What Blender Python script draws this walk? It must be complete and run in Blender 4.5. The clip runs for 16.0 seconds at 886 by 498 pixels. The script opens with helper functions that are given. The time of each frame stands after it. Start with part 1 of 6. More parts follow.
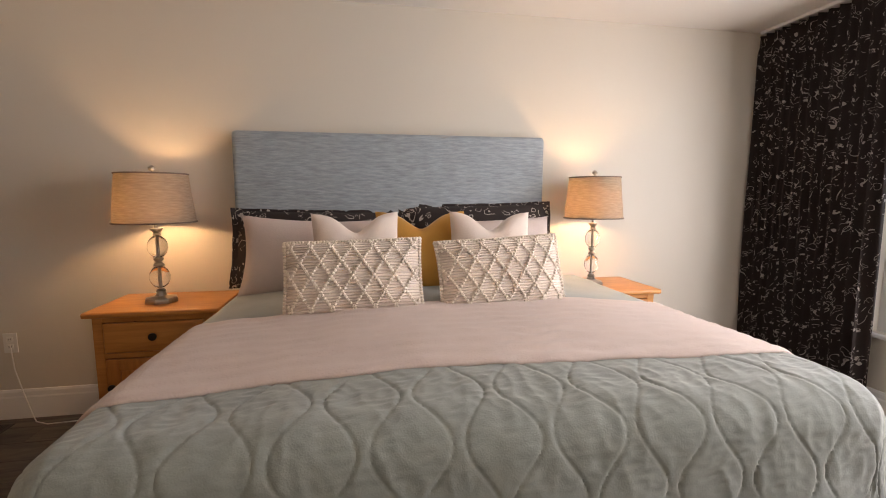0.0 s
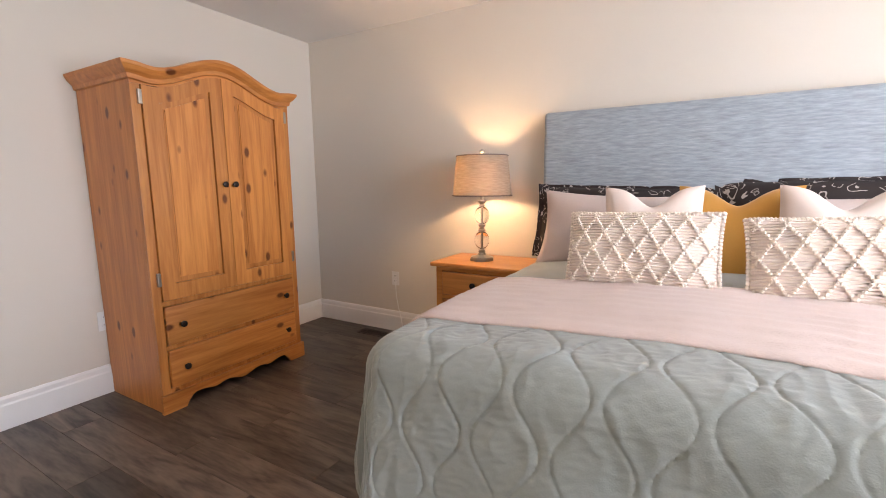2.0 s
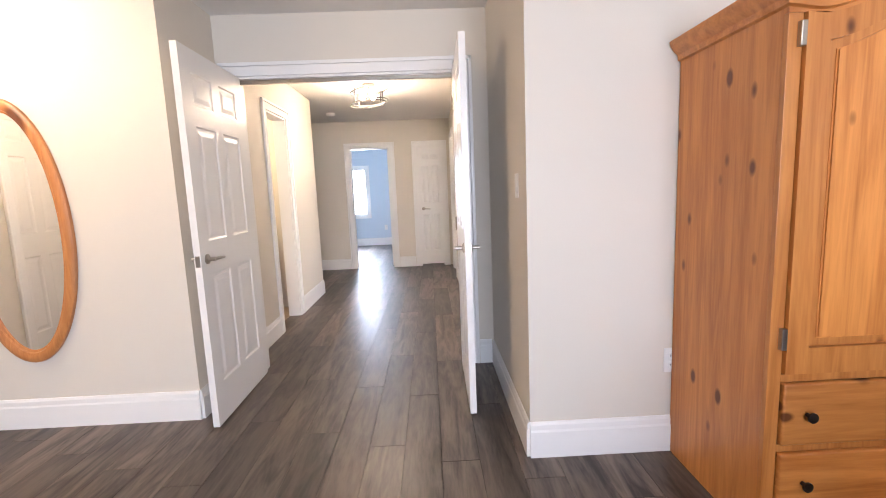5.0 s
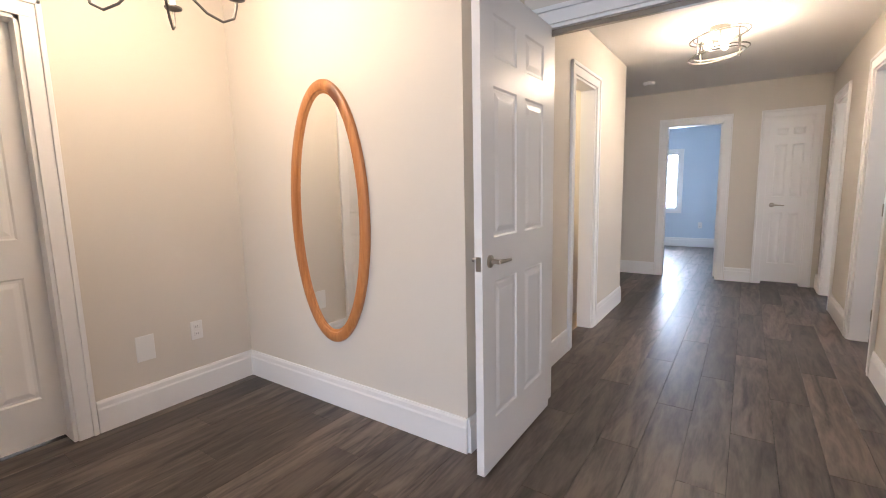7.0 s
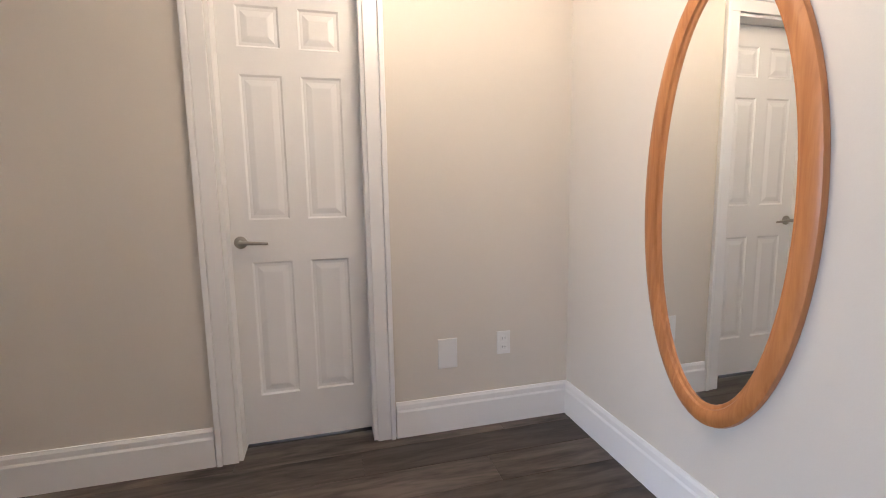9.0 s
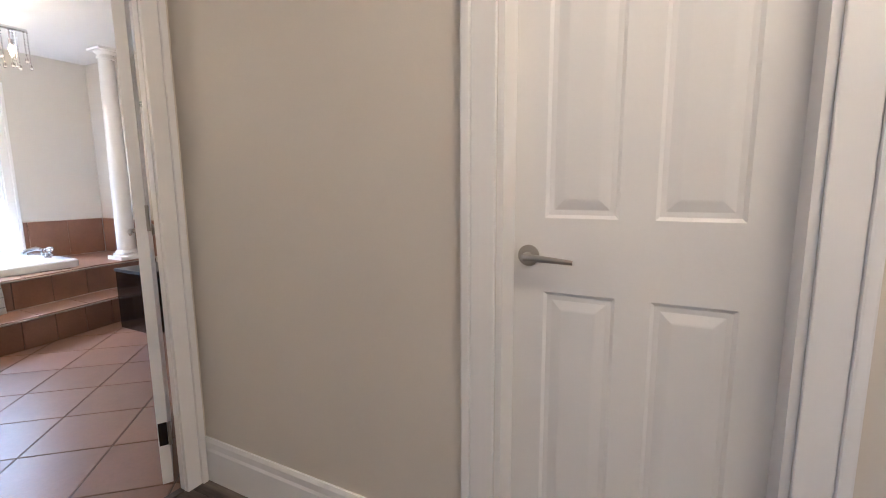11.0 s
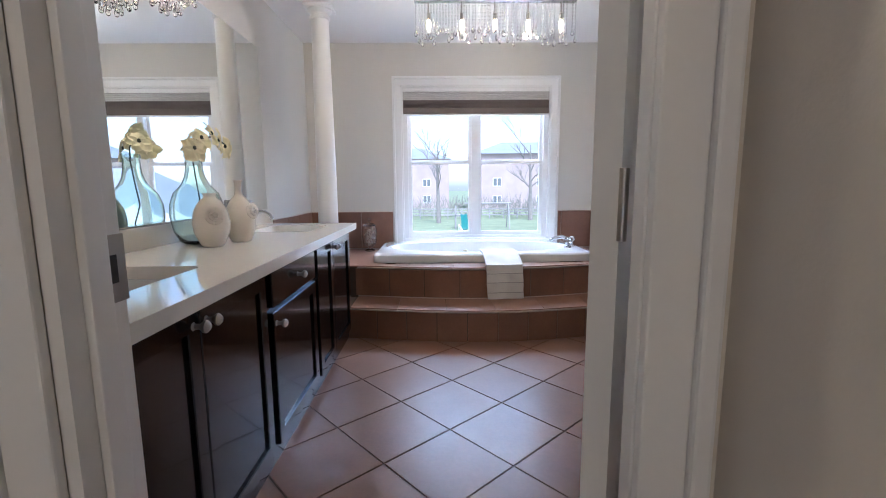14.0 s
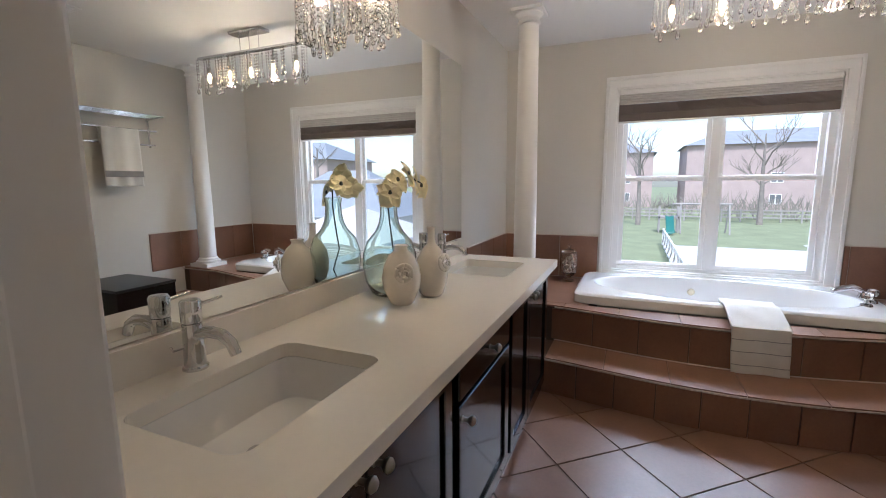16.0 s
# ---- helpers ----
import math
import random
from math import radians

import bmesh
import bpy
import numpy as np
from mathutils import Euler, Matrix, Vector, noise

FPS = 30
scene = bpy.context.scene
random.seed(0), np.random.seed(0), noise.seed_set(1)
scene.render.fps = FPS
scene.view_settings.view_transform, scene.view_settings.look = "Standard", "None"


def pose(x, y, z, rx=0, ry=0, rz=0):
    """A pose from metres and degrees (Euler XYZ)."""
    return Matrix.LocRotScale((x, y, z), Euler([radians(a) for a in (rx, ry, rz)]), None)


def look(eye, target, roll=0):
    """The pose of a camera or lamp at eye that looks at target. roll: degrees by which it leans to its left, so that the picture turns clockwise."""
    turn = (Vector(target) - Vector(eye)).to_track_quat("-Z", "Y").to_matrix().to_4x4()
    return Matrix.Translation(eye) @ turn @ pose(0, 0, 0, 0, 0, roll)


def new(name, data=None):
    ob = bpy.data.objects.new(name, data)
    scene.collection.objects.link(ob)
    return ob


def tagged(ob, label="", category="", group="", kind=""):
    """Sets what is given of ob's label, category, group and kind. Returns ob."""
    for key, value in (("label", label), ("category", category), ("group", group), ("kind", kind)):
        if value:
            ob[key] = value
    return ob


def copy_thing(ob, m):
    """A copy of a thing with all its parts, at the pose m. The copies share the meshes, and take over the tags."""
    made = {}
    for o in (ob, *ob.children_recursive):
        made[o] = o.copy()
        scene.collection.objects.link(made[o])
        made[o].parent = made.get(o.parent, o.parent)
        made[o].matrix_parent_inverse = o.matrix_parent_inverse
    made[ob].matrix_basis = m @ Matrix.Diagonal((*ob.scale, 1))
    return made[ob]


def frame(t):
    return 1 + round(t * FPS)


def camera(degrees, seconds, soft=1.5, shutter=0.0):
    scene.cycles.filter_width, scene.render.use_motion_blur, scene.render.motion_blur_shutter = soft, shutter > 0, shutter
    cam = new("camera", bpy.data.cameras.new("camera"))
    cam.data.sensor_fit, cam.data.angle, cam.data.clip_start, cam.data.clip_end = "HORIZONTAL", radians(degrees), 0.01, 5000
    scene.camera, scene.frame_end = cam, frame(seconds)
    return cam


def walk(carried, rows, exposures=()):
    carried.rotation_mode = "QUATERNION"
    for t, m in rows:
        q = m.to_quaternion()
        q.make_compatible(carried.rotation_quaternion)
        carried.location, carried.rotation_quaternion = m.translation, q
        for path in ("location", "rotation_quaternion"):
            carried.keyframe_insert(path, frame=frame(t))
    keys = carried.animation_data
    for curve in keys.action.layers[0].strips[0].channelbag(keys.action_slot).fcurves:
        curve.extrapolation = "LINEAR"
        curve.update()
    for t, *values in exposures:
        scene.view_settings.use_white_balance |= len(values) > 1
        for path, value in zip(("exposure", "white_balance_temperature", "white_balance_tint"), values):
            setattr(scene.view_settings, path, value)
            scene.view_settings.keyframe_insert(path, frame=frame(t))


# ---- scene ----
cam = camera(90.2, 16.0, soft=1.0)
PATH = [
    (0, (0.152, 0.49, 1.284), (0.509, 2.444, 1.044), -0.0),
    (0.5, (0.218, 0.44, 1.281), (0.331, 2.421, 1.037), -0.0),
    (1, (0.305, 0.434, 1.254), (0.037, 2.399, 0.995), -0.1),
    (1.5, (0.335, 0.433, 1.242), (-0.341, 2.293, 0.956), -0.4),
    (2, (0.313, 0.426, 1.223), (-0.683, 2.136, 0.93), -0.6),
    (2.5, (0.209, 0.41, 1.212), (-1.037, 1.945, 0.905), -0.7),
    (3, (0.033, 0.404, 1.208), (-1.458, 1.7, 0.897), -0.8),
    (3.5, (-0.158, 0.431, 1.219), (-1.863, 1.429, 0.904), -1.3),
    (4, (-0.381, 0.512, 1.232), (-2.246, 1.164, 0.925), -1.6),
    (4.2, (-0.463, 0.533, 1.243), (-2.368, 1.068, 0.946), -1.7),
    (6.3, (-1.32, 0.417, 1.267), (-3.159, -0.323, 1.0), -1.9),
    (6.5, (-1.4, 0.358, 1.275), (-3.19, -0.492, 1.0), -1.5),
    (7, (-1.588, 0.176, 1.238), (-3.22, -0.949, 0.966), -1.3),
    (7.5, (-1.734, -0.01, 1.212), (-3.163, -1.384, 0.951), -1.2),
    (8, (-1.9, -0.2, 1.191), (-3.067, -1.802, 0.928), -1.1),
    (8.5, (-2.016, -0.388, 1.167), (-2.86, -2.182, 0.905), -0.8),
    (9, (-2.08, -0.612, 1.143), (-2.575, -2.53, 0.893), -1.0),
    (9.2, (-2.116, -0.704, 1.15), (-2.472, -2.655, 0.894), -0.8),
    (11.3, (-1.967, -1.705, 1.108), (-0.885, -3.362, 0.833), -0.5),
    (11.5, (-1.903, -1.776, 1.088), (-0.708, -3.359, 0.833), -0.4),
    (12, (-1.748, -1.967, 1.06), (-0.276, -3.298, 0.815), -0.2),
    (12.5, (-1.54, -2.105, 1.048), (0.14, -3.159, 0.789), -0.4),
    (13, (-1.318, -2.173, 1.039), (0.51, -2.945, 0.783), -0.5),
    (13.5, (-1.111, -2.225, 1.032), (0.826, -2.645, 0.763), -0.4),
    (14, (-0.937, -2.257, 1.04), (1.044, -2.286, 0.762), -0.4),
    (14.5, (-0.789, -2.23, 1.068), (1.167, -1.928, 0.782), -0.2),
    (15, (-0.622, -2.151, 1.116), (1.28, -1.608, 0.822), -0.1),
    (15.5, (-0.536, -2.112, 1.185), (1.318, -1.423, 0.888), -0.1),
    (16, (-0.501, -2.101, 1.245), (1.316, -1.316, 0.953), -0.4),
]
walk(cam, [(t, look(eye, target, roll)) for t, eye, target, roll in PATH],
     exposures=[(0.0, 1.2, 7500, 20), (1.0, 1.3, 6900, 19), (1.5, 1.62, 6800, 19), (2.0, 2.15, 6600, 19), (3.0, 2.7, 6500, 20), (4.0, 2.85, 6300, 20), (6.3, 2.25, 6100, 19), (9.0, 2.1, 5500, 16), (11.3, 2.2, 5300, 14), (12.5, 1.4, 4700, 11), (13.5, 1.3, 4950, 12), (14.0, 1.38, 5050, 13), (15.0, 1.15, 5450, 13), (16.0, 0.97, 5700, 13)])

# ---- world and large lights ----
world = bpy.data.worlds.new("overcast_sky")
scene.world = world
world.use_nodes = True
wn = world.node_tree
sky = wn.nodes.new("ShaderNodeTexSky")
sky.sky_type = "NISHITA"
sky.sun_disc = False
sky.sun_elevation = radians(55)
sky.sun_rotation = radians(-70)
sky.air_density, sky.dust_density = 1.0, 1.5
SKY = wn.nodes["Background"]
SKY.inputs["Strength"].default_value = 0.15
wn.links.new(sky.outputs["Color"], SKY.inputs["Color"])


def lamp(name, kind, m, power, color, size=0.1, size_y=None, spread=None):
    data = bpy.data.lights.new(name, kind)
    data.energy, data.color = power, color
    if kind == "AREA":
        data.shape, data.size, data.size_y = "RECTANGLE", size, size_y or size
        if spread:
            data.spread = radians(spread)
    elif kind == "SUN":
        data.angle = radians(size)
    else:
        data.shadow_soft_size = size
    ob = new(name, data)
    ob.matrix_basis = m
    return ob


WARM, DAY = (1.0, 0.72, 0.42), (0.86, 0.93, 1.0)
lamp("sun", "SUN", look((-45, -16, 68), (0, 0, 0)), 2.4, (1.0, 0.97, 0.93), 10)
lamp("bedroom_window_daylight", "AREA", look((3.0, 1.25, 1.35), (0, 1.0, 1.2)), 38, DAY, 2.3, 1.7)
lamp("bath_window_daylight", "AREA", look((3.95, -2.65, 2.55), (0.6, -2.62, 0.2)), 70, (0.80, 0.90, 1.0), 1.7, 1.3)
lamp("far_room_window_daylight", "AREA", look((-11.32, -1.15, 1.3), (-8, -0.6, 0.8)), 8, (0.62, 0.80, 1.0), 0.8, 1.1)
lamp("side_room_daylight", "AREA", look((-5.75, 3.0, 1.6), (-5.75, 0.5, 0.6)), 7, DAY, 1.0, 1.2)

# ---- materials ----


def nodes_of(name):
    m = bpy.data.materials.new(name)
    m.use_nodes = True
    nt = m.node_tree
    return m, nt, nt.nodes["Principled BSDF"], nt.nodes.new, nt.links.new


def surface(name, color, rough=0.5, metal=0.0, vary=0.06, scale=3.0, fine=60.0, bump=0.02, stretch=(1, 1, 1), rand=0.0, coat=0.0,
            sheen=0.0, subsurface=0.0):
    """Plain coloured surface with a wide and a fine variation, and fine relief."""
    m, nt, b, add, link = nodes_of(name)
    tc, mp = add("ShaderNodeTexCoord"), add("ShaderNodeMapping")
    mp.inputs["Scale"].default_value = stretch
    link(tc.outputs["Object"], mp.inputs["Vector"])
    wide, small = add("ShaderNodeTexNoise"), add("ShaderNodeTexNoise")
    wide.inputs["Scale"].default_value, small.inputs["Scale"].default_value = scale, fine
    wide.inputs["Detail"].default_value = 3
    link(mp.outputs["Vector"], wide.inputs["Vector"])
    link(mp.outputs["Vector"], small.inputs["Vector"])
    ramp = add("ShaderNodeMix")
    ramp.data_type = "RGBA"
    lo = [max(0, c * (1 - vary * 1.6)) for c in color]
    hi = [min(1, c * (1 + vary * 1.6)) for c in color]
    ramp.inputs[6].default_value, ramp.inputs[7].default_value = (*lo, 1), (*hi, 1)
    mid = add("ShaderNodeMath")
    mid.operation = "MULTIPLY_ADD"
    link(small.outputs["Fac"], mid.inputs[0])
    mid.inputs[1].default_value = 0.45
    sm = add("ShaderNodeMath")
    sm.operation = "MULTIPLY_ADD"
    link(wide.outputs["Fac"], sm.inputs[0])
    sm.inputs[1].default_value = 0.9
    sm.inputs[2].default_value = -0.17
    link(sm.outputs[0], mid.inputs[2])
    link(mid.outputs[0], ramp.inputs[0])
    out = ramp.outputs[2]
    if rand:
        info, hsv, rng = add("ShaderNodeObjectInfo"), add("ShaderNodeHueSaturation"), add("ShaderNodeMapRange")
        link(info.outputs["Random"], rng.inputs["Value"])
        rng.inputs["To Min"].default_value, rng.inputs["To Max"].default_value = 1 - rand, 1 + rand
        link(rng.outputs[0], hsv.inputs["Value"])
        link(out, hsv.inputs["Color"])
        out = hsv.outputs["Color"]
    link(out, b.inputs["Base Color"])
    b.inputs["Roughness"].default_value, b.inputs["Metallic"].default_value = rough, metal
    b.inputs["Coat Weight"].default_value = coat
    b.inputs["Sheen Weight"].default_value = sheen
    if bump:
        bp = add("ShaderNodeBump")
        bp.inputs["Strength"].default_value, bp.inputs["Distance"].default_value = min(1, bump * 10), 0.002
        link(small.outputs["Fac"], bp.inputs["Height"])
        link(bp.outputs["Normal"], b.inputs["Normal"])
    return m


def wood(name, light, dark, rough=0.38, axis=2, grain=26.0, knots=0.0, rand=0.12, coat=0.15, run=0.07):
    """Boards with long grain along an axis, and knots where knots > 0."""
    m, nt, b, add, link = nodes_of(name)
    tc, mp, info = add("ShaderNodeTexCoord"), add("ShaderNodeMapping"), add("ShaderNodeObjectInfo")
    s = [1.0, 1.0, 1.0]
    s[axis] = run
    mp.inputs["Scale"].default_value = s
    comb = add("ShaderNodeCombineXYZ")
    off = add("ShaderNodeMath")
    off.operation = "MULTIPLY"
    off.inputs[1].default_value = 37.0
    link(info.outputs["Random"], off.inputs[0])
    for k in range(3):
        link(off.outputs[0], comb.inputs[k])
    link(comb.outputs[0], mp.inputs["Location"])
    link(tc.outputs["Object"], mp.inputs["Vector"])
    g, fine = add("ShaderNodeTexNoise"), add("ShaderNodeTexNoise")
    g.inputs["Scale"].default_value, g.inputs["Detail"].default_value, g.inputs["Distortion"].default_value = grain, 5, 1.2
    fine.inputs["Scale"].default_value, fine.inputs["Detail"].default_value = grain * 6, 3
    link(mp.outputs[0], g.inputs["Vector"])
    link(mp.outputs[0], fine.inputs["Vector"])
    fac = add("ShaderNodeMath")
    fac.operation = "MULTIPLY_ADD"
    link(fine.outputs["Fac"], fac.inputs[0])
    fac.inputs[1].default_value = 0.35
    link(g.outputs["Fac"], fac.inputs[2])
    cr = add("ShaderNodeValToRGB")
    cr.color_ramp.elements[0].position, cr.color_ramp.elements[1].position = 0.45, 0.85
    cr.color_ramp.elements[0].color, cr.color_ramp.elements[1].color = (*dark, 1), (*light, 1)
    link(fac.outputs[0], cr.inputs["Fac"])
    out = cr.outputs["Color"]
    if knots:
        mk, v, kr, mx = add("ShaderNodeMapping"), add("ShaderNodeTexVoronoi"), add("ShaderNodeValToRGB"), add("ShaderNodeMix")
        sk = [1.0, 1.0, 1.0]
        sk[axis] = 0.55
        mk.inputs["Scale"].default_value = sk
        link(comb.outputs[0], mk.inputs["Location"])
        link(tc.outputs["Object"], mk.inputs["Vector"])
        v.inputs["Scale"].default_value = knots
        link(mk.outputs[0], v.inputs["Vector"])
        kr.color_ramp.elements[0].position, kr.color_ramp.elements[1].position = 0.095, 0.165
        kr.color_ramp.elements[0].color, kr.color_ramp.elements[1].color = (1, 1, 1, 1), (0, 0, 0, 1)
        link(v.outputs["Distance"], kr.inputs["Fac"])
        mx.data_type = "RGBA"
        link(kr.outputs["Color"], mx.inputs[0])
        link(out, mx.inputs[6])
        mx.inputs[7].default_value = (dark[0] * 0.34, dark[1] * 0.26, dark[2] * 0.25, 1)
        out = mx.outputs[2]
    hsv, rng = add("ShaderNodeHueSaturation"), add("ShaderNodeMapRange")
    link(info.outputs["Random"], rng.inputs["Value"])
    rng.inputs["To Min"].default_value, rng.inputs["To Max"].default_value = 1 - rand, 1 + rand
    link(rng.outputs[0], hsv.inputs["Value"])
    link(out, hsv.inputs["Color"])
    link(hsv.outputs["Color"], b.inputs["Base Color"])
    b.inputs["Roughness"].default_value, b.inputs["Coat Weight"].default_value, b.inputs["Coat Roughness"].default_value = rough, coat, 0.25
    bp = add("ShaderNodeBump")
    bp.inputs["Strength"].default_value, bp.inputs["Distance"].default_value = 0.15, 0.001
    link(fac.outputs[0], bp.inputs["Height"])
    link(bp.outputs["Normal"], b.inputs["Normal"])
    return m


def glass(name, color=(1, 1, 1), rough=0.0, ior=1.45):
    m, nt, b, add, link = nodes_of(name)
    b.inputs["Base Color"].default_value = (*color, 1)
    b.inputs["Transmission Weight"].default_value, b.inputs["Roughness"].default_value, b.inputs["IOR"].default_value = 1, rough, ior
    return m


def glow(name, color, strength):
    m, nt, b, add, link = nodes_of(name)
    b.inputs["Base Color"].default_value = (*color, 1)
    b.inputs["Emission Color"].default_value, b.inputs["Emission Strength"].default_value = (*color, 1), strength
    return m


def shade_cloth(name, color):
    """Linen lamp shade that lets light through."""
    m, nt, b, add, link = nodes_of(name)
    tc, mp, n = add("ShaderNodeTexCoord"), add("ShaderNodeMapping"), add("ShaderNodeTexNoise")
    mp.inputs["Scale"].default_value = (1, 1, 9)
    n.inputs["Scale"].default_value, n.inputs["Detail"].default_value = 22, 6
    link(tc.outputs["Object"], mp.inputs["Vector"])
    link(mp.outputs[0], n.inputs["Vector"])
    cr = add("ShaderNodeValToRGB")
    cr.color_ramp.elements[0].position, cr.color_ramp.elements[1].position = 0.3, 0.7
    cr.color_ramp.elements[0].color = (*[c * 0.72 for c in color], 1)
    cr.color_ramp.elements[1].color = (*color, 1)
    link(n.outputs["Fac"], cr.inputs["Fac"])
    link(cr.outputs["Color"], b.inputs["Base Color"])
    b.inputs["Roughness"].default_value = 0.9
    tr, mx = add("ShaderNodeBsdfTranslucent"), add("ShaderNodeMixShader")
    link(cr.outputs["Color"], tr.inputs["Color"])
    mx.inputs[0].default_value = 0.45
    link(b.outputs[0], mx.inputs[1])
    link(tr.outputs[0], mx.inputs[2])
    link(mx.outputs[0], nt.nodes["Material Output"].inputs["Surface"])
    return m


def floral_cloth(name, ground, thread, scale):
    """Dark cloth with embroidered vines and flowers, laid out on the cloth's own UV in metres."""
    m, nt, b, add, link = nodes_of(name)
    uv = add("ShaderNodeUVMap")
    warp, nz, madd = add("ShaderNodeTexNoise"), add("ShaderNodeVectorMath"), add("ShaderNodeVectorMath")
    warp.inputs["Scale"].default_value, warp.inputs["Detail"].default_value = scale * 0.9, 1
    link(uv.outputs[0], warp.inputs["Vector"])
    nz.operation = "SCALE"
    nz.inputs["Scale"].default_value = 0.28
    link(warp.outputs["Color"], nz.inputs[0])
    madd.operation = "ADD"
    link(uv.outputs[0], madd.inputs[0])
    link(nz.outputs[0], madd.inputs[1])

    def curls(sc, w):
        vo, cmp_ = add("ShaderNodeTexVoronoi"), add("ShaderNodeMath")
        vo.inputs["Scale"].default_value = sc
        link(madd.outputs[0], vo.inputs["Vector"])
        sub = add("ShaderNodeMath")
        sub.operation = "SUBTRACT"
        link(vo.outputs["Distance"], sub.inputs[0])
        sub.inputs[1].default_value = 0.36
        ab = add("ShaderNodeMath")
        ab.operation = "ABSOLUTE"
        link(sub.outputs[0], ab.inputs[0])
        cmp_.operation = "LESS_THAN"
        link(ab.outputs[0], cmp_.inputs[0])
        cmp_.inputs[1].default_value = w
        cut, brk, both = add("ShaderNodeTexNoise"), add("ShaderNodeMath"), add("ShaderNodeMath")
        cut.inputs["Scale"].default_value = sc * 1.1
        link(uv.outputs[0], cut.inputs["Vector"])
        brk.operation = "GREATER_THAN"
        link(cut.outputs["Fac"], brk.inputs[0])
        brk.inputs[1].default_value = 0.5
        both.operation = "MULTIPLY"
        link(cmp_.outputs[0], both.inputs[0])
        link(brk.outputs[0], both.inputs[1])
        return both

    def blossoms(sc, r):
        vo, lt, pet, addr = add("ShaderNodeTexVoronoi"), add("ShaderNodeMath"), add("ShaderNodeTexNoise"), add("ShaderNodeMath")
        vo.inputs["Scale"].default_value = sc
        link(uv.outputs[0], vo.inputs["Vector"])
        pet.inputs["Scale"].default_value = sc * 7
        link(uv.outputs[0], pet.inputs["Vector"])
        addr.operation = "MULTIPLY_ADD"
        link(pet.outputs["Fac"], addr.inputs[0])
        addr.inputs[1].default_value = 0.45
        link(vo.outputs["Distance"], addr.inputs[2])
        lt.operation = "LESS_THAN"
        link(addr.outputs[0], lt.inputs[0])
        lt.inputs[1].default_value = r
        return lt

    c1, c2, f1 = curls(scale, 0.022), curls(scale * 1.7, 0.03), blossoms(scale * 1.25, 0.36)
    m1, m2 = add("ShaderNodeMath"), add("ShaderNodeMath")
    m1.operation = m2.operation = "MAXIMUM"
    link(c1.outputs[0], m1.inputs[0])
    link(c2.outputs[0], m1.inputs[1])
    link(m1.outputs[0], m2.inputs[0])
    link(f1.outputs[0], m2.inputs[1])
    mx = add("ShaderNodeMix")
    mx.data_type = "RGBA"
    mx.inputs[6].default_value, mx.inputs[7].default_value = (*ground, 1), (*thread, 1)
    link(m2.outputs[0], mx.inputs[0])
    link(mx.outputs[2], b.inputs["Base Color"])
    b.inputs["Roughness"].default_value = 0.75
    bp = add("ShaderNodeBump")
    bp.inputs["Strength"].default_value, bp.inputs["Distance"].default_value = 0.4, 0.002
    link(m2.outputs[0], bp.inputs["Height"])
    link(bp.outputs["Normal"], b.inputs["Normal"])
    return m


WALL = surface("greige_wall_paint", (0.66, 0.61, 0.54), 0.6, vary=0.02, scale=1.2, fine=220, bump=0.012)
BATHWALL = surface("bathroom_wall_paint", (0.63, 0.60, 0.55), 0.55, vary=0.02, scale=1.2, fine=220, bump=0.012)
# far room walls: the blue cast of the daylight is put into the colour
DAYBLUEWALL = surface("far_wall_daylight_blue", (0.55, 0.64, 0.72), 0.6, vary=0.02, scale=1.2, fine=220, bump=0.012)
CEIL = surface("white_ceiling_paint", (0.78, 0.76, 0.74), 0.8, vary=0.02, scale=2, fine=160, bump=0.03)
TRIM = surface("white_trim_paint", (0.80, 0.79, 0.78), 0.32, vary=0.015, scale=2, fine=120, bump=0.006)
PINE = wood("knotty_pine", (0.58, 0.235, 0.058), (0.37, 0.120, 0.024), knots=8.0, grain=18)
PINE_X = wood("knotty_pine_cross", (0.58, 0.235, 0.058), (0.37, 0.120, 0.024), axis=1, knots=8.0, grain=18)
HONEY = wood("honey_pine", (0.62, 0.27, 0.07), (0.46, 0.17, 0.04), axis=0, knots=0)
PLANK = wood("grey_brown_vinyl_plank", (0.132, 0.102, 0.084), (0.020, 0.015, 0.0125), rough=0.44, axis=0, grain=13, rand=0.45, coat=0.10, run=0.16)
GAP = surface("floor_joint", (0.015, 0.012, 0.011), 0.8, bump=0)
QUILT = surface("sage_velvet_quilt", (0.275, 0.295, 0.27), 0.85, vary=0.12, scale=7, fine=240, bump=0.03, sheen=0.35)
PINK = surface("blush_gauze_cotton", (0.66, 0.53, 0.48), 0.9, vary=0.05, scale=9, fine=150, bump=0.10, sheen=0.15)
CREAM = surface("cream_velvet", (0.78, 0.66, 0.59), 0.85, vary=0.04, scale=6, fine=260, bump=0.03, sheen=0.25)
MUSTARD = surface("mustard_velvet", (0.56, 0.27, 0.045), 0.85, vary=0.06, scale=6, fine=260, bump=0.03, sheen=0.3)
MAUVE = surface("pale_mauve_cotton", (0.62, 0.515, 0.48), 0.9, vary=0.05, scale=8, fine=140, bump=0.06, sheen=0.1)
BOBBLE = surface("ivory_cotton_yarn", (0.88, 0.78, 0.68), 0.95, vary=0.08, scale=20, fine=400, bump=0.12)
HEADCLOTH = surface("blue_grey_waved_jacquard", (0.30, 0.345, 0.385), 0.5, vary=0.30, scale=52, fine=110, bump=0.5, stretch=(0.24, 0.24, 1.6), sheen=0.2)
SHAM = floral_cloth("dark_floral_sham_cloth", (0.022, 0.014, 0.013), (0.46, 0.41, 0.38), 8.5)
CURTAIN = floral_cloth("dark_floral_curtain_cloth", (0.026, 0.016, 0.014), (0.46, 0.42, 0.40), 9.5)
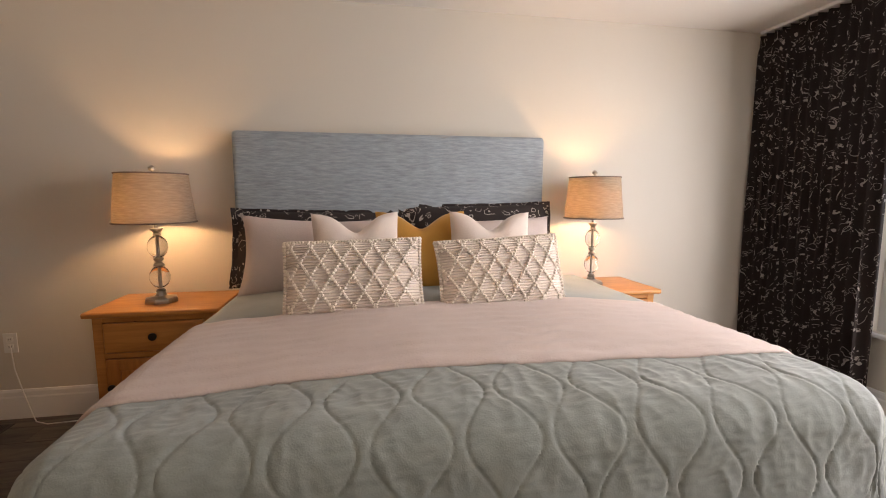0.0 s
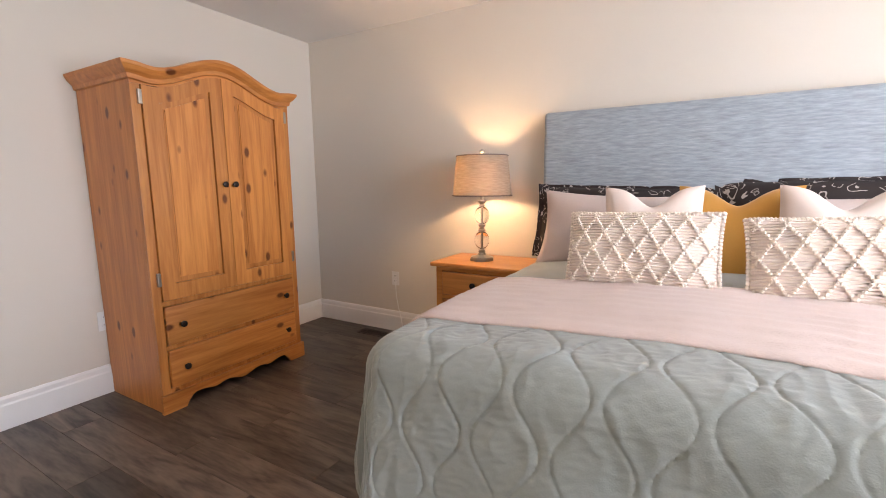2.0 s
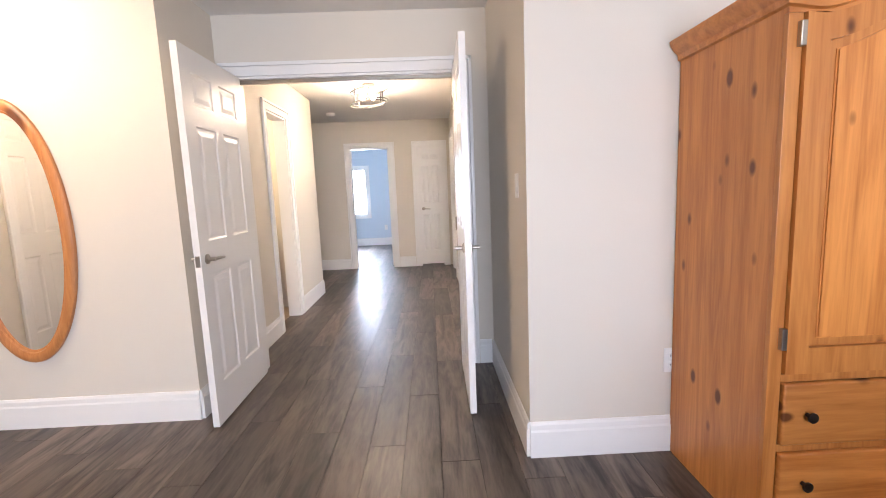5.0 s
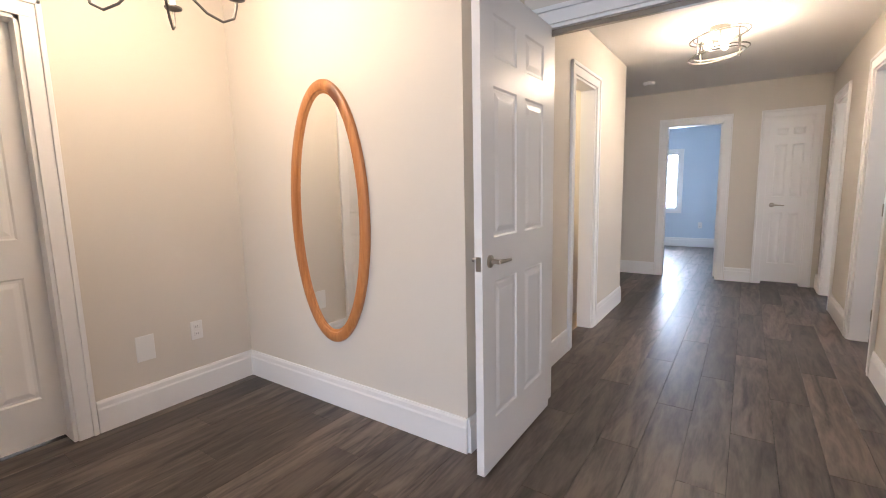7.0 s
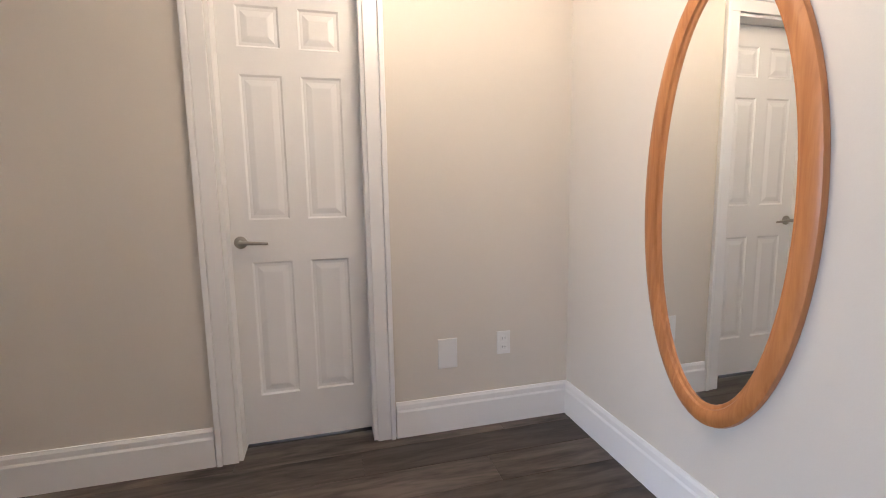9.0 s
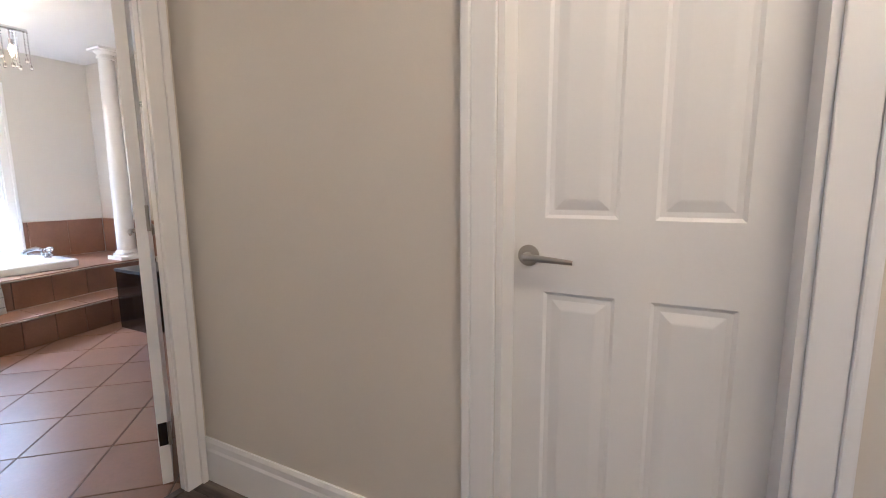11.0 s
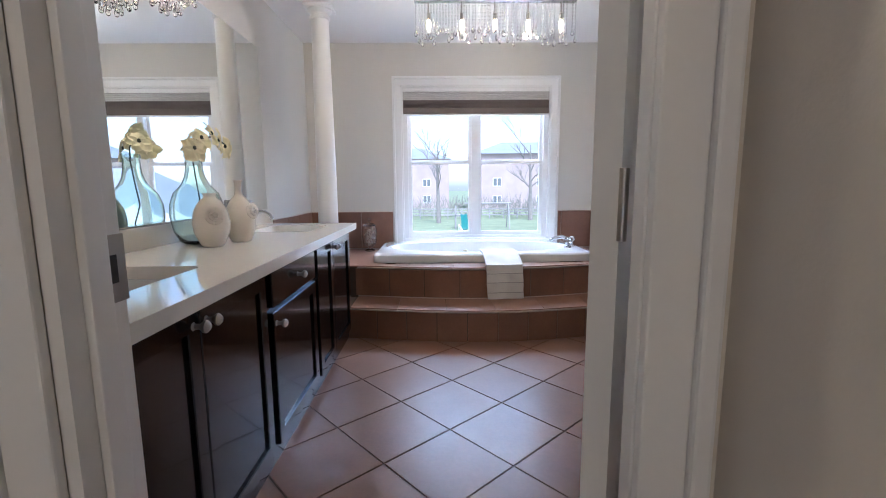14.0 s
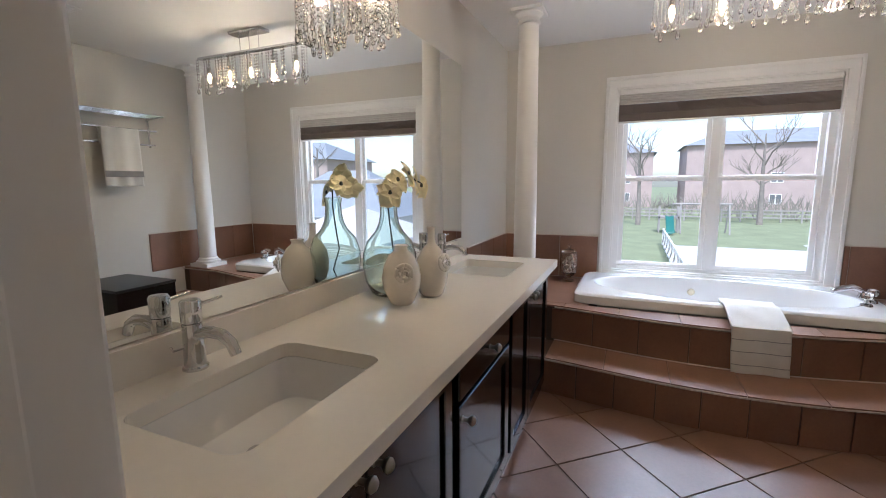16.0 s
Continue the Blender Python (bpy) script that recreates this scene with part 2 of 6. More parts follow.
SHADE = shade_cloth("taupe_linen_shade", (0.50, 0.42, 0.34))
BRONZE = surface("dark_bronze", (0.035, 0.026, 0.022), 0.35, metal=0.8, bump=0)
NICKEL = surface("brushed_nickel", (0.40, 0.37, 0.33), 0.30, metal=1, vary=0.03, bump=0.004)
CHROME = surface("polished_chrome", (0.64, 0.64, 0.65), 0.06, metal=1, vary=0.01, bump=0)
PEWTER = surface("antique_pewter", (0.16, 0.15, 0.14), 0.4, metal=0.9, bump=0.01)
MIRROR = surface("mirror_silver", (0.93, 0.94, 0.93), 0.0, metal=1, vary=0.0, bump=0)
SILVER2 = surface("mirror_silver_wall", (0.90, 0.92, 0.90), 0.0, metal=1, vary=0.0, bump=0)
CRYSTAL = glass("clear_crystal", (1, 0.98, 0.95), 0.0, 1.5)
GREENGLASS = glass("pale_green_glass", (0.86, 0.955, 0.91), 0.0, 1.45)
PANE = glass("window_glass", (1, 1, 1), 0.0, 1.02)
BULB = glow("warm_bulb", (1.0, 0.74, 0.42), 8)
WHITEPLASTIC = surface("white_plastic", (0.78, 0.77, 0.75), 0.35, vary=0.01, bump=0)
TILE = surface("terracotta_floor_tile", (0.205, 0.112, 0.077), 0.30, vary=0.14, scale=5, fine=70, bump=0.008, rand=0.07)
STEPTILE = surface("brown_terracotta_wall_tile", (0.23, 0.120, 0.078), 0.34, vary=0.16, scale=6, fine=70, bump=0.008, rand=0.08)
GROUT = surface("dark_grout", (0.10, 0.075, 0.06), 0.9, vary=0.1, bump=0.03)
LTGROUT = surface("pale_caulk", (0.55, 0.47, 0.41), 0.7, vary=0.06, bump=0.02)
QUARTZ = surface("white_quartz", (0.78, 0.75, 0.70), 0.08, vary=0.02, scale=40, fine=500, bump=0)
PORCELAIN = surface("white_porcelain", (0.80, 0.80, 0.80), 0.1, vary=0.01, bump=0, coat=0.5)
ESPRESSO = surface("espresso_lacquer", (0.007, 0.0052, 0.0048), 0.15, vary=0.2, scale=8, fine=60, bump=0.004, coat=0.25)
BLACKTOP = surface("black_stone_top", (0.012, 0.012, 0.013), 0.3, vary=0.2, scale=30, bump=0.003)
VASEWHITE = surface("cream_glazed_ceramic", (0.80, 0.75, 0.68), 0.2, vary=0.04, scale=12, bump=0.004, coat=0.4)
TERRY = surface("white_terry", (0.74, 0.73, 0.71), 0.95, vary=0.05, scale=15, fine=420, bump=0.12)
STRIPE = surface("grey_towel_stripe", (0.30, 0.30, 0.31), 0.95, vary=0.05, scale=15, fine=420, bump=0.1)
PETAL = surface("pale_yellow_petal", (0.86, 0.81, 0.56), 0.6, vary=0.08, scale=30, bump=0.01)
STEM = surface("dark_green_stem", (0.03, 0.04, 0.02), 0.5, bump=0.01)
BLIND = surface("taupe_cellular_fabric", (0.165, 0.135, 0.12), 0.9, vary=0.06, scale=8, fine=200, bump=0.03)
BLINDLIGHT = surface("pale_cellular_fabric", (0.50, 0.48, 0.46), 0.9, vary=0.04, bump=0.02)
VENT = surface("dark_vent_metal", (0.022, 0.018, 0.017), 0.4, metal=0.4, bump=0)
SHELLS = surface("seashells", (0.55, 0.45, 0.36), 0.6, vary=0.3, scale=40, bump=0.03, rand=0.3)

# ---- building helpers ----


def box(bm, x0, x1, y0, y1, z0, z1, bevel=0.0, seg=2):
    r = bmesh.ops.create_cube(bm, size=1.0)
    vs = r["verts"]
    for v in vs:
        v.co = Vector(((x0 + x1) / 2 + v.co.x * (x1 - x0), (y0 + y1) / 2 + v.co.y * (y1 - y0), (z0 + z1) / 2 + v.co.z * (z1 - z0)))
    if bevel:
        es = list({e for v in vs for e in v.link_edges})
        bmesh.ops.bevel(bm, geom=es, offset=bevel, segments=seg, profile=0.6, affect="EDGES")
    return bm


def bx(*a, **k):
    return box(bmesh.new(), *a, **k)


def lathe(bm, profile, seg=24, at=(0, 0, 0), axis="z"):
    """Turn a profile of (radius, height) about an axis."""
    rings = []
    for r, h in profile:
        ring = []
        for i in range(seg):
            a = 2 * math.pi * i / seg
            c, s = r * math.cos(a), r * math.sin(a)
            p = (c, s, h) if axis == "z" else (h, c, s) if axis == "x" else (c, h, s)
            ring.append(bm.verts.new(Vector(at) + Vector(p)))
        rings.append(ring)
    for a, b in zip(rings, rings[1:]):
        for i in range(seg):
            j = (i + 1) % seg
            bm.faces.new((a[i], a[j], b[j], b[i]))
    if profile[0][0] > 1e-5:
        bm.faces.new(rings[0])
    if profile[-1][0] > 1e-5:
        bm.faces.new(rings[-1])
    bmesh.ops.remove_doubles(bm, verts=[v for r in (rings[0], rings[-1]) for v in r], dist=1e-6)
    return bm


def tube(bm, pts, r, seg=8):
    """A round bar along points."""
    pts = [Vector(p) for p in pts]
    rings = []
    for i, p in enumerate(pts):
        d = (pts[min(i + 1, len(pts) - 1)] - pts[max(i - 1, 0)]).normalized()
        a = d.orthogonal().normalized() if i == 0 else (a - d * a.dot(d)).normalized()
        b = d.cross(a)
        rr = r[i] if isinstance(r, (list, tuple)) else r
        rings.append([bm.verts.new(p + (a * math.cos(2 * math.pi * k / seg) + b * math.sin(2 * math.pi * k / seg)) * rr) for k in range(seg)])
    for u, v in zip(rings, rings[1:]):
        for k in range(seg):
            bm.faces.new((u[k], u[(k + 1) % seg], v[(k + 1) % seg], v[k]))
    bm.faces.new(rings[0])
    bm.faces.new(rings[-1])
    return bm


def prism(bm, outline, a0, a1, axis="x"):
    """Extrude a flat outline of (p, q) from a0 to a1 along an axis: x gives (y, z), y gives (x, z), z gives (x, y)."""
    def at(p, q, a):
        return {"x": (a, p, q), "y": (p, a, q), "z": (p, q, a)}[axis]
    lo = [bm.verts.new(at(p, q, a0)) for p, q in outline]
    hi = [bm.verts.new(at(p, q, a1)) for p, q in outline]
    bm.faces.new(lo)
    bm.faces.new(hi)
    n = len(lo)
    for i in range(n):
        bm.faces.new((lo[i], lo[(i + 1) % n], hi[(i + 1) % n], hi[i]))
    return bm


def grid(bm, nu, nv, f, closed_u=False):
    vs = [[bm.verts.new(f(i / (nu if closed_u else nu - 1), j / (nv - 1))) for i in range(nu)] for j in range(nv)]
    for j in range(nv - 1):
        for i in range(nu if closed_u else nu - 1):
            k = (i + 1) % nu
            bm.faces.new((vs[j][i], vs[j][k], vs[j + 1][k], vs[j + 1][i]))
    return vs


def finish(name, bm, material, smooth=False):
    bmesh.ops.recalc_face_normals(bm, faces=bm.faces)
    me = bpy.data.meshes.new(name)
    bm.to_mesh(me)
    bm.free()
    for p in me.polygons:
        p.use_smooth = smooth
    if smooth:
        me.set_sharp_from_angle(angle=radians(40))
    me.materials.append(material)
    return new(name, me)


def part(name, bm, material, parent, label="", smooth=False):
    ob = finish(name, bm, material, smooth)
    ob.parent = parent
    if label:
        tagged(ob, label)
    return ob


def solid(name, bm, material, label, category, smooth=False, group="", kind=""):
    return tagged(finish(name, bm, material, smooth), label, category, group, kind)


def structure(name, bm, material, label, category):
    return solid(name, bm, material, label, category, kind="structure")


def thing(name, label, category, m, group=""):
    ob = new(name)
    ob.empty_display_size = 0.1
    ob.matrix_basis = m
    return tagged(ob, label, category, group)


def wall(name, along, a0, a1, b0, b1, z1, material, label, openings=()):
    """A wall along x or y from a0 to a1, from b0 to b1 across, with openings (from, to, bottom, top)."""
    bm = bmesh.new()

    def piece(p, q, lo, hi):
        if q - p > 1e-4 and hi - lo > 1e-4:
            box(bm, *((p, q, b0, b1) if along == "x" else (b0, b1, p, q)), lo, hi)
    at = a0
    for p, q, lo, hi in sorted(openings):
        piece(at, p, 0, z1)
        piece(p, q, 0, lo)
        piece(p, q, hi, z1)
        at = q
    piece(at, a1, 0, z1)
    return structure(name, bm, material, label, "wall")


def baseboard(p, q, n):
    """Tall white baseboard from p to q on a wall whose room side looks along n."""
    bm = bmesh.new()
    prof = [(0, 0), (0.016, 0), (0.016, 0.125), (0.012, 0.135), (0.012, 0.158), (0.007, 0.172), (0, 0.172)]
    if abs(n[0]) > 0.5:
        prism(bm, [(p[0] + n[0] * a, b) for a, b in prof], min(p[1], q[1]), max(p[1], q[1]), "y")
    else:
        prism(bm, [(p[1] + n[1] * a, b) for a, b in prof], min(p[0], q[0]), max(p[0], q[0]), "x")
    return structure("baseboard", bm, TRIM, "tall white painted baseboard along the wall", "baseboard")


def casing(along, face, n, a0, a1, top, bottom=0.0, sill=False, w=0.085):
    """Moulded white casing round an opening; face is the wall's surface, n the side (+1 or -1) it stands out to."""
    bm = bmesh.new()

    def bar(p0, p1, lo, hi):
        for (i0, i1, j0, j1, t) in ((p0, p1, lo, hi, 0.015),):
            c0, c1 = (face, face + n * t) if n > 0 else (face + n * t, face)
            box(bm, *((i0, i1, c0, c1) if along == "x" else (c0, c1, i0, i1)), j0, j1, bevel=0.003)

    def band(p0, p1, lo, hi):
        c0, c1 = sorted((face, face + n * 0.024))
        box(bm, *((p0, p1, c0, c1) if along == "x" else (c0, c1, p0, p1)), lo, hi, bevel=0.005)
    lo = bottom - (w if sill else 0)
    bar(a0 - w + 0.024, a0, lo, top)
    bar(a1, a1 + w - 0.024, lo, top)
    bar(a0 - w + 0.024, a1 + w - 0.024, top, top + w - 0.024)
    band(a0 - w, a0 - w + 0.0235, lo, top + w)
    band(a1 + w - 0.0235, a1 + w, lo, top + w)
    band(a0 - w, a1 + w, top + w - 0.0235, top + w + 0.0005)
    if sill:
        bar(a0, a1, bottom - w, bottom)
    return structure("trim", bm, TRIM, "moulded white casing round an opening", "trim")


def jamb(along, b0, b1, a0, a1, top):
    bm = bmesh.new()
    for p, q in ((a0 - 0.001, a0 + 0.016), (a1 - 0.016, a1 + 0.001)):
        box(bm, *((p, q, b0, b1) if along == "x" else (b0, b1, p, q)), 0, top)
    box(bm, *((a0, a1, b0, b1) if along == "x" else (b0, b1, a0, a1)), top - 0.016, top + 0.001)
    return structure("trim", bm, TRIM, "white painted door jamb lining the opening", "trim")


def lever_handle(parent, at, side, toward):
    """Lever handle on a door leaf's face; side is the face's direction in y, toward the lever's in x."""
    bm = bmesh.new()
    lathe(bm, [(0.027, 0), (0.027, side * 0.006), (0.020, side * 0.010), (0.010, side * 0.012), (0.010, side * 0.045), (0.0, side * 0.046)], 20, at, "y")
    tube(bm, [(at[0], at[1] + side * 0.042, at[2]), (at[0] + toward * 0.03, at[1] + side * 0.046, at[2]), (at[0] + toward * 0.115, at[1] + side * 0.040, at[2] - 0.006)], [0.010, 0.009, 0.006], 10)
    return part("door_handle", bm, NICKEL, parent, "brushed nickel lever handle", True)


def panel_door(name, label, w, m, h=2.02, handle=True, both=True, backset=0.065):
    """Six-panel white door leaf: hinge at x = 0, free edge at x = w, faces at y = 0 and y = 0.035."""
    d = thing(name, label, "door", m)
    t = 0.035
    bm = bmesh.new()
    st = 0.105 * min(1, w / 0.7) + 0.0
    mid = 0.09 * min(1, w / 0.7)
    xs = ((st, (w - mid) / 2), ((w + mid) / 2, w - st))
    zs = ((0.225, 0.835), (1.02, 1.625), (1.735, h - 0.12))
    xcut = [0, st, (w - mid) / 2, (w + mid) / 2, w - st, w]
    zcut = [0, zs[0][0], zs[0][1], zs[1][0], zs[1][1], zs[2][0], zs[2][1], h]
    for i in range(5):
        for k in range(7):
            if i in (1, 3) and k in (1, 3, 5):
                continue
            box(bm, xcut[i], xcut[i + 1], 0, t, zcut[k], zcut[k + 1])
    bmesh.ops.remove_doubles(bm, verts=bm.verts, dist=1e-5)
    part("frame", bm, TRIM, d)
    for x0, x1 in xs:
        for z0, z1 in zs:
            bm = bmesh.new()
            for s, y in ((-1, 0.0), (1, t)):
                rings = []
                for inset, depth in ((0, 0), (0.008, 0.006), (0.020, 0.0065), (0.042, 0.0015), (0.046, 0.001)):
                    yy = y - s * depth
                    rings.append([bm.verts.new(c) for c in ((x0 + inset, yy, z0 + inset), (x1 - inset, yy, z0 + inset), (x1 - inset, yy, z1 - inset), (x0 + inset, yy, z1 - inset))])
                for a, b in zip(rings, rings[1:]):
                    for q in range(4):
                        bm.faces.new((a[q], a[(q + 1) % 4], b[(q + 1) % 4], b[q]))
                bm.faces.new(rings[-1])
            part("panel", bm, TRIM, d)
    if handle:
        lever_handle(d, (w - backset, t, 0.925), 1, -1)
        if both:
            lever_handle(d, (w - backset, 0, 0.925), -1, -1)
        part("latch_plate", bx(w - 0.001, w + 0.0015, 0.006, 0.029, 0.89, 0.95), NICKEL, d, "nickel latch plate")
    for z in (0.2, h / 2, h - 0.2):
        part("hinge", lathe(bmesh.new(), [(0.006, z - 0.045), (0.006, z + 0.045)], 10, (-0.004, -0.004, 0)), NICKEL, d, "nickel hinge", True)
    return d


def wall_plate(label, m, w=0.07, h=0.115, kind="outlet"):
    """Plate on a wall, looking along -y."""
    p = thing("wall_outlet" if kind == "outlet" else "light_switch" if kind == "switch" else "wall_plate", label, "outlet" if kind == "outlet" else "switch" if kind == "switch" else "wall plate", m)
    part("plate", bx(-w / 2, w / 2, -0.006, 0, -h / 2, h / 2, bevel=0.003), WHITEPLASTIC, p)
    if kind == "outlet":
        for z in (-0.022, 0.022):
            part("socket", bx(-0.016, 0.016, -0.008, -0.005, z - 0.014, z + 0.014, bevel=0.003), WHITEPLASTIC, p)
            for x in (-0.006, 0.006):
                part("slot", bx(x - 0.001, x + 0.001, -0.0085, -0.0075, z - 0.004, z + 0.006), GAP, p)
    elif kind == "switch":
        part("rocker", bx(-0.016, 0.016, -0.010, -0.005, -0.032, 0.032, bevel=0.003), WHITEPLASTIC, p)
    return p


# ---- large structure ----
CZ, HZ, BZ = 2.43, 2.40, 2.34
N, E, W1, W2, S = 3.33, 3.05, -2.70, -3.235, -2.575    # bedroom faces
DX0, DX1 = -3.98, -3.86                               # double-door wall
RN, RS = 0.945, -0.84                                 # returns of the door recess
BX0, BX1, BX2 = -0.475, -0.375, 3.30                    # bathroom west wall, east face
BN, BNP, BS = -1.06, -1.06, -4.08                     # bathroom north face, pier face, south face

bm = bx(DX0, E + 0.2, S - 0.2, N + 0.2, -0.12, -0.004)
structure("floor_bedroom_base", bm, GAP, "subfloor under the planks", "floor")
structure("floor_hall_base", bx(-11.6, DX0, -3.0, 3.4, -0.12, -0.004), GAP, "subfloor under the hall planks", "floor")
structure("ceiling_bedroom", bx(W1 - 1.4, E + 0.2, S - 0.2, N + 0.2, CZ, CZ + 0.1), CEIL, "smooth white bedroom ceiling", "ceiling")
structure("ceiling_hall", bx(-8.26, DX0 - 0.0, -3.0, 3.4, HZ, HZ + 0.1), CEIL, "smooth white hall ceiling", "ceiling")
structure("ceiling_far_room", bx(-11.6, -8.262, -3.0, 3.4, HZ, HZ + 0.1), CEIL, "white far room ceiling", "ceiling")
structure("ceiling_bath", bx(BX1, BX2 + 0.2, BS - 0.2, BN + 0.002, BZ, BZ + 0.05), CEIL, "smooth white bathroom ceiling", "ceiling")

wall("wall_north", "x", W1 - 0.15, E + 0.2, N, N + 0.15, CZ, WALL, "greige painted wall behind the bed")
wall("wall_east", "y", BN + 0.14, N, E, E + 0.18, CZ, WALL, "greige painted wall with the bedroom window", [(0.15, 2.50, 0.50, 2.18)])
wall("wall_south", "x", BX1, E, BN, BN + 0.14, CZ, WALL, "greige painted wall between bedroom and bathroom")
wall("wall_armoire", "y", RN, N, W1 - 0.15, W1, CZ, WALL, "greige painted wall behind the armoire")
wall("wall_recess_north", "x", DX1, W1 - 0.15, RN, RN + 0.12, CZ, WALL, "greige painted return beside the double doors")
wall("wall_doors", "y", RS - 0.12, RN + 0.12, DX0, DX1, CZ, WALL, "greige painted wall with the double door opening", [(-0.735, 0.755, 0, 2.045)])
wall("wall_recess_south", "x", DX1, W2, RS - 0.12, RS, CZ, WALL, "greige painted return beside the double doors")
wall("wall_mirror", "y", S, RS - 0.12, W2 - 0.15, W2, CZ, WALL, "greige painted wall with the oval mirror")
wall("wall_closet", "x", W2 - 0.15, BX0, S - 0.16, S, CZ, WALL, "greige painted wall with the closet door", [(-2.255, -1.655, 0, 2.05)])
wall("wall_bath_west", "y", S - 0.14, BN + 0.14, BX0, BX1, CZ, WALL, "greige painted wall with the bathroom doorway", [(-2.545, -1.84, 0, 2.05)])
wall("wall_bath_southwest", "y", BS, S - 0.14, BX0, BX1, CZ, BATHWALL, "greige painted bathroom wall")
structure("wall_closet_inside", bx(W2, BX0, -3.3, -3.2, 0, CZ), WALL, "plain closet back wall", "wall")
# bathroom
structure("wall_bath_north", bx(BX1, BX2, BN - 0.004, BN - 0.0005, 0, BZ), BATHWALL, "greige painted bathroom wall behind the vanity mirror", "wall")
wall("wall_bath_east", "y", BS, BN, BX2, BX2 + 0.18, BZ, BATHWALL, "greige painted bathroom wall with the window", [(-3.335, -1.94, 0.54, 1.965)])
wall("wall_bath_south", "x", BX0, BX2 + 0.18, BS - 0.14, BS, BZ, BATHWALL, "greige painted bathroom wall with a towel rack")
# hall and the rooms off it
wall("wall_hall_south", "x", -6.42, DX0, -1.01, -0.89, HZ, WALL, "warm lit hall wall with a bathroom doorway", [(-5.385, -4.835, 0, 2.02)])
structure("wall_hall_corner", bx(-6.42, -6.30, -3.0, -1.01, 0, HZ), WALL, "hall wall turning the corner", "wall")
wall("wall_hall_north", "x", -8.14, DX0, 0.885, 1.0, HZ, WALL, "warm lit hall wall with two doorways", [(-6.10, -5.36, 0, 2.02), (-7.75, -7.10, 0, 2.02)])
wall("wall_hall_far", "y", -3.0, 1.0, -8.26, -8.14, HZ, WALL, "warm lit wall at the end of the hall", [(-0.745, -0.105, 0, 1.97), (0.345, 0.745, 0, 1.97)])
structure("wall_hall_back", bx(-8.14, -6.42, -3.1, -3.0, 0, HZ), WALL, "hall wall around the corner", "wall")
structure("wall_far_room_south", bx(-11.4, -8.26, -3.0, -2.9, 0, HZ), DAYBLUEWALL, "far room wall with the blue of daylight put into its colour", "wall")
structure("wall_far_room_north", bx(-11.4, -8.26, 0.25, 0.35, 0, HZ), DAYBLUEWALL, "far room wall with the blue of daylight put into its colour", "wall")
wall("wall_far_room", "y", -2.9, 0.25, -11.5, -11.4, HZ, DAYBLUEWALL, "far room wall with a bright window, daylight's blue put into its colour", [(-1.60, -0.95, 0.72, 1.82)])
structure("wall_hall_bath_back", bx(-5.9, -4.3, -2.4, -2.3, 0, HZ), WALL, "yellow lit hall bathroom wall", "wall")
structure("wall_hall_bath_west", bx(-5.85, -5.75, -2.3, -1.01, 0, HZ), WALL, "hall bathroom side wall", "wall")
structure("wall_hall_bath_east", bx(-4.4, -4.3, -2.3, -1.01, 0, HZ), WALL, "hall bathroom side wall", "wall")
structure("wall_side_room_back", bx(-8.14, DX0, 3.3, 3.4, 0, HZ), WALL, "side room back wall", "wall")
structure("wall_side_room_end", bx(-4.2, -4.1, 1.0, 3.3, 0, HZ), WALL, "side room end wall", "wall")
structure("wall_side_room_mid", bx(-6.9, -6.8, 1.0, 3.3, 0, HZ), WALL, "side room dividing wall", "wall")
structure("wall_linen_closet", bx(-8.75, -8.7, 0.35, 1.0, 0, HZ), WALL, "linen closet back", "wall")

# baseboards
for p, q, n in (((W1 + 0.002, N), (E, N), (0, -1)), ((W1, RN), (W1, N - 0.016), (1, 0)), ((DX1 + 0.02, RN), (W1, RN), (0, -1)),
                ((W2, S + 0.016), (W2, RS), (1, 0)), ((DX1 + 0.02, RS), (W2, RS), (0, 1)), ((W2, S), (-2.345, S), (0, 1)), ((-1.565, S), (BX0, S), (0, 1)),
                ((BX0, -1.77), (BX0, BN + 0.14), (-1, 0)), ((E, BN + 0.14), (E, N - 0.016), (-1, 0)), ((BX0, BN + 0.14), (E, BN + 0.14), (0, 1)),
                ((DX1, -0.84), (DX1, -0.825), (1, 0)), ((DX1, 0.845), (DX1, RN - 0.016), (1, 0)),
                ((-4.745, -0.89), (DX0, -0.89), (0, 1)), ((-6.42, -0.89), (-5.475, -0.89), (0, 1)), ((-6.42, -3.0), (-6.42, -0.89), (-1, 0)),
                ((-5.27, 0.885), (DX0, 0.885), (0, -1)), ((-7.01, 0.885), (-6.19, 0.885), (0, -1)), ((-8.14, 0.885), (-7.84, 0.885), (0, -1)),
                ((-8.14, -3.0), (-8.14, -0.835), (1, 0)), ((-8.14, -0.015), (-8.14, 0.255), (1, 0)),
                ((-11.4, -2.9), (-11.4, 0.25), (1, 0)), ((-11.4, 0.25), (-8.26, 0.25), (0, -1))):
    baseboard(p, q, n)

# casings and jambs
casing("y", DX1, 1, -0.735, 0.755, 2.045)
casing("y", DX0, -1, -0.735, 0.755, 2.045)
jamb("y", DX0, DX1, -0.735, 0.755, 2.045)
casing("x", S, 1, -2.255, -1.655, 2.05)
jamb("x", S - 0.16, S, -2.255, -1.655, 2.05)
casing("y", BX0, -1, -2.478, -1.84, 2.05, w=0.078)
casing("y", BX1, 1, -2.545, -1.84, 2.05)
jamb("y", BX0, BX1, -2.545, -1.84, 2.05)
structure("trim", bx(BX0 + 0.030, BX0 + 0.065, -1.867, -1.856, 0, 2.03, bevel=0.002), TRIM, "white door stop strip on the jamb", "trim")
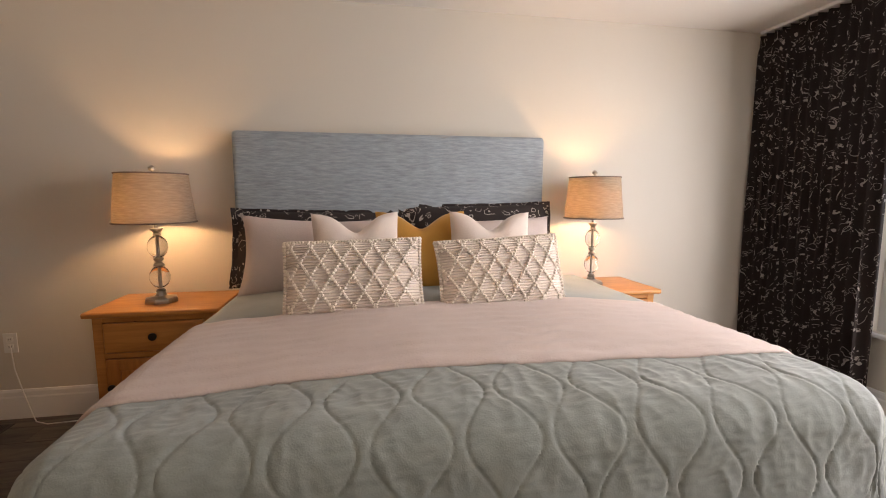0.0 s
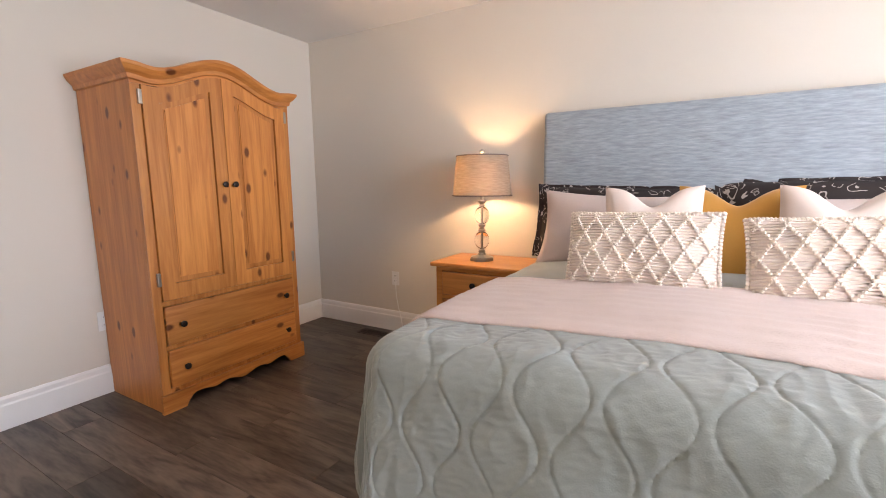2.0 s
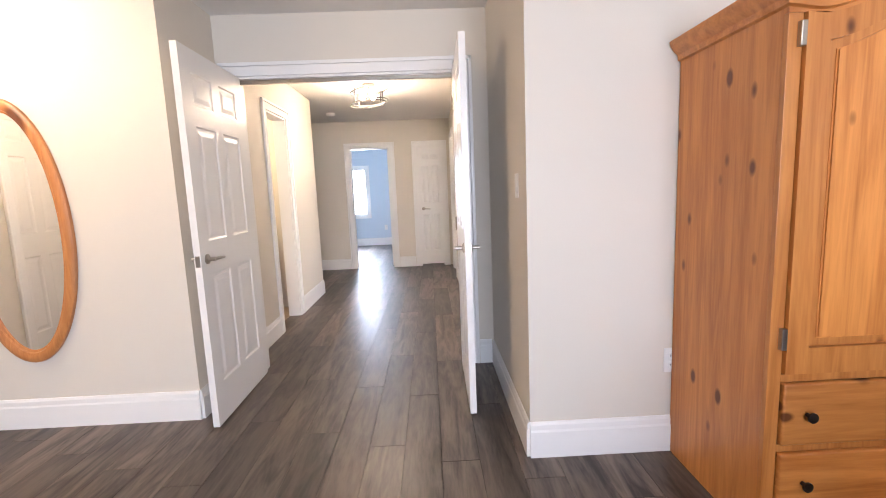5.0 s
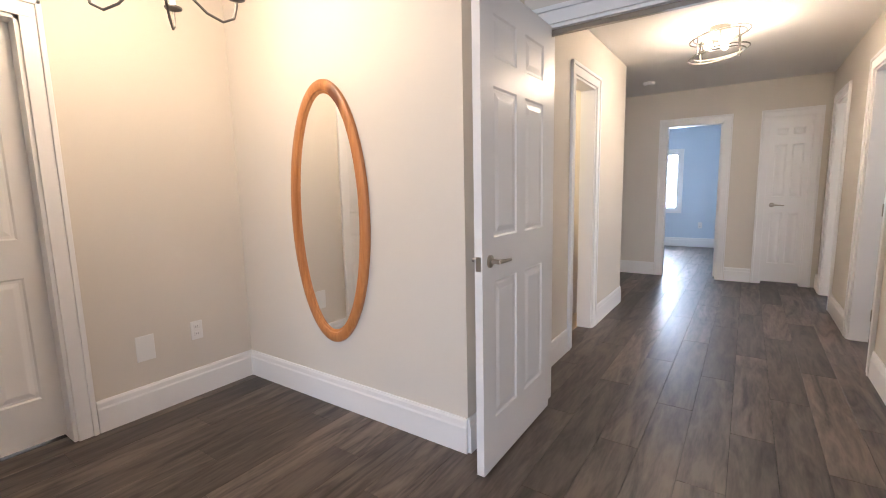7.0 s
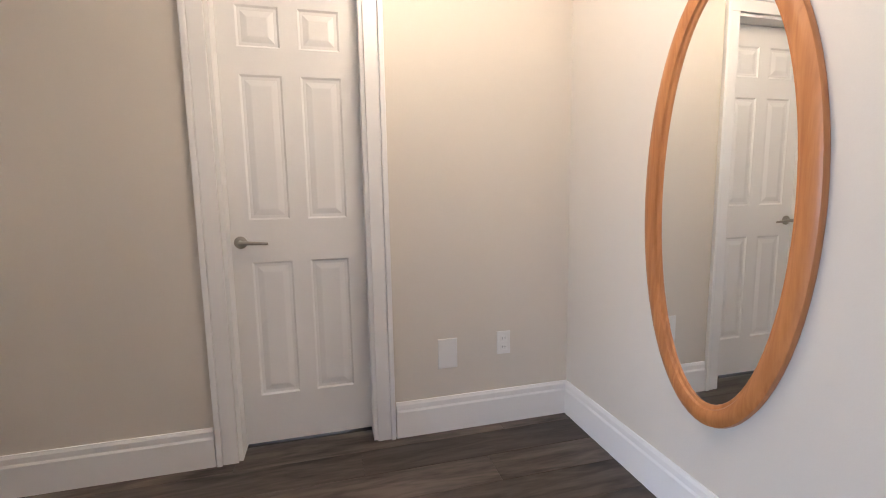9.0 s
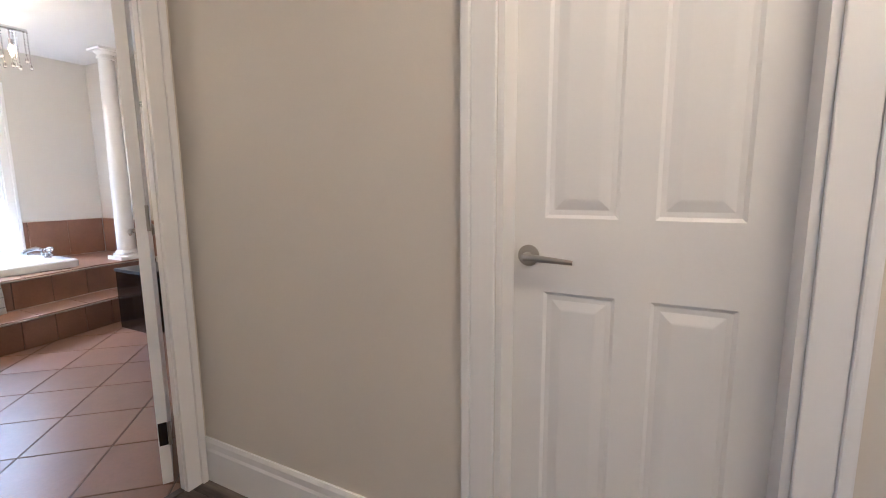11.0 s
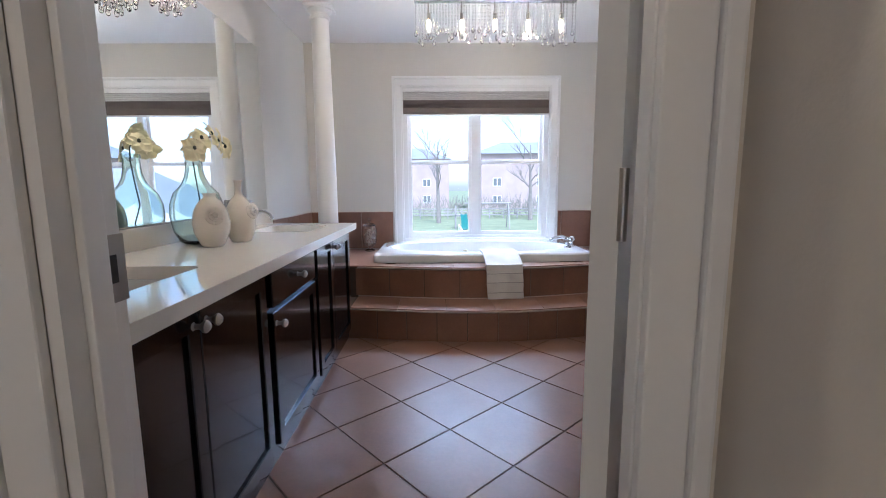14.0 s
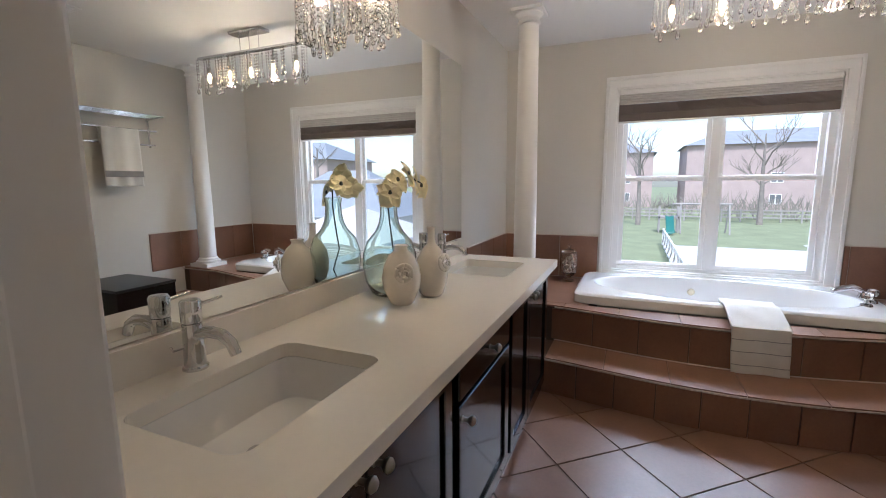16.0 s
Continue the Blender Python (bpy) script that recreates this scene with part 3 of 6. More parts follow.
structure("trim", bx(BX0 + 0.001, BX0 + 0.028, -2.530, -2.476, 0, 2.03, bevel=0.002), TRIM, "white door stop strip on the jamb", "trim")
casing("x", -0.89, 1, -5.385, -4.835, 2.02)
jamb("x", -1.01, -0.89, -5.385, -4.835, 2.02)
for a0, a1 in ((-6.10, -5.36), (-7.75, -7.10)):
    casing("x", 0.885, -1, a0, a1, 2.02)
    jamb("x", 0.885, 1.0, a0, a1, 2.02)
for a0, a1 in ((-0.745, -0.105), (0.345, 0.745)):
    casing("y", -8.14, 1, a0, a1, 1.97)
    jamb("y", -8.26, -8.14, a0, a1, 1.97)
structure("trim", bx(DX1 - 0.06, DX1 - 0.03, -0.72, 0.74, 2.005, 2.03), NICKEL, "metal ball catch track on the door head", "trim")

# doors
panel_door("door_1", "white six-panel double door leaf standing open", 0.745, pose(DX1 + 0.012, -0.722, 0.012, 0, 0, 0.5))
d = panel_door("door_2", "white six-panel double door leaf standing open", 0.745, pose(DX1 + 0.012, 0.708, 0.012, 0, 0, -0.5))
panel_door("door_3", "closed white six-panel closet door with lever handle", 0.59, pose(-2.25, -2.70, 0.022), both=False, backset=0.05)
bath_door = panel_door("door_4", "white six-panel bathroom door standing wide open", 0.60, pose(-0.386, -2.487, 0.0065, 0, 0, -30.5))
for z in (0.20, 1.82):
    part("hinge_leaf", bx(-0.002, 0.001, 0.003, 0.032, z - 0.045, z + 0.045, bevel=0.0008), BRONZE, bath_door, "dark bronze hinge leaf on the door edge")
panel_door("door_5", "closed narrow white panel linen closet door", 0.385, pose(-8.19, 0.737, 0.03, 0, 0, -90), h=1.93)
panel_door("door_6", "white panel bedroom door standing open", 0.62, pose(-8.28, -0.115, 0.012, 0, 0, 176), h=1.95)
panel_door("door_7", "white panel door standing open into a side room", 0.72, pose(-6.085, 1.005, 0.012, 0, 0, 85), h=1.99)

# ---- bedroom: bed ----
BEDX, HALF, FOOT, TOP = 0.51, 0.955, 1.48, 0.772

bed = thing("bed", "king bed with tall blue-grey upholstered headboard, made up", "bed", pose(BEDX, 2.4, 0))
part("box_base", bx(-0.95, 0.95, -0.88, 0.78, 0.12, 0.36, bevel=0.02), HEADCLOTH, bed)
part("mattress", bx(-0.94, 0.94, -0.86, 0.80, 0.365, 0.66, bevel=0.05, seg=4), TERRY, bed, "white mattress", True)
for sx in (-0.85, 0.85):
    for sy in (-0.78, 0.7):
        part("leg", lathe(bmesh.new(), [(0.03, 0), (0.035, 0.12)], 12, (sx, sy, 0)), BRONZE, bed)


def headboard_mesh():
    bm = bmesh.new()
    box(bm, -1.082, 0.806, 0.82, 0.925, 0.05, 1.655, bevel=0.032, seg=4)
    return bm


part("headboard", headboard_mesh(), HEADCLOTH, bed, "tall blue-grey headboard in waved fabric", True)


def drape(u, v, lift=0.0, quilted=1.0):
    """A point of the bedding: u across from the bed's middle, v along from the headboard end towards the foot, in metres of cloth."""
    eu, ev = max(0.0, abs(u) - HALF), max(0.0, v - (3.15 - FOOT))
    e = math.hypot(eu, ev)
    r = 0.115
    arc = r * math.pi / 2
    if e < arc:
        out, down = r * math.sin(e / r), r * (1 - math.cos(e / r))
    else:
        out, down = r + 0.10 * (e - arc), r + (e - arc)
    ux, vy = (eu / e, ev / e) if e > 1e-6 else (0, 0)
    cu, cv = min(abs(u), HALF), min(v, 3.15 - FOOT)
    x = math.copysign(cu + ux * out, u)
    y = 3.15 - (cv + vy * out)
    crown = 0.052 * (1 - (cu / (HALF + 0.05)) ** 2) * min(1.0, 0.25 + 0.75 * (1 - max(0, cv - 1.3) / 0.45))
    z = TOP + crown - down
    n = Vector((x * 1.7, y * 1.7, z * 1.7))
    soft = 0.010 * noise.noise(n * 1.3) + 0.004 * noise.noise(n * 4.2)
    puff = 0.0
    if quilted:
        w, length = 0.105, 0.31
        k = u / w
        best = 9.0
        for i in (math.floor(k) - 1, math.floor(k), math.floor(k) + 1, math.floor(k) + 2):
            c = i * w + (1 if i % 2 else -1) * 0.038 * math.sin(2 * math.pi * v / length)
            best = min(best, abs(u - c))
        pucker = 0.0070 * abs(noise.noise(Vector((u * 17, v * 9, 1)))) + 0.0036 * abs(noise.noise(Vector((u * 24 + v * 18, v * 42, 4))))
        puff = (0.0058 * (1 - math.exp(-best / 0.0036)) - pucker) * quilted
    folds = 0.0
    if down > 0.12:
        folds = 0.018 * math.sin((v if eu > ev else u) * 11 + 2.0 * noise.noise(Vector((u * 2, v * 2, 0)))) * min(1, (down - 0.12) / 0.3)
    grow = lift + puff + soft
    side = min(1.0, down / r)
    px = BEDX + x + math.copysign(1, u) * ux * (grow * side + folds)
    py = y - vy * (grow * side + folds)
    return Vector((px, py, max(0.035 + 0.01 * (grow + 0.02), z + grow * (1 - side * 0.9))))


bm = bmesh.new()
grid(bm, 540, 420, lambda a, b: drape(-1.42 + 2.84 * a, 0.05 + 2.14 * b, 0.0, max(0.0, min(1.0, (b * 2.14 + 0.05 - 1.0) / 0.25))))
solid("quilt", bm, QUILT, "sage green quilt with wavy stitched ogee pattern on the bed", "quilt", True)

bm = bmesh.new()


def throw_at(a, b):
    u, v = -1.34 + 2.68 * a, 0.82 + 0.02 * noise.noise(Vector((a * 6, 3, 0))) + 0.69 * b + 0.02 * noise.noise(Vector((a * 7, 9, 1))) * b
    p = drape(u, v, 0.016, 0.25)
    edge = min(b, 1 - b) * 0.70
    p.z -= 0.010 * math.exp(-edge / 0.008)
    p.z += 0.0035 * math.sin(v * 90 + 3 * noise.noise(Vector((u * 8, v * 3, 0)))) * (0.3 + max(0, noise.noise(Vector((u * 2.2, v * 2, 5)))))
    return p


grid(bm, 240, 110, throw_at)
throw = solid("throw_blanket", bm, PINK, "blush pink cotton gauze blanket folded across the bed", "blanket", True)
sol = throw.modifiers.new("thickness", "SOLIDIFY")
sol.thickness, sol.offset = 0.012, -1


def pillow_mesh(w, h, t, pinch=0.06, chop=0.0, flange=0.0, n=30):
    """A stuffed cushion standing in the xz plane, thickness along y, base at z = 0; chop: depth of the dent in the top edge."""
    bm = bmesh.new()
    uvl = bm.loops.layers.uv.new("UVMap")
    sheets = []
    for s in (-1, 1):
        vs = []
        for j in range(n):
            row = []
            for i in range(n):
                a, b = i / (n - 1) * 2 - 1, j / (n - 1) * 2 - 1
                inx = 1 - pinch * (1 - b * b) * abs(a) ** 3
                inz = 1 - pinch * (1 - a * a) * abs(b) ** 3
                x, z = a * w / 2 * inx, h / 2 + b * h / 2 * inz
                fa = max(0.0, 1 - (abs(a) / (1 - flange)) ** 2.6) if abs(a) < 1 - flange else 0.0
                fb = max(0.0, 1 - (abs(b) / (1 - flange)) ** 2.6) if abs(b) < 1 - flange else 0.0
                y = s * t / 2 * (fa * fb) ** 0.5
                if chop and b > -0.2:
                    dent = math.exp(-(a / 0.42) ** 2) * ((b + 0.2) / 1.2) ** 1.6
                    z -= chop * dent * (1 - 0.35 * abs(a))
                    y *= 1 - 0.25 * dent
                q = Vector((x * 5, s * 2, z * 5))
                y += 0.006 * s * noise.noise(q) * (fa * fb) ** 0.3 + 0.003 * noise.noise(q * 3)
                if flange and (fa == 0 or fb == 0):
                    y += 0.007 * math.sin((x + z) * 34)
                row.append(bm.verts.new((x, y, z)))
            vs.append(row)
        for j in range(n - 1):
            for i in range(n - 1):
                f = bm.faces.new((vs[j][i], vs[j][i + 1], vs[j + 1][i + 1], vs[j + 1][i]))
                for lp, (ii, jj) in zip(f.loops, ((i, j), (i + 1, j), (i + 1, j + 1), (i, j + 1))):
                    lp[uvl].uv = (ii / (n - 1) * w + s, jj / (n - 1) * h)
        sheets.append(vs)
    rim = [v for vs in sheets for j, row in enumerate(vs) for i, v in enumerate(row) if i in (0, n - 1) or j in (0, n - 1)]
    bmesh.ops.remove_doubles(bm, verts=rim, dist=0.0095)
    return bm


def cushion(name, label, w, h, t, mat, m, **k):
    ob = solid(name, pillow_mesh(w, h, t, **k), mat, label, "pillow", True, group="pillows on the bed")
    ob.matrix_basis = m
    return ob


cushion("pillow_sham", "dark brown floral king pillow sham leaning on the headboard", 0.98, 0.46, 0.17, SHAM, pose(-0.10, 3.10, 0.760, -14, 1, 2), pinch=0.03, flange=0.09)
cushion("pillow_sham", "dark brown floral king pillow sham leaning on the headboard", 0.98, 0.49, 0.18, SHAM, pose(0.86, 3.09, 0.765, -14, -1, -3), pinch=0.03, flange=0.09)
cushion("pillow", "pale mauve cotton pillow leaning on a floral sham", 0.70, 0.44, 0.20, MAUVE, pose(-0.14, 2.88, 0.745, -18, 3, 4), pinch=0.09)
cushion("pillow", "pale mauve cotton pillow leaning on a floral sham", 0.66, 0.42, 0.17, MAUVE, pose(0.92, 2.88, 0.745, -16, -2, -3), pinch=0.05)
cushion("cushion", "mustard yellow velvet square cushion with a dented top", 0.48, 0.46, 0.17, MUSTARD, pose(0.46, 2.74, 0.755, -14, 0, 0), pinch=0.05, chop=0.085)
cushion("cushion", "cream velvet square cushion with a dented top", 0.42, 0.42, 0.16, CREAM, pose(0.13, 2.62, 0.79, -12, -1, 3), pinch=0.05, chop=0.09)
cushion("cushion", "cream velvet square cushion with a dented top", 0.42, 0.42, 0.16, CREAM, pose(0.79, 2.62, 0.79, -12, 1, -3), pinch=0.05, chop=0.09)


def bobble_cushion(m):
    w, h, t = 0.56, 0.305, 0.15
    c = thing("lumbar_cushion", "ivory woven lumbar cushion with raised bobble diamonds", "pillow", m, "pillows on the bed")
    part("cover", pillow_mesh(w, h, t, pinch=0.03), BOBBLE, c, smooth=True)

    def on(a, b):
        f = max(0.0, (1 - abs(a) ** 2.6) * (1 - abs(b) ** 2.6)) ** 0.5
        return Vector((a * w / 2 * (1 - 0.03 * (1 - b * b) * abs(a) ** 3), -t / 2 * f, h / 2 + b * h / 2 * (1 - 0.03 * (1 - a * a) * abs(b) ** 3)))
    ribs = bmesh.new()
    for k in range(26):
        b = -0.95 + 1.9 * k / 25
        tube(ribs, [on(-0.97 + 1.94 * i / 24, b) + Vector((0, -0.001, 0)) for i in range(25)], 0.0042, 5)
    part("woven_ribs", ribs, CREAM, c, "woven cream ribs", True)
    beads = bmesh.new()

    def bead(p, r):
        bmesh.ops.create_icosphere(beads, subdivisions=1, radius=r, matrix=Matrix.Translation(p))
    for s in (-1, 1):
        for k in range(-8, 9):
            for i in range(25):
                b = -0.96 + 1.92 * i / 24
                a = k * 0.30 + s * b * 0.36
                if abs(a) < 0.96:
                    bead(on(a, b) + Vector((0, -0.006, 0)), 0.0075 + 0.001 * random.random())
    for i in range(46):
        a = -1 + 2 * i / 45
        for b in (-1, 1):
            bead(on(a, b * 0.99) + Vector((0, 0.004 * random.uniform(-1, 1), b * 0.004)), 0.0088)
    for i in range(22):
        b = -1 + 2 * i / 21
        for a in (-1, 1):
            bead(on(a * 0.99, b) + Vector((a * 0.005, 0.004 * random.uniform(-1, 1), 0)), 0.0088)
    part("bobbles", beads, BOBBLE, c, "ivory yarn bobbles in diamonds", True)
    return c


c = bobble_cushion(pose(0.115, 2.29, 0.800, -17, -1.5, -3))
copy_thing(c, pose(0.755, 2.29, 0.800, -17, -2.5, 2))


# ---- bedroom: nightstands and lamps ----
def nightstand(m, label):
    """Base centre at the origin, front along -y."""
    w, d, h = 0.56, 0.42, 0.715
    t = thing("nightstand", label, "nightstand", m, "nightstands beside the bed")
    part("top", bx(-w / 2 - 0.035, w / 2 + 0.035, -d / 2 - 0.03, d / 2 + 0.005, h - 0.028, h, bevel=0.010, seg=3), HONEY, t, smooth=True)
    bm = bmesh.new()
    box(bm, -w / 2, -w / 2 + 0.02, -d / 2, d / 2, 0.10, h - 0.03)
    box(bm, w / 2 - 0.02, w / 2, -d / 2, d / 2, 0.10, h - 0.03)
    box(bm, -w / 2 + 0.02, w / 2 - 0.02, d / 2 - 0.015, d / 2, 0.10, h - 0.03)
    box(bm, -w / 2 + 0.02, w / 2 - 0.02, -d / 2 + 0.02, d / 2 - 0.015, 0.10, 0.12)
    part("case", bm, PINE, t)
    bm = bmesh.new()
    for x0, x1 in ((-w / 2 + 0.001, -w / 2 + 0.045), (w / 2 - 0.045, w / 2 - 0.001)):
        box(bm, x0, x1, -d / 2 - 0.006, -d / 2 + 0.012, 0.12, h - 0.03, bevel=0.003)
    for z0, z1 in ((0.12, 0.15), (0.475, 0.50), (h - 0.055, h - 0.031)):
        box(bm, -w / 2 + 0.045, w / 2 - 0.045, -d / 2 - 0.005, -d / 2 + 0.012, z0, z1, bevel=0.002)
    part("face_frame", bm, HONEY, t)
    dr = part("drawer", bx(-w / 2 + 0.05, w / 2 - 0.05, -d / 2 - 0.016, -d / 2 + 0.01, 0.505, h - 0.060, bevel=0.007, seg=3), HONEY, t, smooth=True)
    part("knob", lathe(bmesh.new(), [(0.008, -0.016), (0.008, -0.028), (0.019, -0.034), (0.019, -0.042), (0.0, -0.048)], 16, (0, -d / 2, 0.585), "y"), BRONZE, dr, "dark bronze knob", True)
    bm = bmesh.new()
    x0, x1, z0, z1 = -w / 2 + 0.05, w / 2 - 0.05, 0.155, 0.47
    y = -d / 2
    for a in ((x0, x0 + 0.06, z0, z1), (x1 - 0.06, x1, z0, z1), (x0 + 0.06, x1 - 0.06, z0, z0 + 0.06), (x0 + 0.06, x1 - 0.06, z1 - 0.06, z1)):
        box(bm, a[0], a[1], y - 0.014, y + 0.006, a[2], a[3], bevel=0.004)
    door = part("door", bm, PINE, t)
    part("raised_panel", bx(x0 + 0.062, x1 - 0.062, y - 0.008, y + 0.004, z0 + 0.062, z1 - 0.062, bevel=0.006), PINE, door)
    part("knob", lathe(bmesh.new(), [(0.008, -0.012), (0.008, -0.026), (0.019, -0.032), (0.019, -0.040), (0.0, -0.046)], 16, (x0 + 0.03, y, 0.33), "y"), BRONZE, door, "dark bronze knob", True)
    bm = bmesh.new()
    pts = [(-w / 2 - 0.03, 0.0), (-w / 2 - 0.03, 0.10), (w / 2 + 0.03, 0.10), (w / 2 + 0.03, 0.0), (w / 2 - 0.07, 0.0)]
    for i in range(17):
        a = i / 16
        xx = w / 2 - 0.08 - a * (w - 0.16)
        pts.append((xx, 0.048 + 0.016 * math.cos(a * 4 * math.pi) * -1))
    pts.append((-w / 2 + 0.07, 0.0))
    prism(bm, pts, -d / 2 - 0.03, -d / 2 - 0.008, "y")
    for s in (-1, 1):
        box(bm, *sorted((s * (w / 2 + 0.03), s * (w / 2 + 0.008))), -d / 2 - 0.008, d / 2, 0.0, 0.10)
    box(bm, -w / 2 - 0.022, w / 2 + 0.022, -d / 2 - 0.022, d / 2, 0.1, 0.113, bevel=0.005)
    part("plinth", bm, HONEY, t, "scalloped pine plinth with bracket feet")
    return t


nightstand(pose(-0.89, 3.095, 0), "honey pine nightstand with drawer and panel door, by the bed")
nightstand(pose(1.63, 3.095, 0), "honey pine nightstand, mostly hidden by the bed")


def table_lamp(m):
    t = thing("table_lamp", "lit table lamp with taupe linen shade and glass-ball stem", "lamp", m, "bedside lamps")
    b = bmesh.new()
    lathe(b, [(0.0, 0.0), (0.082, 0.0), (0.082, 0.014), (0.076, 0.024), (0.052, 0.030), (0.030, 0.036), (0.022, 0.052), (0.026, 0.062), (0.014, 0.072), (0.0, 0.072)], 8)
    part("base", b, NICKEL, t, "stepped nickel base")
    ball = [(0.012, -0.058)] + [(0.049 * math.cos(a), 0.060 * math.sin(a)) for a in [radians(-70 + 140 * i / 14) for i in range(15)]] + [(0.012, 0.058)]
    for z in (0.135, 0.298):
        part("glass_ball", lathe(bmesh.new(), ball, 24, (0, 0, z)), CRYSTAL, t, "clear glass ball", True)
        part("rod", lathe(bmesh.new(), [(0.006, z - 0.065), (0.006, z + 0.065)], 10), NICKEL, t, smooth=True)
    part("collar", lathe(bmesh.new(), [(0.014, 0.19), (0.026, 0.198), (0.026, 0.204), (0.012, 0.216), (0.024, 0.228), (0.024, 0.236), (0.013, 0.243)], 18), NICKEL, t, smooth=True)
    part("collar", lathe(bmesh.new(), [(0.014, 0.355), (0.022, 0.362), (0.014, 0.372), (0.030, 0.390), (0.030, 0.396), (0.010, 0.400), (0.010, 0.43)], 18), NICKEL, t, smooth=True)
    part("harp", tube(bmesh.new(), [(0, 0, 0.42), (0, 0, 0.70)], 0.004, 8), NICKEL, t, smooth=True)
    part("bulb", lathe(bmesh.new(), [(0.0, 0.47), (0.016, 0.475), (0.030, 0.52), (0.028, 0.545), (0.0, 0.565)], 14, (0.028, 0, 0)), BULB, t, "lit bulb", True)
    sh = bmesh.new()
    z0, z1, r0, r1 = 0.425, 0.685, 0.192, 0.165
    prof = [(r0, z0), (r1, z1), (r1 - 0.003, z1), (r0 - 0.003, z0), (r0, z0)]
    rings = [[sh.verts.new((r * math.cos(2 * math.pi * i / 56), r * math.sin(2 * math.pi * i / 56), z)) for i in range(56)] for r, z in prof[:4]]
    for a, b2 in zip(rings, rings[1:] + rings[:1]):
        for i in range(56):
            sh.faces.new((a[i], a[(i + 1) % 56], b2[(i + 1) % 56], b2[i]))
    shade = part("shade", sh, SHADE, t, "taupe linen drum shade", True)
    for z, r in ((z0 + 0.004, r0 + 0.001), (z1 - 0.004, r1 + 0.0015)):
        tr = bmesh.new()
        tube(tr, [(r * math.cos(2 * math.pi * i / 40), r * math.sin(2 * math.pi * i / 40), z) for i in range(41)], 0.0042, 6)
        part("trim_band", tr, surface_taupe, shade, smooth=True)
    for a in (0, 120, 240):
        part("spoke", tube(bmesh.new(), [(0, 0, 0.68), (0.165 * math.cos(radians(a)), 0.165 * math.sin(radians(a)), 0.68)], 0.002, 6), NICKEL, t)
    part("finial", lathe(bmesh.new(), [(0.005, 0.695), (0.017, 0.704), (0.018, 0.714), (0.008, 0.724), (0.0, 0.726)], 16), NICKEL, t, smooth=True)
    return t


surface_taupe = surface("taupe_binding", (0.20, 0.165, 0.14), 0.9, vary=0.05)
lampL = table_lamp(pose(-0.925, 3.065, 0.716))
copy_thing(lampL, pose(1.592, 3.075, 0.716)).scale = (0.93, 0.93, 1.0)
LAMP_W = 5.2
for x, y in ((-0.905, 3.065), (1.60, 3.075)):
    lamp("bedside_bulb", "POINT", pose(x - 0.028, y, 1.24), LAMP_W, (1.0, 0.66, 0.34), 0.03)

# ---- bedroom: armoire ----
arm = thing("armoire", "knotty pine armoire with arched doors over two drawers", "armoire", pose(-2.40, 2.078, 0))
arm.scale.z = 1.022
AW, AX0, AX1 = 0.478, -0.292, 0.272      # half width, back, front


def bonnet(y, lift=0.0):
    a = abs(y) / AW
    return 1.745 + 0.108 * (0.5 + 0.5 * math.cos(math.pi * min(1, a / 0.82))) + 0.012 * max(0, a - 0.82) / 0.18 + lift


for s in (-1, 1):
    part("side_panel", bx(AX0, AX1 - 0.02, *sorted((s * AW, s * (AW - 0.02))), 0.0, 1.745), PINE, arm, "knotty pine side boards")
bm = bmesh.new()
box(bm, AX0, AX0 + 0.012, -AW + 0.02, AW - 0.02, 0.05, 1.745)
box(bm, AX0 + 0.012, AX1 - 0.02, -AW + 0.02, AW - 0.02, 0.13, 0.15)
box(bm, AX0 + 0.012, AX1 - 0.02, -AW + 0.02, AW - 0.02, 0.585, 0.605)
part("carcass", bm, PINE, arm)
bm = bmesh.new()
for s in (-1, 1):
    box(bm, AX1 - 0.02, AX1, *sorted((s * AW, s * (AW - 0.045))), 0.10, 1.69, bevel=0.002)
for z0, z1 in ((0.10, 0.125), (0.335, 0.36), (0.575, 0.60)):
    box(bm, AX1 - 0.02, AX1, -AW + 0.045, AW - 0.045, z0, z1)
part("face_frame", bm, PINE, arm)
bm = bmesh.new()
n = 40
arch = [(-AW, 1.6905)] + [(AW, 1.6905)] + [(AW - 2 * AW * i / n, bonnet(AW - 2 * AW * i / n)) for i in range(n + 1)]
prism(bm, arch, AX1 - 0.02, AX1, "x")
part("bonnet_board", bm, PINE_X, arm, "arched pine bonnet board")


def cornice():
    bm = bmesh.new()
    prof = [(0.0, -0.05), (0.012, -0.045), (0.015, -0.025), (0.032, -0.008), (0.046, 0.012), (0.050, 0.028), (0.0, 0.034)]
    ys = [-AW + 2 * AW * i / 60 for i in range(61)]
    rows = []
    for y in [-AW - 0.0] + ys + [AW + 0.0]:
        yy = max(-AW, min(AW, y))
        rows.append([bm.verts.new((AX1 + o, yy + (math.copysign(o, y) if abs(y) >= AW else 0), bonnet(yy) + h)) for o, h in prof])
    for a, b in zip(rows, rows[1:]):
        for k in range(len(prof)):
            bm.faces.new((a[k], a[(k + 1) % len(prof)], b[(k + 1) % len(prof)], b[k]))
    for s in (-1, 1):
        ends = []
        for x in (AX0, AX1):
            ends.append([bm.verts.new((x + (o if x == AX1 else 0), s * (AW + o), bonnet(AW) + h)) for o, h in prof])
        for k in range(len(prof)):
            bm.faces.new((ends[0][k], ends[0][(k + 1) % len(prof)], ends[1][(k + 1) % len(prof)], ends[1][k]))
        bm.faces.new(ends[0])
        bm.faces.new(ends[1])
    bmesh.ops.remove_doubles(bm, verts=bm.verts, dist=1e-5)
    return bm


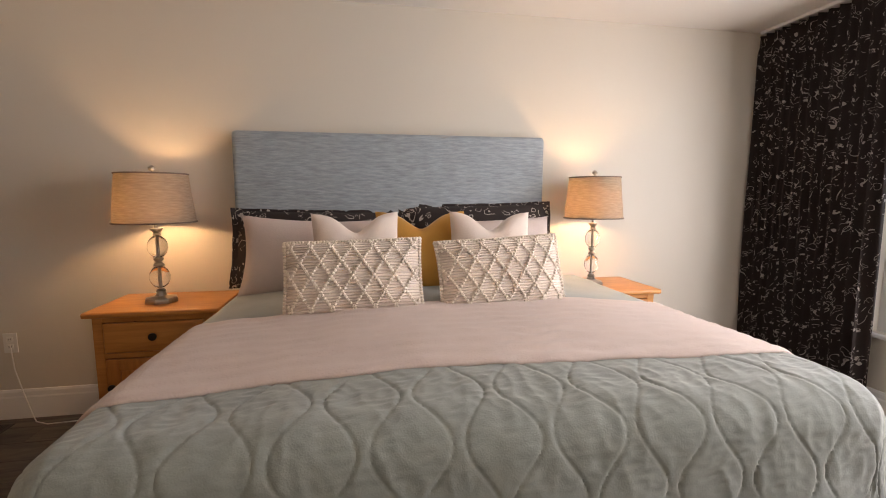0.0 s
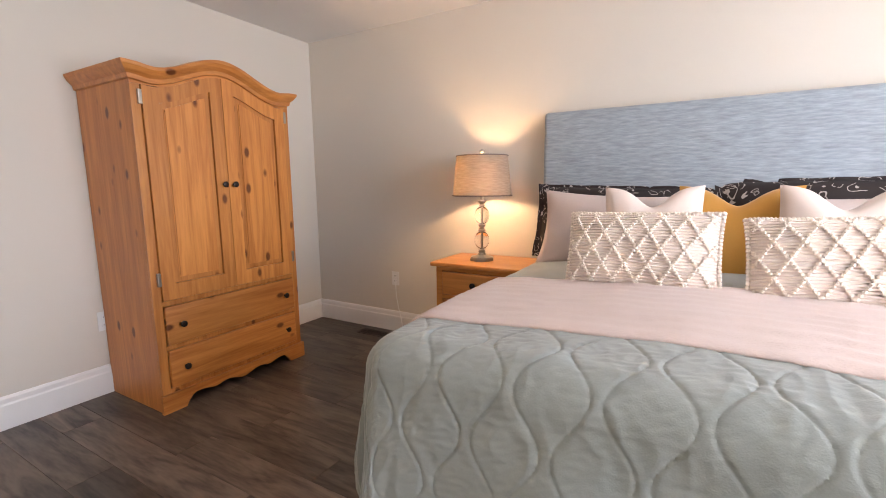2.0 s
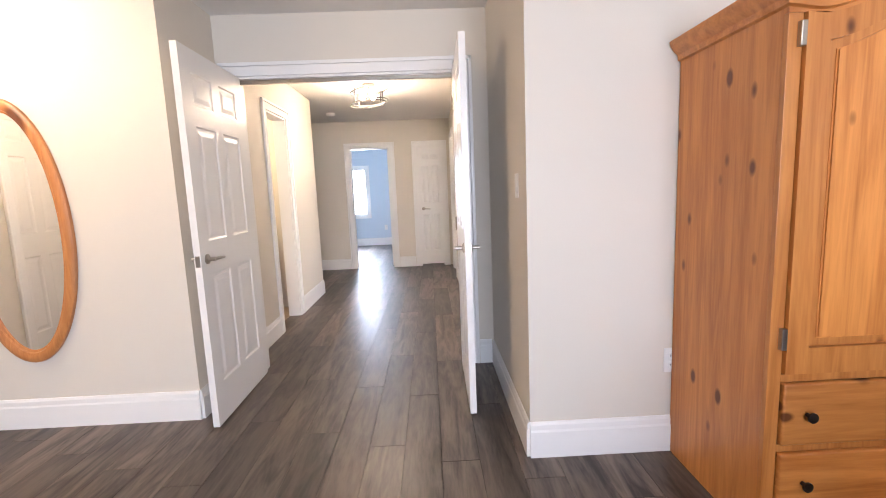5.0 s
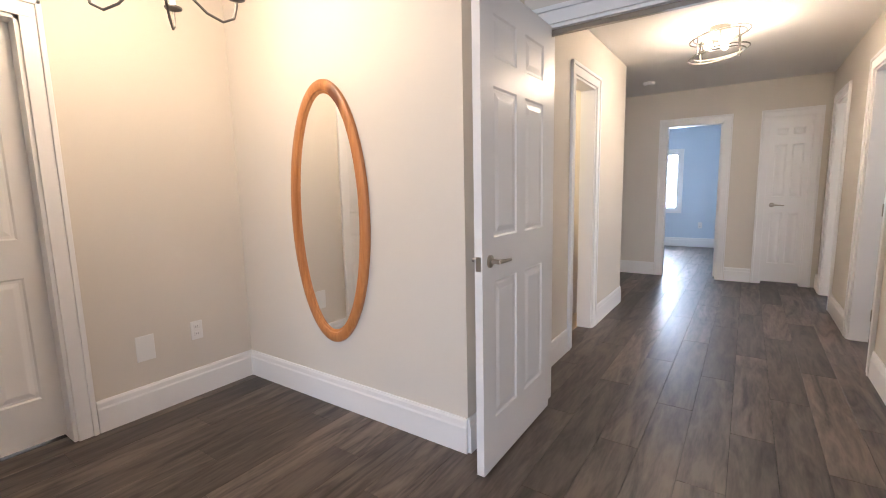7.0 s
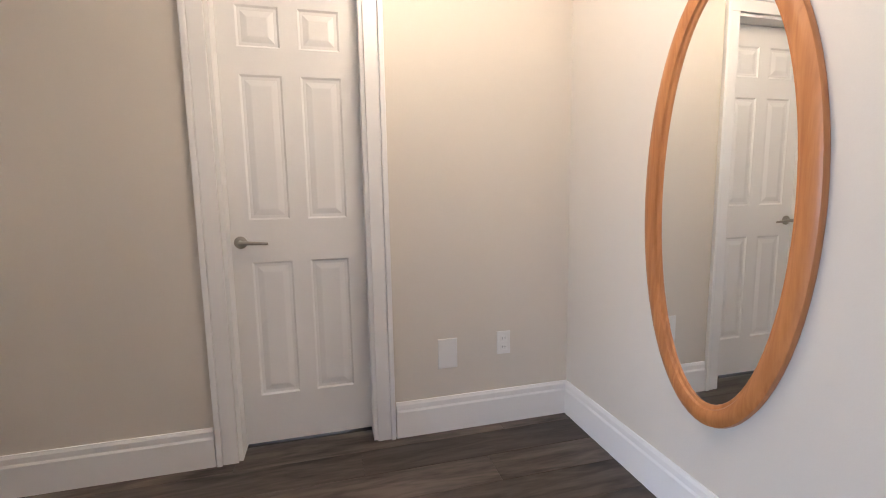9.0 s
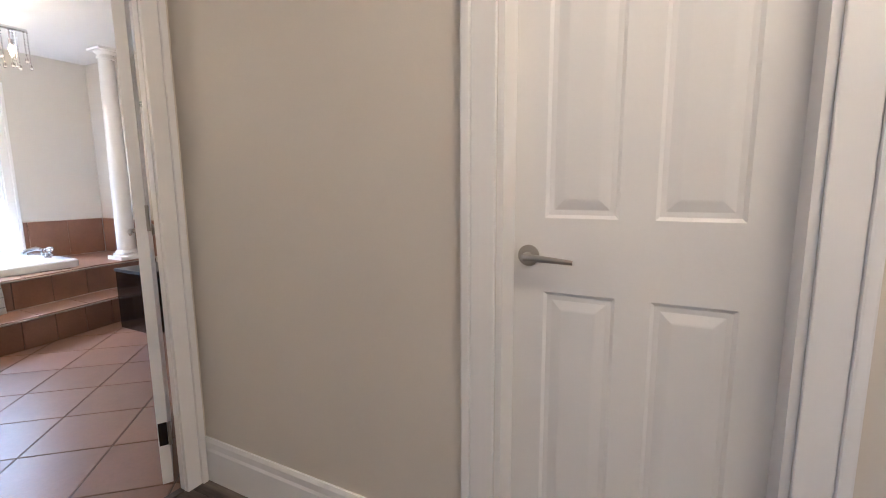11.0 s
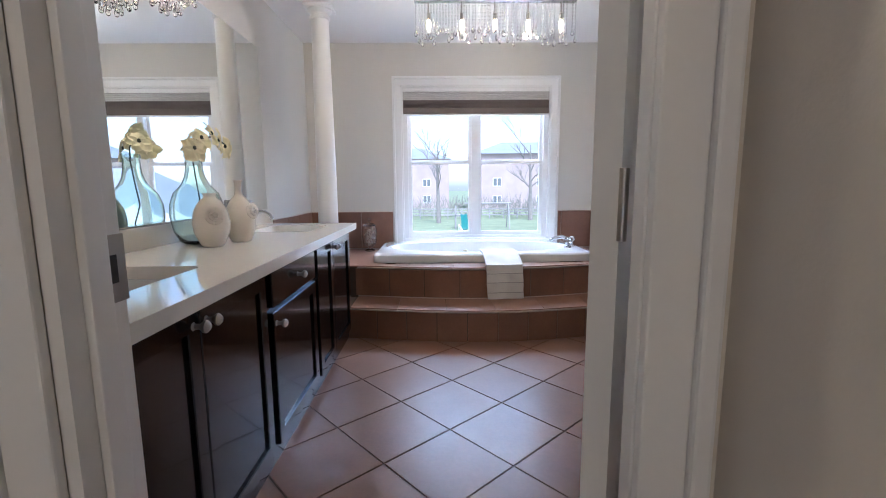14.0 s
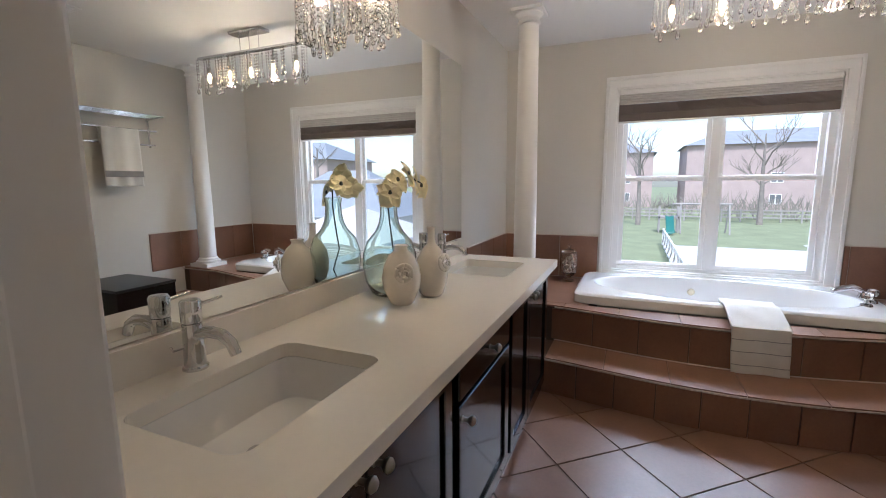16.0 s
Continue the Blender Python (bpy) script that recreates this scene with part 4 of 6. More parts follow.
part("cornice", cornice(), PINE_X, arm, "moulded arched pine cornice", False)
bm = bmesh.new()
rows = [[bm.verts.new((x, -AW + 2 * AW * i / n, bonnet(-AW + 2 * AW * i / n) + 0.02)) for i in range(n + 1)] for x in (AX0, AX1)]
for i in range(n):
    bm.faces.new((rows[0][i], rows[0][i + 1], rows[1][i + 1], rows[1][i]))
top = part("top_board", bm, PINE_X, arm)
top.modifiers.new("thickness", "SOLIDIFY").thickness = 0.012
for s in (-1, 1):
    y0, y1 = sorted((s * 0.0015, s * (AW - 0.047)))
    z0 = 0.605
    fx0, fx1 = AX1 - 0.005, AX1 + 0.014

    def dtop(y, drop=0.0):
        return bonnet(y) - 0.062 - drop
    m = 14
    st = 0.072
    bm = bmesh.new()
    for a0, a1 in ((y0, y0 + st), (y1 - st, y1)):
        pts = [(a0, z0), (a1, z0)] + [(a1 + (a0 - a1) * i / 6, dtop(a1 + (a0 - a1) * i / 6)) for i in range(7)]
        prism(bm, pts, fx0, fx1, "x")
    box(bm, fx0, fx1, y0 + st, y1 - st, z0, z0 + 0.085)
    up = [(y0 + st + (y1 - y0 - 2 * st) * i / m, dtop(y0 + st + (y1 - y0 - 2 * st) * i / m)) for i in range(m + 1)]
    lo = [(y, z - 0.075) for y, z in up]
    prism(bm, up + lo[::-1], fx0, fx1, "x")
    door = part("door", bm, PINE, arm, "pine door with arched raised panel")
    for inset, xx in ((0.0, AX1 + 0.002), (0.028, AX1 + 0.010)):
        bm = bmesh.new()
        a0, a1 = y0 + st + inset, y1 - st - inset
        pts = [(a0, z0 + 0.085 + inset), (a1, z0 + 0.085 + inset)] + [(a1 + (a0 - a1) * i / m, dtop(a1 + (a0 - a1) * i / m) - 0.075 - inset) for i in range(m + 1)]
        prism(bm, pts, AX1 - 0.004, xx, "x")
        bmesh.ops.bevel(bm, geom=[e for e in bm.edges if all(v.co.x > AX1 for v in e.verts)], offset=0.005, segments=2, affect="EDGES")
        part("raised_panel", bm, PINE, door)
    part("knob", lathe(bmesh.new(), [(0.007, AX1 + 0.012), (0.007, AX1 + 0.026), (0.017, AX1 + 0.034), (0.017, AX1 + 0.040), (0.0, AX1 + 0.046)], 16, (0, s * 0.032, 1.205), "x"), BRONZE, door, "dark bronze knob", True)
    for hz in (0.72, 1.63):
        part("hinge", bx(AX1 - 0.001, AX1 + 0.017, *sorted((s * (AW - 0.046), s * (AW - 0.028))), hz - 0.035, hz + 0.035, bevel=0.003), NICKEL, door, "nickel hinge")
for z0, z1 in ((0.128, 0.332), (0.363, 0.572)):
    dr = part("drawer", bx(AX1 - 0.01, AX1 + 0.016, -AW + 0.048, AW - 0.048, z0, z1, bevel=0.008, seg=3), PINE_X, arm, "pine drawer front", True)
    for y in (-0.35, 0.35):
        part("knob", lathe(bmesh.new(), [(0.007, AX1 + 0.014), (0.007, AX1 + 0.028), (0.017, AX1 + 0.036), (0.017, AX1 + 0.042), (0.0, AX1 + 0.048)], 16, (0, y, (z0 + z1) / 2), "x"), BRONZE, dr, "dark bronze knob", True)
bm = bmesh.new()
pts = [(-AW - 0.012, 0.0), (-AW - 0.012, 0.10), (AW + 0.012, 0.10), (AW + 0.012, 0.0), (AW - 0.10, 0.0)]
for i in range(41):
    a = i / 40
    y = (AW - 0.11) * (1 - 2 * a)
    pts.append((y, 0.062 - 0.030 * math.exp(-(y / 0.07) ** 2) - 0.016 * math.exp(-((abs(y) - 0.19) / 0.05) ** 2) - 0.05 * max(0, (abs(y) - 0.30) / 0.06) ** 2))
pts.append((-AW + 0.10, 0.0))
prism(bm, pts, AX1 - 0.004, AX1 + 0.018, "x")
part("plinth", bm, PINE_X, arm, "scalloped pine plinth")

# ---- bedroom: curtain, window, wall things ----
bm = bmesh.new()
uvl = bm.loops.layers.uv.new("UVMap")
NU, NV = 260, 60


def curtain_at(i, j):
    a, b = i / (NU - 1), j / (NV - 1)
    z = 0.015 + b * (CZ - 0.05)
    s = a * 2.1
    gather = 1.0 if b < 0.96 else 0.65
    ph = 2 * math.pi * (s / 0.155 + 0.35 * noise.noise(Vector((s * 1.3, b * 0.8, 2))))
    x = E - 0.10 + gather * (0.038 * math.sin(ph) + 0.012 * noise.noise(Vector((s * 5, b * 2, 0))))
    y = 3.29 - a * (0.835 + 0.02 * (1 - b)) + 0.014 * gather * math.cos(ph)
    return Vector((x, y, z)), (s, z)


cv = [[curtain_at(i, j) for i in range(NU)] for j in range(NV)]
vv = [[bm.verts.new(p) for p, _ in row] for row in cv]
for j in range(NV - 1):
    for i in range(NU - 1):
        f = bm.faces.new((vv[j][i], vv[j][i + 1], vv[j + 1][i + 1], vv[j + 1][i]))
        for lp, (ii, jj) in zip(f.loops, ((i, j), (i + 1, j), (i + 1, j + 1), (i, j + 1))):
            lp[uvl].uv = cv[jj][ii][1]
cur = solid("curtain", bm, CURTAIN, "floor-length dark brown curtain with embroidered floral vines", "curtain", True)
cur.modifiers.new("thickness", "SOLIDIFY").thickness = 0.003
track = thing("curtain_track", "white ceiling curtain track above the window", "curtain rail", pose(E - 0.10, 1.3, CZ))
part("rail", bx(-0.015, 0.015, -1.2, 2.0, -0.022, -0.001, bevel=0.003), TRIM, track)

win = tagged(new("window_1"), "tall bedroom window with white frame", "window", kind="structure")
bm = bmesh.new()
for y0, y1, z0, z1 in ((0.15, 0.21, 0.50, 2.18), (2.44, 2.50, 0.50, 2.18), (0.21, 2.44, 0.50, 0.56), (0.21, 2.44, 2.12, 2.18), (1.30, 1.35, 0.56, 2.12)):
    box(bm, E + 0.05, E + 0.12, y0, y1, z0, z1)
part("window_frame", bm, TRIM, win)
g = part("pane", bx(E + 0.082, E + 0.088, 0.21, 2.44, 0.56, 2.12), PANE, win)
g.visible_shadow = False
part("window_sill", bx(E - 0.03, E + 0.05, 0.10, 2.55, 0.475, 0.499, bevel=0.006), TRIM, win)

wall_plate("white duplex outlet on the wall beside the nightstand", pose(-1.835, N, 0.45))
wall_plate("white duplex outlet on the wall near the armoire", pose(W1, 1.60, 0.44, 0, 0, 90))
wall_plate("white duplex outlet on the wall near the nightstand", pose(-1.26, N, 0.42))
wall_plate("white light switch on the recess wall", pose(-2.90, RN, 1.26), kind="switch")
wall_plate("white duplex outlet beside the oval mirror", pose(-2.885, S, 0.41, 0, 0, 180))
wall_plate("white blank cover plate on the closet wall", pose(-2.60, S, 0.385, 0, 0, 180), 0.095, 0.145, "plate")

vent = thing("floor_vent", "dark metal floor register in the plank floor", "floor vent", pose(-1.96, 3.19, 0.0))
part("frame", bx(-0.155, 0.155, -0.06, 0.06, 0.0, 0.004, bevel=0.0015), VENT, vent)
for k in range(22):
    part("slat", bx(-0.135 + k * 0.0125, -0.1305 + k * 0.0125, -0.045, 0.045, 0.004, 0.0065), VENT, vent)
bm = bmesh.new()
tube(bm, [(-1.83, 3.315, 0.44), (-1.82, 3.312, 0.3), (-1.79, 3.308, 0.17), (-1.74, 3.29, 0.02), (-1.70, 3.25, 0.004), (-1.62, 3.21, 0.004), (-1.50, 3.22, 0.004), (-1.38, 3.23, 0.004), (-1.26, 3.2, 0.004), (-1.15, 3.22, 0.004)], 0.003, 6)
solid("lamp_cord", bm, WHITEPLASTIC, "thin white lamp cord lying along the floor", "cord", True)

# oval mirror
om = thing("oval_mirror", "tall oval wall mirror in a honey oak frame", "mirror", pose(W2, -1.705, 1.105))
OY, OZ = 0.305, 0.715


def oval(bm, prof, seg=72):
    rings = []
    for inset, h in prof:
        rings.append([bm.verts.new((h, (OY - inset) * math.cos(2 * math.pi * i / seg), (OZ - inset) * math.sin(2 * math.pi * i / seg))) for i in range(seg)])
    for a, b in zip(rings, rings[1:]):
        for i in range(seg):
            bm.faces.new((a[i], a[(i + 1) % seg], b[(i + 1) % seg], b[i]))
    return rings


bm = bmesh.new()
oval(bm, [(0.004, 0.001), (0.0, 0.012), (0.004, 0.024), (0.018, 0.031), (0.040, 0.032), (0.056, 0.026), (0.060, 0.018), (0.070, 0.015), (0.074, 0.008)])
part("frame", bm, wood("honey_oak", (0.56, 0.235, 0.075), (0.40, 0.145, 0.04), axis=2, grain=30, knots=2.2), om, "rounded honey oak frame", True)
bm = bmesh.new()
bm.faces.new(oval(bm, [(0.072, 0.010)])[0])
part("mirror_glass", bm, MIRROR, om, "silvered glass")

# alcove chandelier
ch = thing("chandelier", "pewter candle chandelier with curved arms, lit", "chandelier", pose(-2.49, -1.75, CZ))
part("canopy", lathe(bmesh.new(), [(0.0, 0.0), (0.06, 0.0), (0.055, -0.02), (0.012, -0.03), (0.0, -0.03)], 20), PEWTER, ch, smooth=True)
part("stem", lathe(bmesh.new(), [(0.006, -0.03), (0.006, -0.16), (0.020, -0.19), (0.010, -0.22), (0.026, -0.27), (0.012, -0.31), (0.012, -0.34)], 14), PEWTER, ch, smooth=True)
part("bowl", lathe(bmesh.new(), [(0.012, -0.335), (0.075, -0.345), (0.070, -0.365), (0.030, -0.385), (0.012, -0.40), (0.0, -0.405)], 20), PEWTER, ch, smooth=True)
for k in range(5):
    a = radians(20 + 72 * k)
    ca, sa = math.cos(a), math.sin(a)
    pts = [(0.05, -0.355), (0.10, -0.40), (0.16, -0.455), (0.22, -0.478), (0.265, -0.455), (0.28, -0.40), (0.28, -0.375)]
    arm_ = part("arm", tube(bmesh.new(), [(r * ca, r * sa, z) for r, z in pts], 0.0055, 8), PEWTER, ch, smooth=True)
    part("candle_cup", lathe(bmesh.new(), [(0.008, -0.385), (0.034, -0.375), (0.036, -0.368), (0.010, -0.366)], 16, (0.28 * ca, 0.28 * sa, 0)), PEWTER, arm_, smooth=True)
    part("candle", lathe(bmesh.new(), [(0.011, -0.367), (0.011, -0.27)], 12, (0.28 * ca, 0.28 * sa, 0)), WHITEPLASTIC, arm_, "white candle sleeve", True)
    part("bulb", lathe(bmesh.new(), [(0.007, -0.27), (0.015, -0.245), (0.012, -0.215), (0.0, -0.19)], 12, (0.28 * ca, 0.28 * sa, 0)), BULB, arm_, "lit flame bulb", True)
lamp("chandelier_light", "POINT", pose(-2.49, -1.75, CZ - 0.20), 9.0, (1.0, 0.77, 0.49), 0.22)

# ---- hall things ----
hl = thing("ceiling_light", "round wire-cage flush ceiling light, lit", "ceiling light", pose(-5.69, -0.07, HZ))
part("canopy", lathe(bmesh.new(), [(0.0, 0.0), (0.07, 0.0), (0.07, -0.025), (0.0, -0.028)], 20), PEWTER, hl, smooth=True)
part("stem", lathe(bmesh.new(), [(0.01, -0.028), (0.01, -0.07)], 10), PEWTER, hl, smooth=True)
for z, dy in ((-0.06, 0.015), (-0.075, -0.012), (-0.185, 0.012), (-0.205, -0.015)):
    part("ring", tube(bmesh.new(), [(0.185 * math.cos(2 * math.pi * i / 36), dy + 0.185 * math.sin(2 * math.pi * i / 36), z + 0.02 * math.sin(2 * math.pi * i / 36)) for i in range(37)], 0.005, 6), PEWTER, hl, smooth=True)
for k in range(4):
    a = radians(45 + 90 * k)
    part("strut", tube(bmesh.new(), [(0.185 * math.cos(a), 0.185 * math.sin(a), -0.055), (0.185 * math.cos(a), 0.185 * math.sin(a), -0.21)], 0.005, 6), PEWTER, hl)
part("crossbar", tube(bmesh.new(), [(-0.185, 0, -0.07), (0.185, 0, -0.07)], 0.005, 6), PEWTER, hl)
for k in range(3):
    a = radians(30 + 120 * k)
    x, y = 0.07 * math.cos(a), 0.07 * math.sin(a)
    part("bulb", lathe(bmesh.new(), [(0.012, -0.08), (0.030, -0.12), (0.030, -0.14), (0.0, -0.165)], 14, (x, y, 0)), BULB, hl, "lit bulb", True)
lamp("hall_light", "POINT", pose(-5.69, -0.07, HZ - 0.19), 10.5, (1.0, 0.80, 0.55), 0.10)
lamp("hall_bath_light", "POINT", pose(-5.1, -1.7, 2.1), 5, (1.0, 0.82, 0.5), 0.1)
sd = thing("smoke_detector", "small white smoke detector on the hall ceiling", "smoke detector", pose(-7.35, -0.84, HZ))
part("housing", lathe(bmesh.new(), [(0.0, 0.0), (0.062, 0.0), (0.062, -0.02), (0.048, -0.036), (0.0, -0.038)], 22), WHITEPLASTIC, sd, smooth=True)
wv = thing("vanity_cabinet", "pale wood hall bathroom vanity seen through the doorway", "vanity", pose(-5.45, -1.55, 0))
part("cabinet", bx(-0.25, 0.25, -0.3, 0.3, 0.08, 0.80, bevel=0.004), HONEY, wv)
part("countertop", bx(-0.26, 0.27, -0.31, 0.31, 0.80, 0.84, bevel=0.005), QUARTZ, wv)
wf = tagged(new("window_2"), "bright far room window with white frame", "window", kind="structure")
bm = bmesh.new()
for y0, y1, z0, z1 in ((-1.60, -1.56, 0.72, 1.82), (-0.99, -0.95, 0.72, 1.82), (-1.56, -0.99, 0.72, 0.76), (-1.56, -0.99, 1.78, 1.82)):
    box(bm, -11.46, -11.41, y0, y1, z0, z1)
part("window_frame", bm, TRIM, wf)
casing("y", -11.4, 1, -1.60, -0.95, 1.82, 0.72, True, 0.07)
wall_plate("white duplex outlet on the far room wall", pose(-11.4, -0.55, 0.42, 0, 0, 90))

# ---- plank floors ----
plank_meshes = {}


def plank(x0, x1, y0, y1, parent):
    key = (round(x1 - x0, 3), round(y1 - y0, 3))
    if key not in plank_meshes:
        w, d = key
        bm = bmesh.new()
        box(bm, 0.0008, w - 0.0008, 0.0008, d - 0.0008, -0.006, 0.0, bevel=0.0008, seg=1)
        me = bpy.data.meshes.new("plank")
        bm.to_mesh(me)
        bm.free()
        me.materials.append(PLANK)
        plank_meshes[key] = me
    ob = new("plank", plank_meshes[key])
    ob.location = (x0, y0, 0)
    ob.parent = parent
    return ob


def plank_floor(name, x0, x1, y0, y1, label, skip=None):
    fl = tagged(new(name), label, "floor", kind="structure")
    w, long = 0.178, 1.22
    j, y = 0, y0
    while y < y1 - 0.01:
        x = x0 - (j * 0.437 % 1.0) * long
        ye = min(y1, y + w)
        while x < x1 - 0.01:
            a, b = max(x, x0), min(x + long, x1)
            if b - a > 0.03 and not (skip and skip(a, b, y, ye)):
                plank(a, b, y, ye, fl)
            x += long
        y, j = ye, j + 1
    return fl


def hidden_part(a, b, y0, y1):
    return (a > -0.5 and y1 < -0.86) or (b < W1 - 0.1 and y0 > RN + 0.08) or (b < W2 - 0.2 and y1 < -1.75)


plank_floor("floor_bedroom", -11.4, E, S - 0.10, N, "grey-brown wood-look plank floor", hidden_part)
structure("floor_side_room", bx(-8.14, -4.2, 1.06, 3.3, -0.01, -0.001), PLANK, "plank floor of a side room", "floor")
structure("floor_hall_bath", bx(-5.75, -4.4, -2.3, -1.0, -0.004, 0.003), surface("pale_tile", (0.55, 0.45, 0.33), 0.4), "pale tiled hall bathroom floor", "floor")

# ---- bathroom: tiled floor ----
def clip(poly, x0, x1, y0, y1):
    for axis, lim, sign in ((0, x0, 1), (0, x1, -1), (1, y0, 1), (1, y1, -1)):
        out = []
        for p, q in zip(poly, poly[1:] + poly[:1]):
            a, b = (p[axis] - lim) * sign, (q[axis] - lim) * sign
            if a >= 0:
                out.append(p)
            if a * b < 0:
                k = a / (a - b)
                out.append((p[0] + (q[0] - p[0]) * k, p[1] + (q[1] - p[1]) * k))
        poly = out
        if len(poly) < 3:
            return []
    return poly


structure("floor_bath_base", bx(BX0, BX2, BS, BN, -0.13, 0.001), GROUT, "dark grout bed under the bathroom tiles", "floor")
bath_floor = tagged(new("floor_bath"), "terracotta tiled bathroom floor laid on the diagonal", "floor", kind="structure")
TS, GR = 0.346, 0.006
tx, ty = 1.326, -2.334                     # one crossing of the joints
e1, e2 = Vector((0.745, 0.667)), Vector((0.667, -0.745))
for i in range(-16, 17):
    for j in range(-16, 17):
        o = Vector((tx, ty)) + e1 * (i * TS) + e2 * (j * TS)
        quad = [o + e1 * a + e2 * b for a, b in ((GR / 2, GR / 2), (TS - GR / 2, GR / 2), (TS - GR / 2, TS - GR / 2), (GR / 2, TS - GR / 2))]
        poly = clip([tuple(q) for q in quad], BX0 + 0.02, 2.3, BS, -1.60)
        if len(poly) < 3:
            continue
        bm = bmesh.new()
        prism(bm, poly, 0.0, 0.006, "z")
        ed = [e for e in bm.edges if all(v.co.z > 0.005 for v in e.verts)]
        bmesh.ops.bevel(bm, geom=ed, offset=0.0015, segments=1, affect="EDGES")
        part("tile", bm, TILE, bath_floor)

# ---- bathroom: tub platform ----
Y0, Y1 = -1.66, BS


def step_x(y):
    k = max(0.0, min(1.0, (Y0 - y) / 1.95))
    return 2.03 + 0.04 * k - 0.135 * math.sin(math.pi * k) ** 1.2


def deck_x(y):
    k = max(0.0, min(1.0, (Y0 - y) / 1.95))
    return 2.355 + 0.05 * k - 0.15 * math.sin(math.pi * k) ** 1.1


plat = tagged(new("tub_platform"), "two-step curved tiled platform round the bathtub", "tub platform", kind="structure")


def slab(fx, z0, z1, y0, y1, x1, mat, name, label):
    bm = bmesh.new()
    ys = [y0 + (y1 - y0) * i / 40 for i in range(41)]
    prism(bm, [(fx(y), y) for y in ys] + [(x1, y1), (x1, y0)], z0, z1, "z")
    return part(name, bm, mat, plat, label)


slab(lambda y: step_x(y) + 0.012, 0.0, 0.212, BNP, BS, 2.5, GROUT, "step_core", "")
slab(lambda y: deck_x(y) + 0.012, 0.212, 0.446, BNP, BS, 2.42, GROUT, "deck_core", "")
for a, b in ((BNP, -1.86), (-3.40, BS)):
    slab(lambda y: 2.42, 0.212, 0.446, a, b, BX2, GROUT, "deck_core", "")


def riser_tiles(fx, z0, z1, width):
    y = Y0 + 0.02
    k = 0
    while y > -3.95:
        ye = y - width
        bm = bmesh.new()
        m = 5
        pts = [(fx(y - 0.003 + (ye + 0.003 - y + 0.003) * i / m), y - 0.003 + (ye + 0.006 - y) * i / m) for i in range(m + 1)]
        prism(bm, pts + [(p + 0.011, q) for p, q in pts[::-1]], z0, z1, "z")
        part("riser_tile", bm, STEPTILE, plat)
        y = ye


riser_tiles(step_x, 0.004, 0.202, 0.205)
riser_tiles(deck_x, 0.232, 0.434, 0.262)


def top_tiles(fx, back, z, width):
    y = BNP if z > 0.3 else Y0
    while y > -3.98:
        ye = max(BS, y - width)
        bm = bmesh.new()
        m = 5
        pts = [(fx(y - 0.002 + (ye - y + 0.004) * i / m) - 0.004, y - 0.002 + (ye - y + 0.004) * i / m) for i in range(m + 1)]
        prism(bm, pts + [(back(q) if callable(back) else back, q) for p, q in pts[::-1]], z - 0.012, z, "z")
        part("tread_tile" if z < 0.3 else "deck_tile", bm, STEPTILE, plat)
        y = ye


top_tiles(step_x, lambda y: deck_x(y) + 0.008, 0.224, 0.33)
top_tiles(deck_x, 2.42, 0.458, 0.33)
for a, b in ((BNP, -1.86), (-3.40, BS)):
    slab(lambda y: 2.424, 0.446, 0.4575, a, b, BX2, STEPTILE, "deck_tile", "")
for fx, z in ((step_x, 0.212), (deck_x, 0.4455)):
    bm = bmesh.new()
    tube(bm, [(fx(Y0 + (BS - Y0) * i / 60) - 0.004, Y0 + (BS - Y0) * i / 60, z) for i in range(61)], 0.0055, 6)
    part("edge_trim", bm, LTGROUT, plat, "pale edge strip", True)
bm = bmesh.new()
tube(bm, [(deck_x(Y0 + (BS - Y0) * i / 60) - 0.002, Y0 + (BS - Y0) * i / 60, 0.227) for i in range(61)], 0.004, 6)
part("edge_trim", bm, LTGROUT, plat, "pale edge strip", True)


def splash(along, face, a0, a1, n, z0=0.460, z1=0.808):
    """A row of wall tiles with a thin top trim."""
    sp = tagged(new("trim_tile_splash"), "brown terracotta tile splash along the bathroom wall", "tile splash", kind="structure")
    a, w = a0, 0.305
    while a < a1 - 0.01:
        b = min(a1, a + w)
        bm = bmesh.new()
        c0, c1 = sorted((face + n * 0.001, face + n * 0.010))
        box(bm, *((a + 0.0015, b - 0.0015, c0, c1) if along == "x" else (c0, c1, a + 0.0015, b - 0.0015)), z0 + 0.002, z1, bevel=0.0015, seg=1)
        part("tile", bm, STEPTILE, sp)
        a = b
    c0, c1 = sorted((face, face + n * 0.012))
    part("edge_trim", box(bmesh.new(), *((a0, a1, c0, c1) if along == "x" else (c0, c1, a0, a1)), z1 + 0.0005, z1 + 0.006), LTGROUT, sp)


splash("y", BX2, BS + 0.012, -3.425, -1)
splash("y", BX2, -1.845, BNP - 0.012, -1)
splash("x", BS, 2.1, BX2 - 0.012, 1)
splash("x", BN - 0.004, 2.30, BX2 - 0.012, -1)

# ---- bathroom: bathtub ----
TX0, TX1, TY0, TY1 = 2.455, 3.285, -3.50, -1.755
tub = thing("bathtub", "white oval drop-in bathtub set in the tiled platform", "bathtub", pose((TX0 + TX1) / 2, (TY0 + TY1) / 2, 0.458))
hx, hy = (TX1 - TX0) / 2, (TY1 - TY0) / 2
bm = bmesh.new()
SEG = 96
rings = []


def rectangle_ring(h, inset, r):
    out = []
    for i in range(SEG):
        a = 2 * math.pi * i / SEG
        c, s = math.cos(a), math.sin(a)
        p = 13.0
        q = (abs(c) ** p + abs(s) ** p) ** (-1 / p)
        out.append(bm.verts.new(((hx - inset) * c * q, (hy - inset) * s * q, h)))
    return out


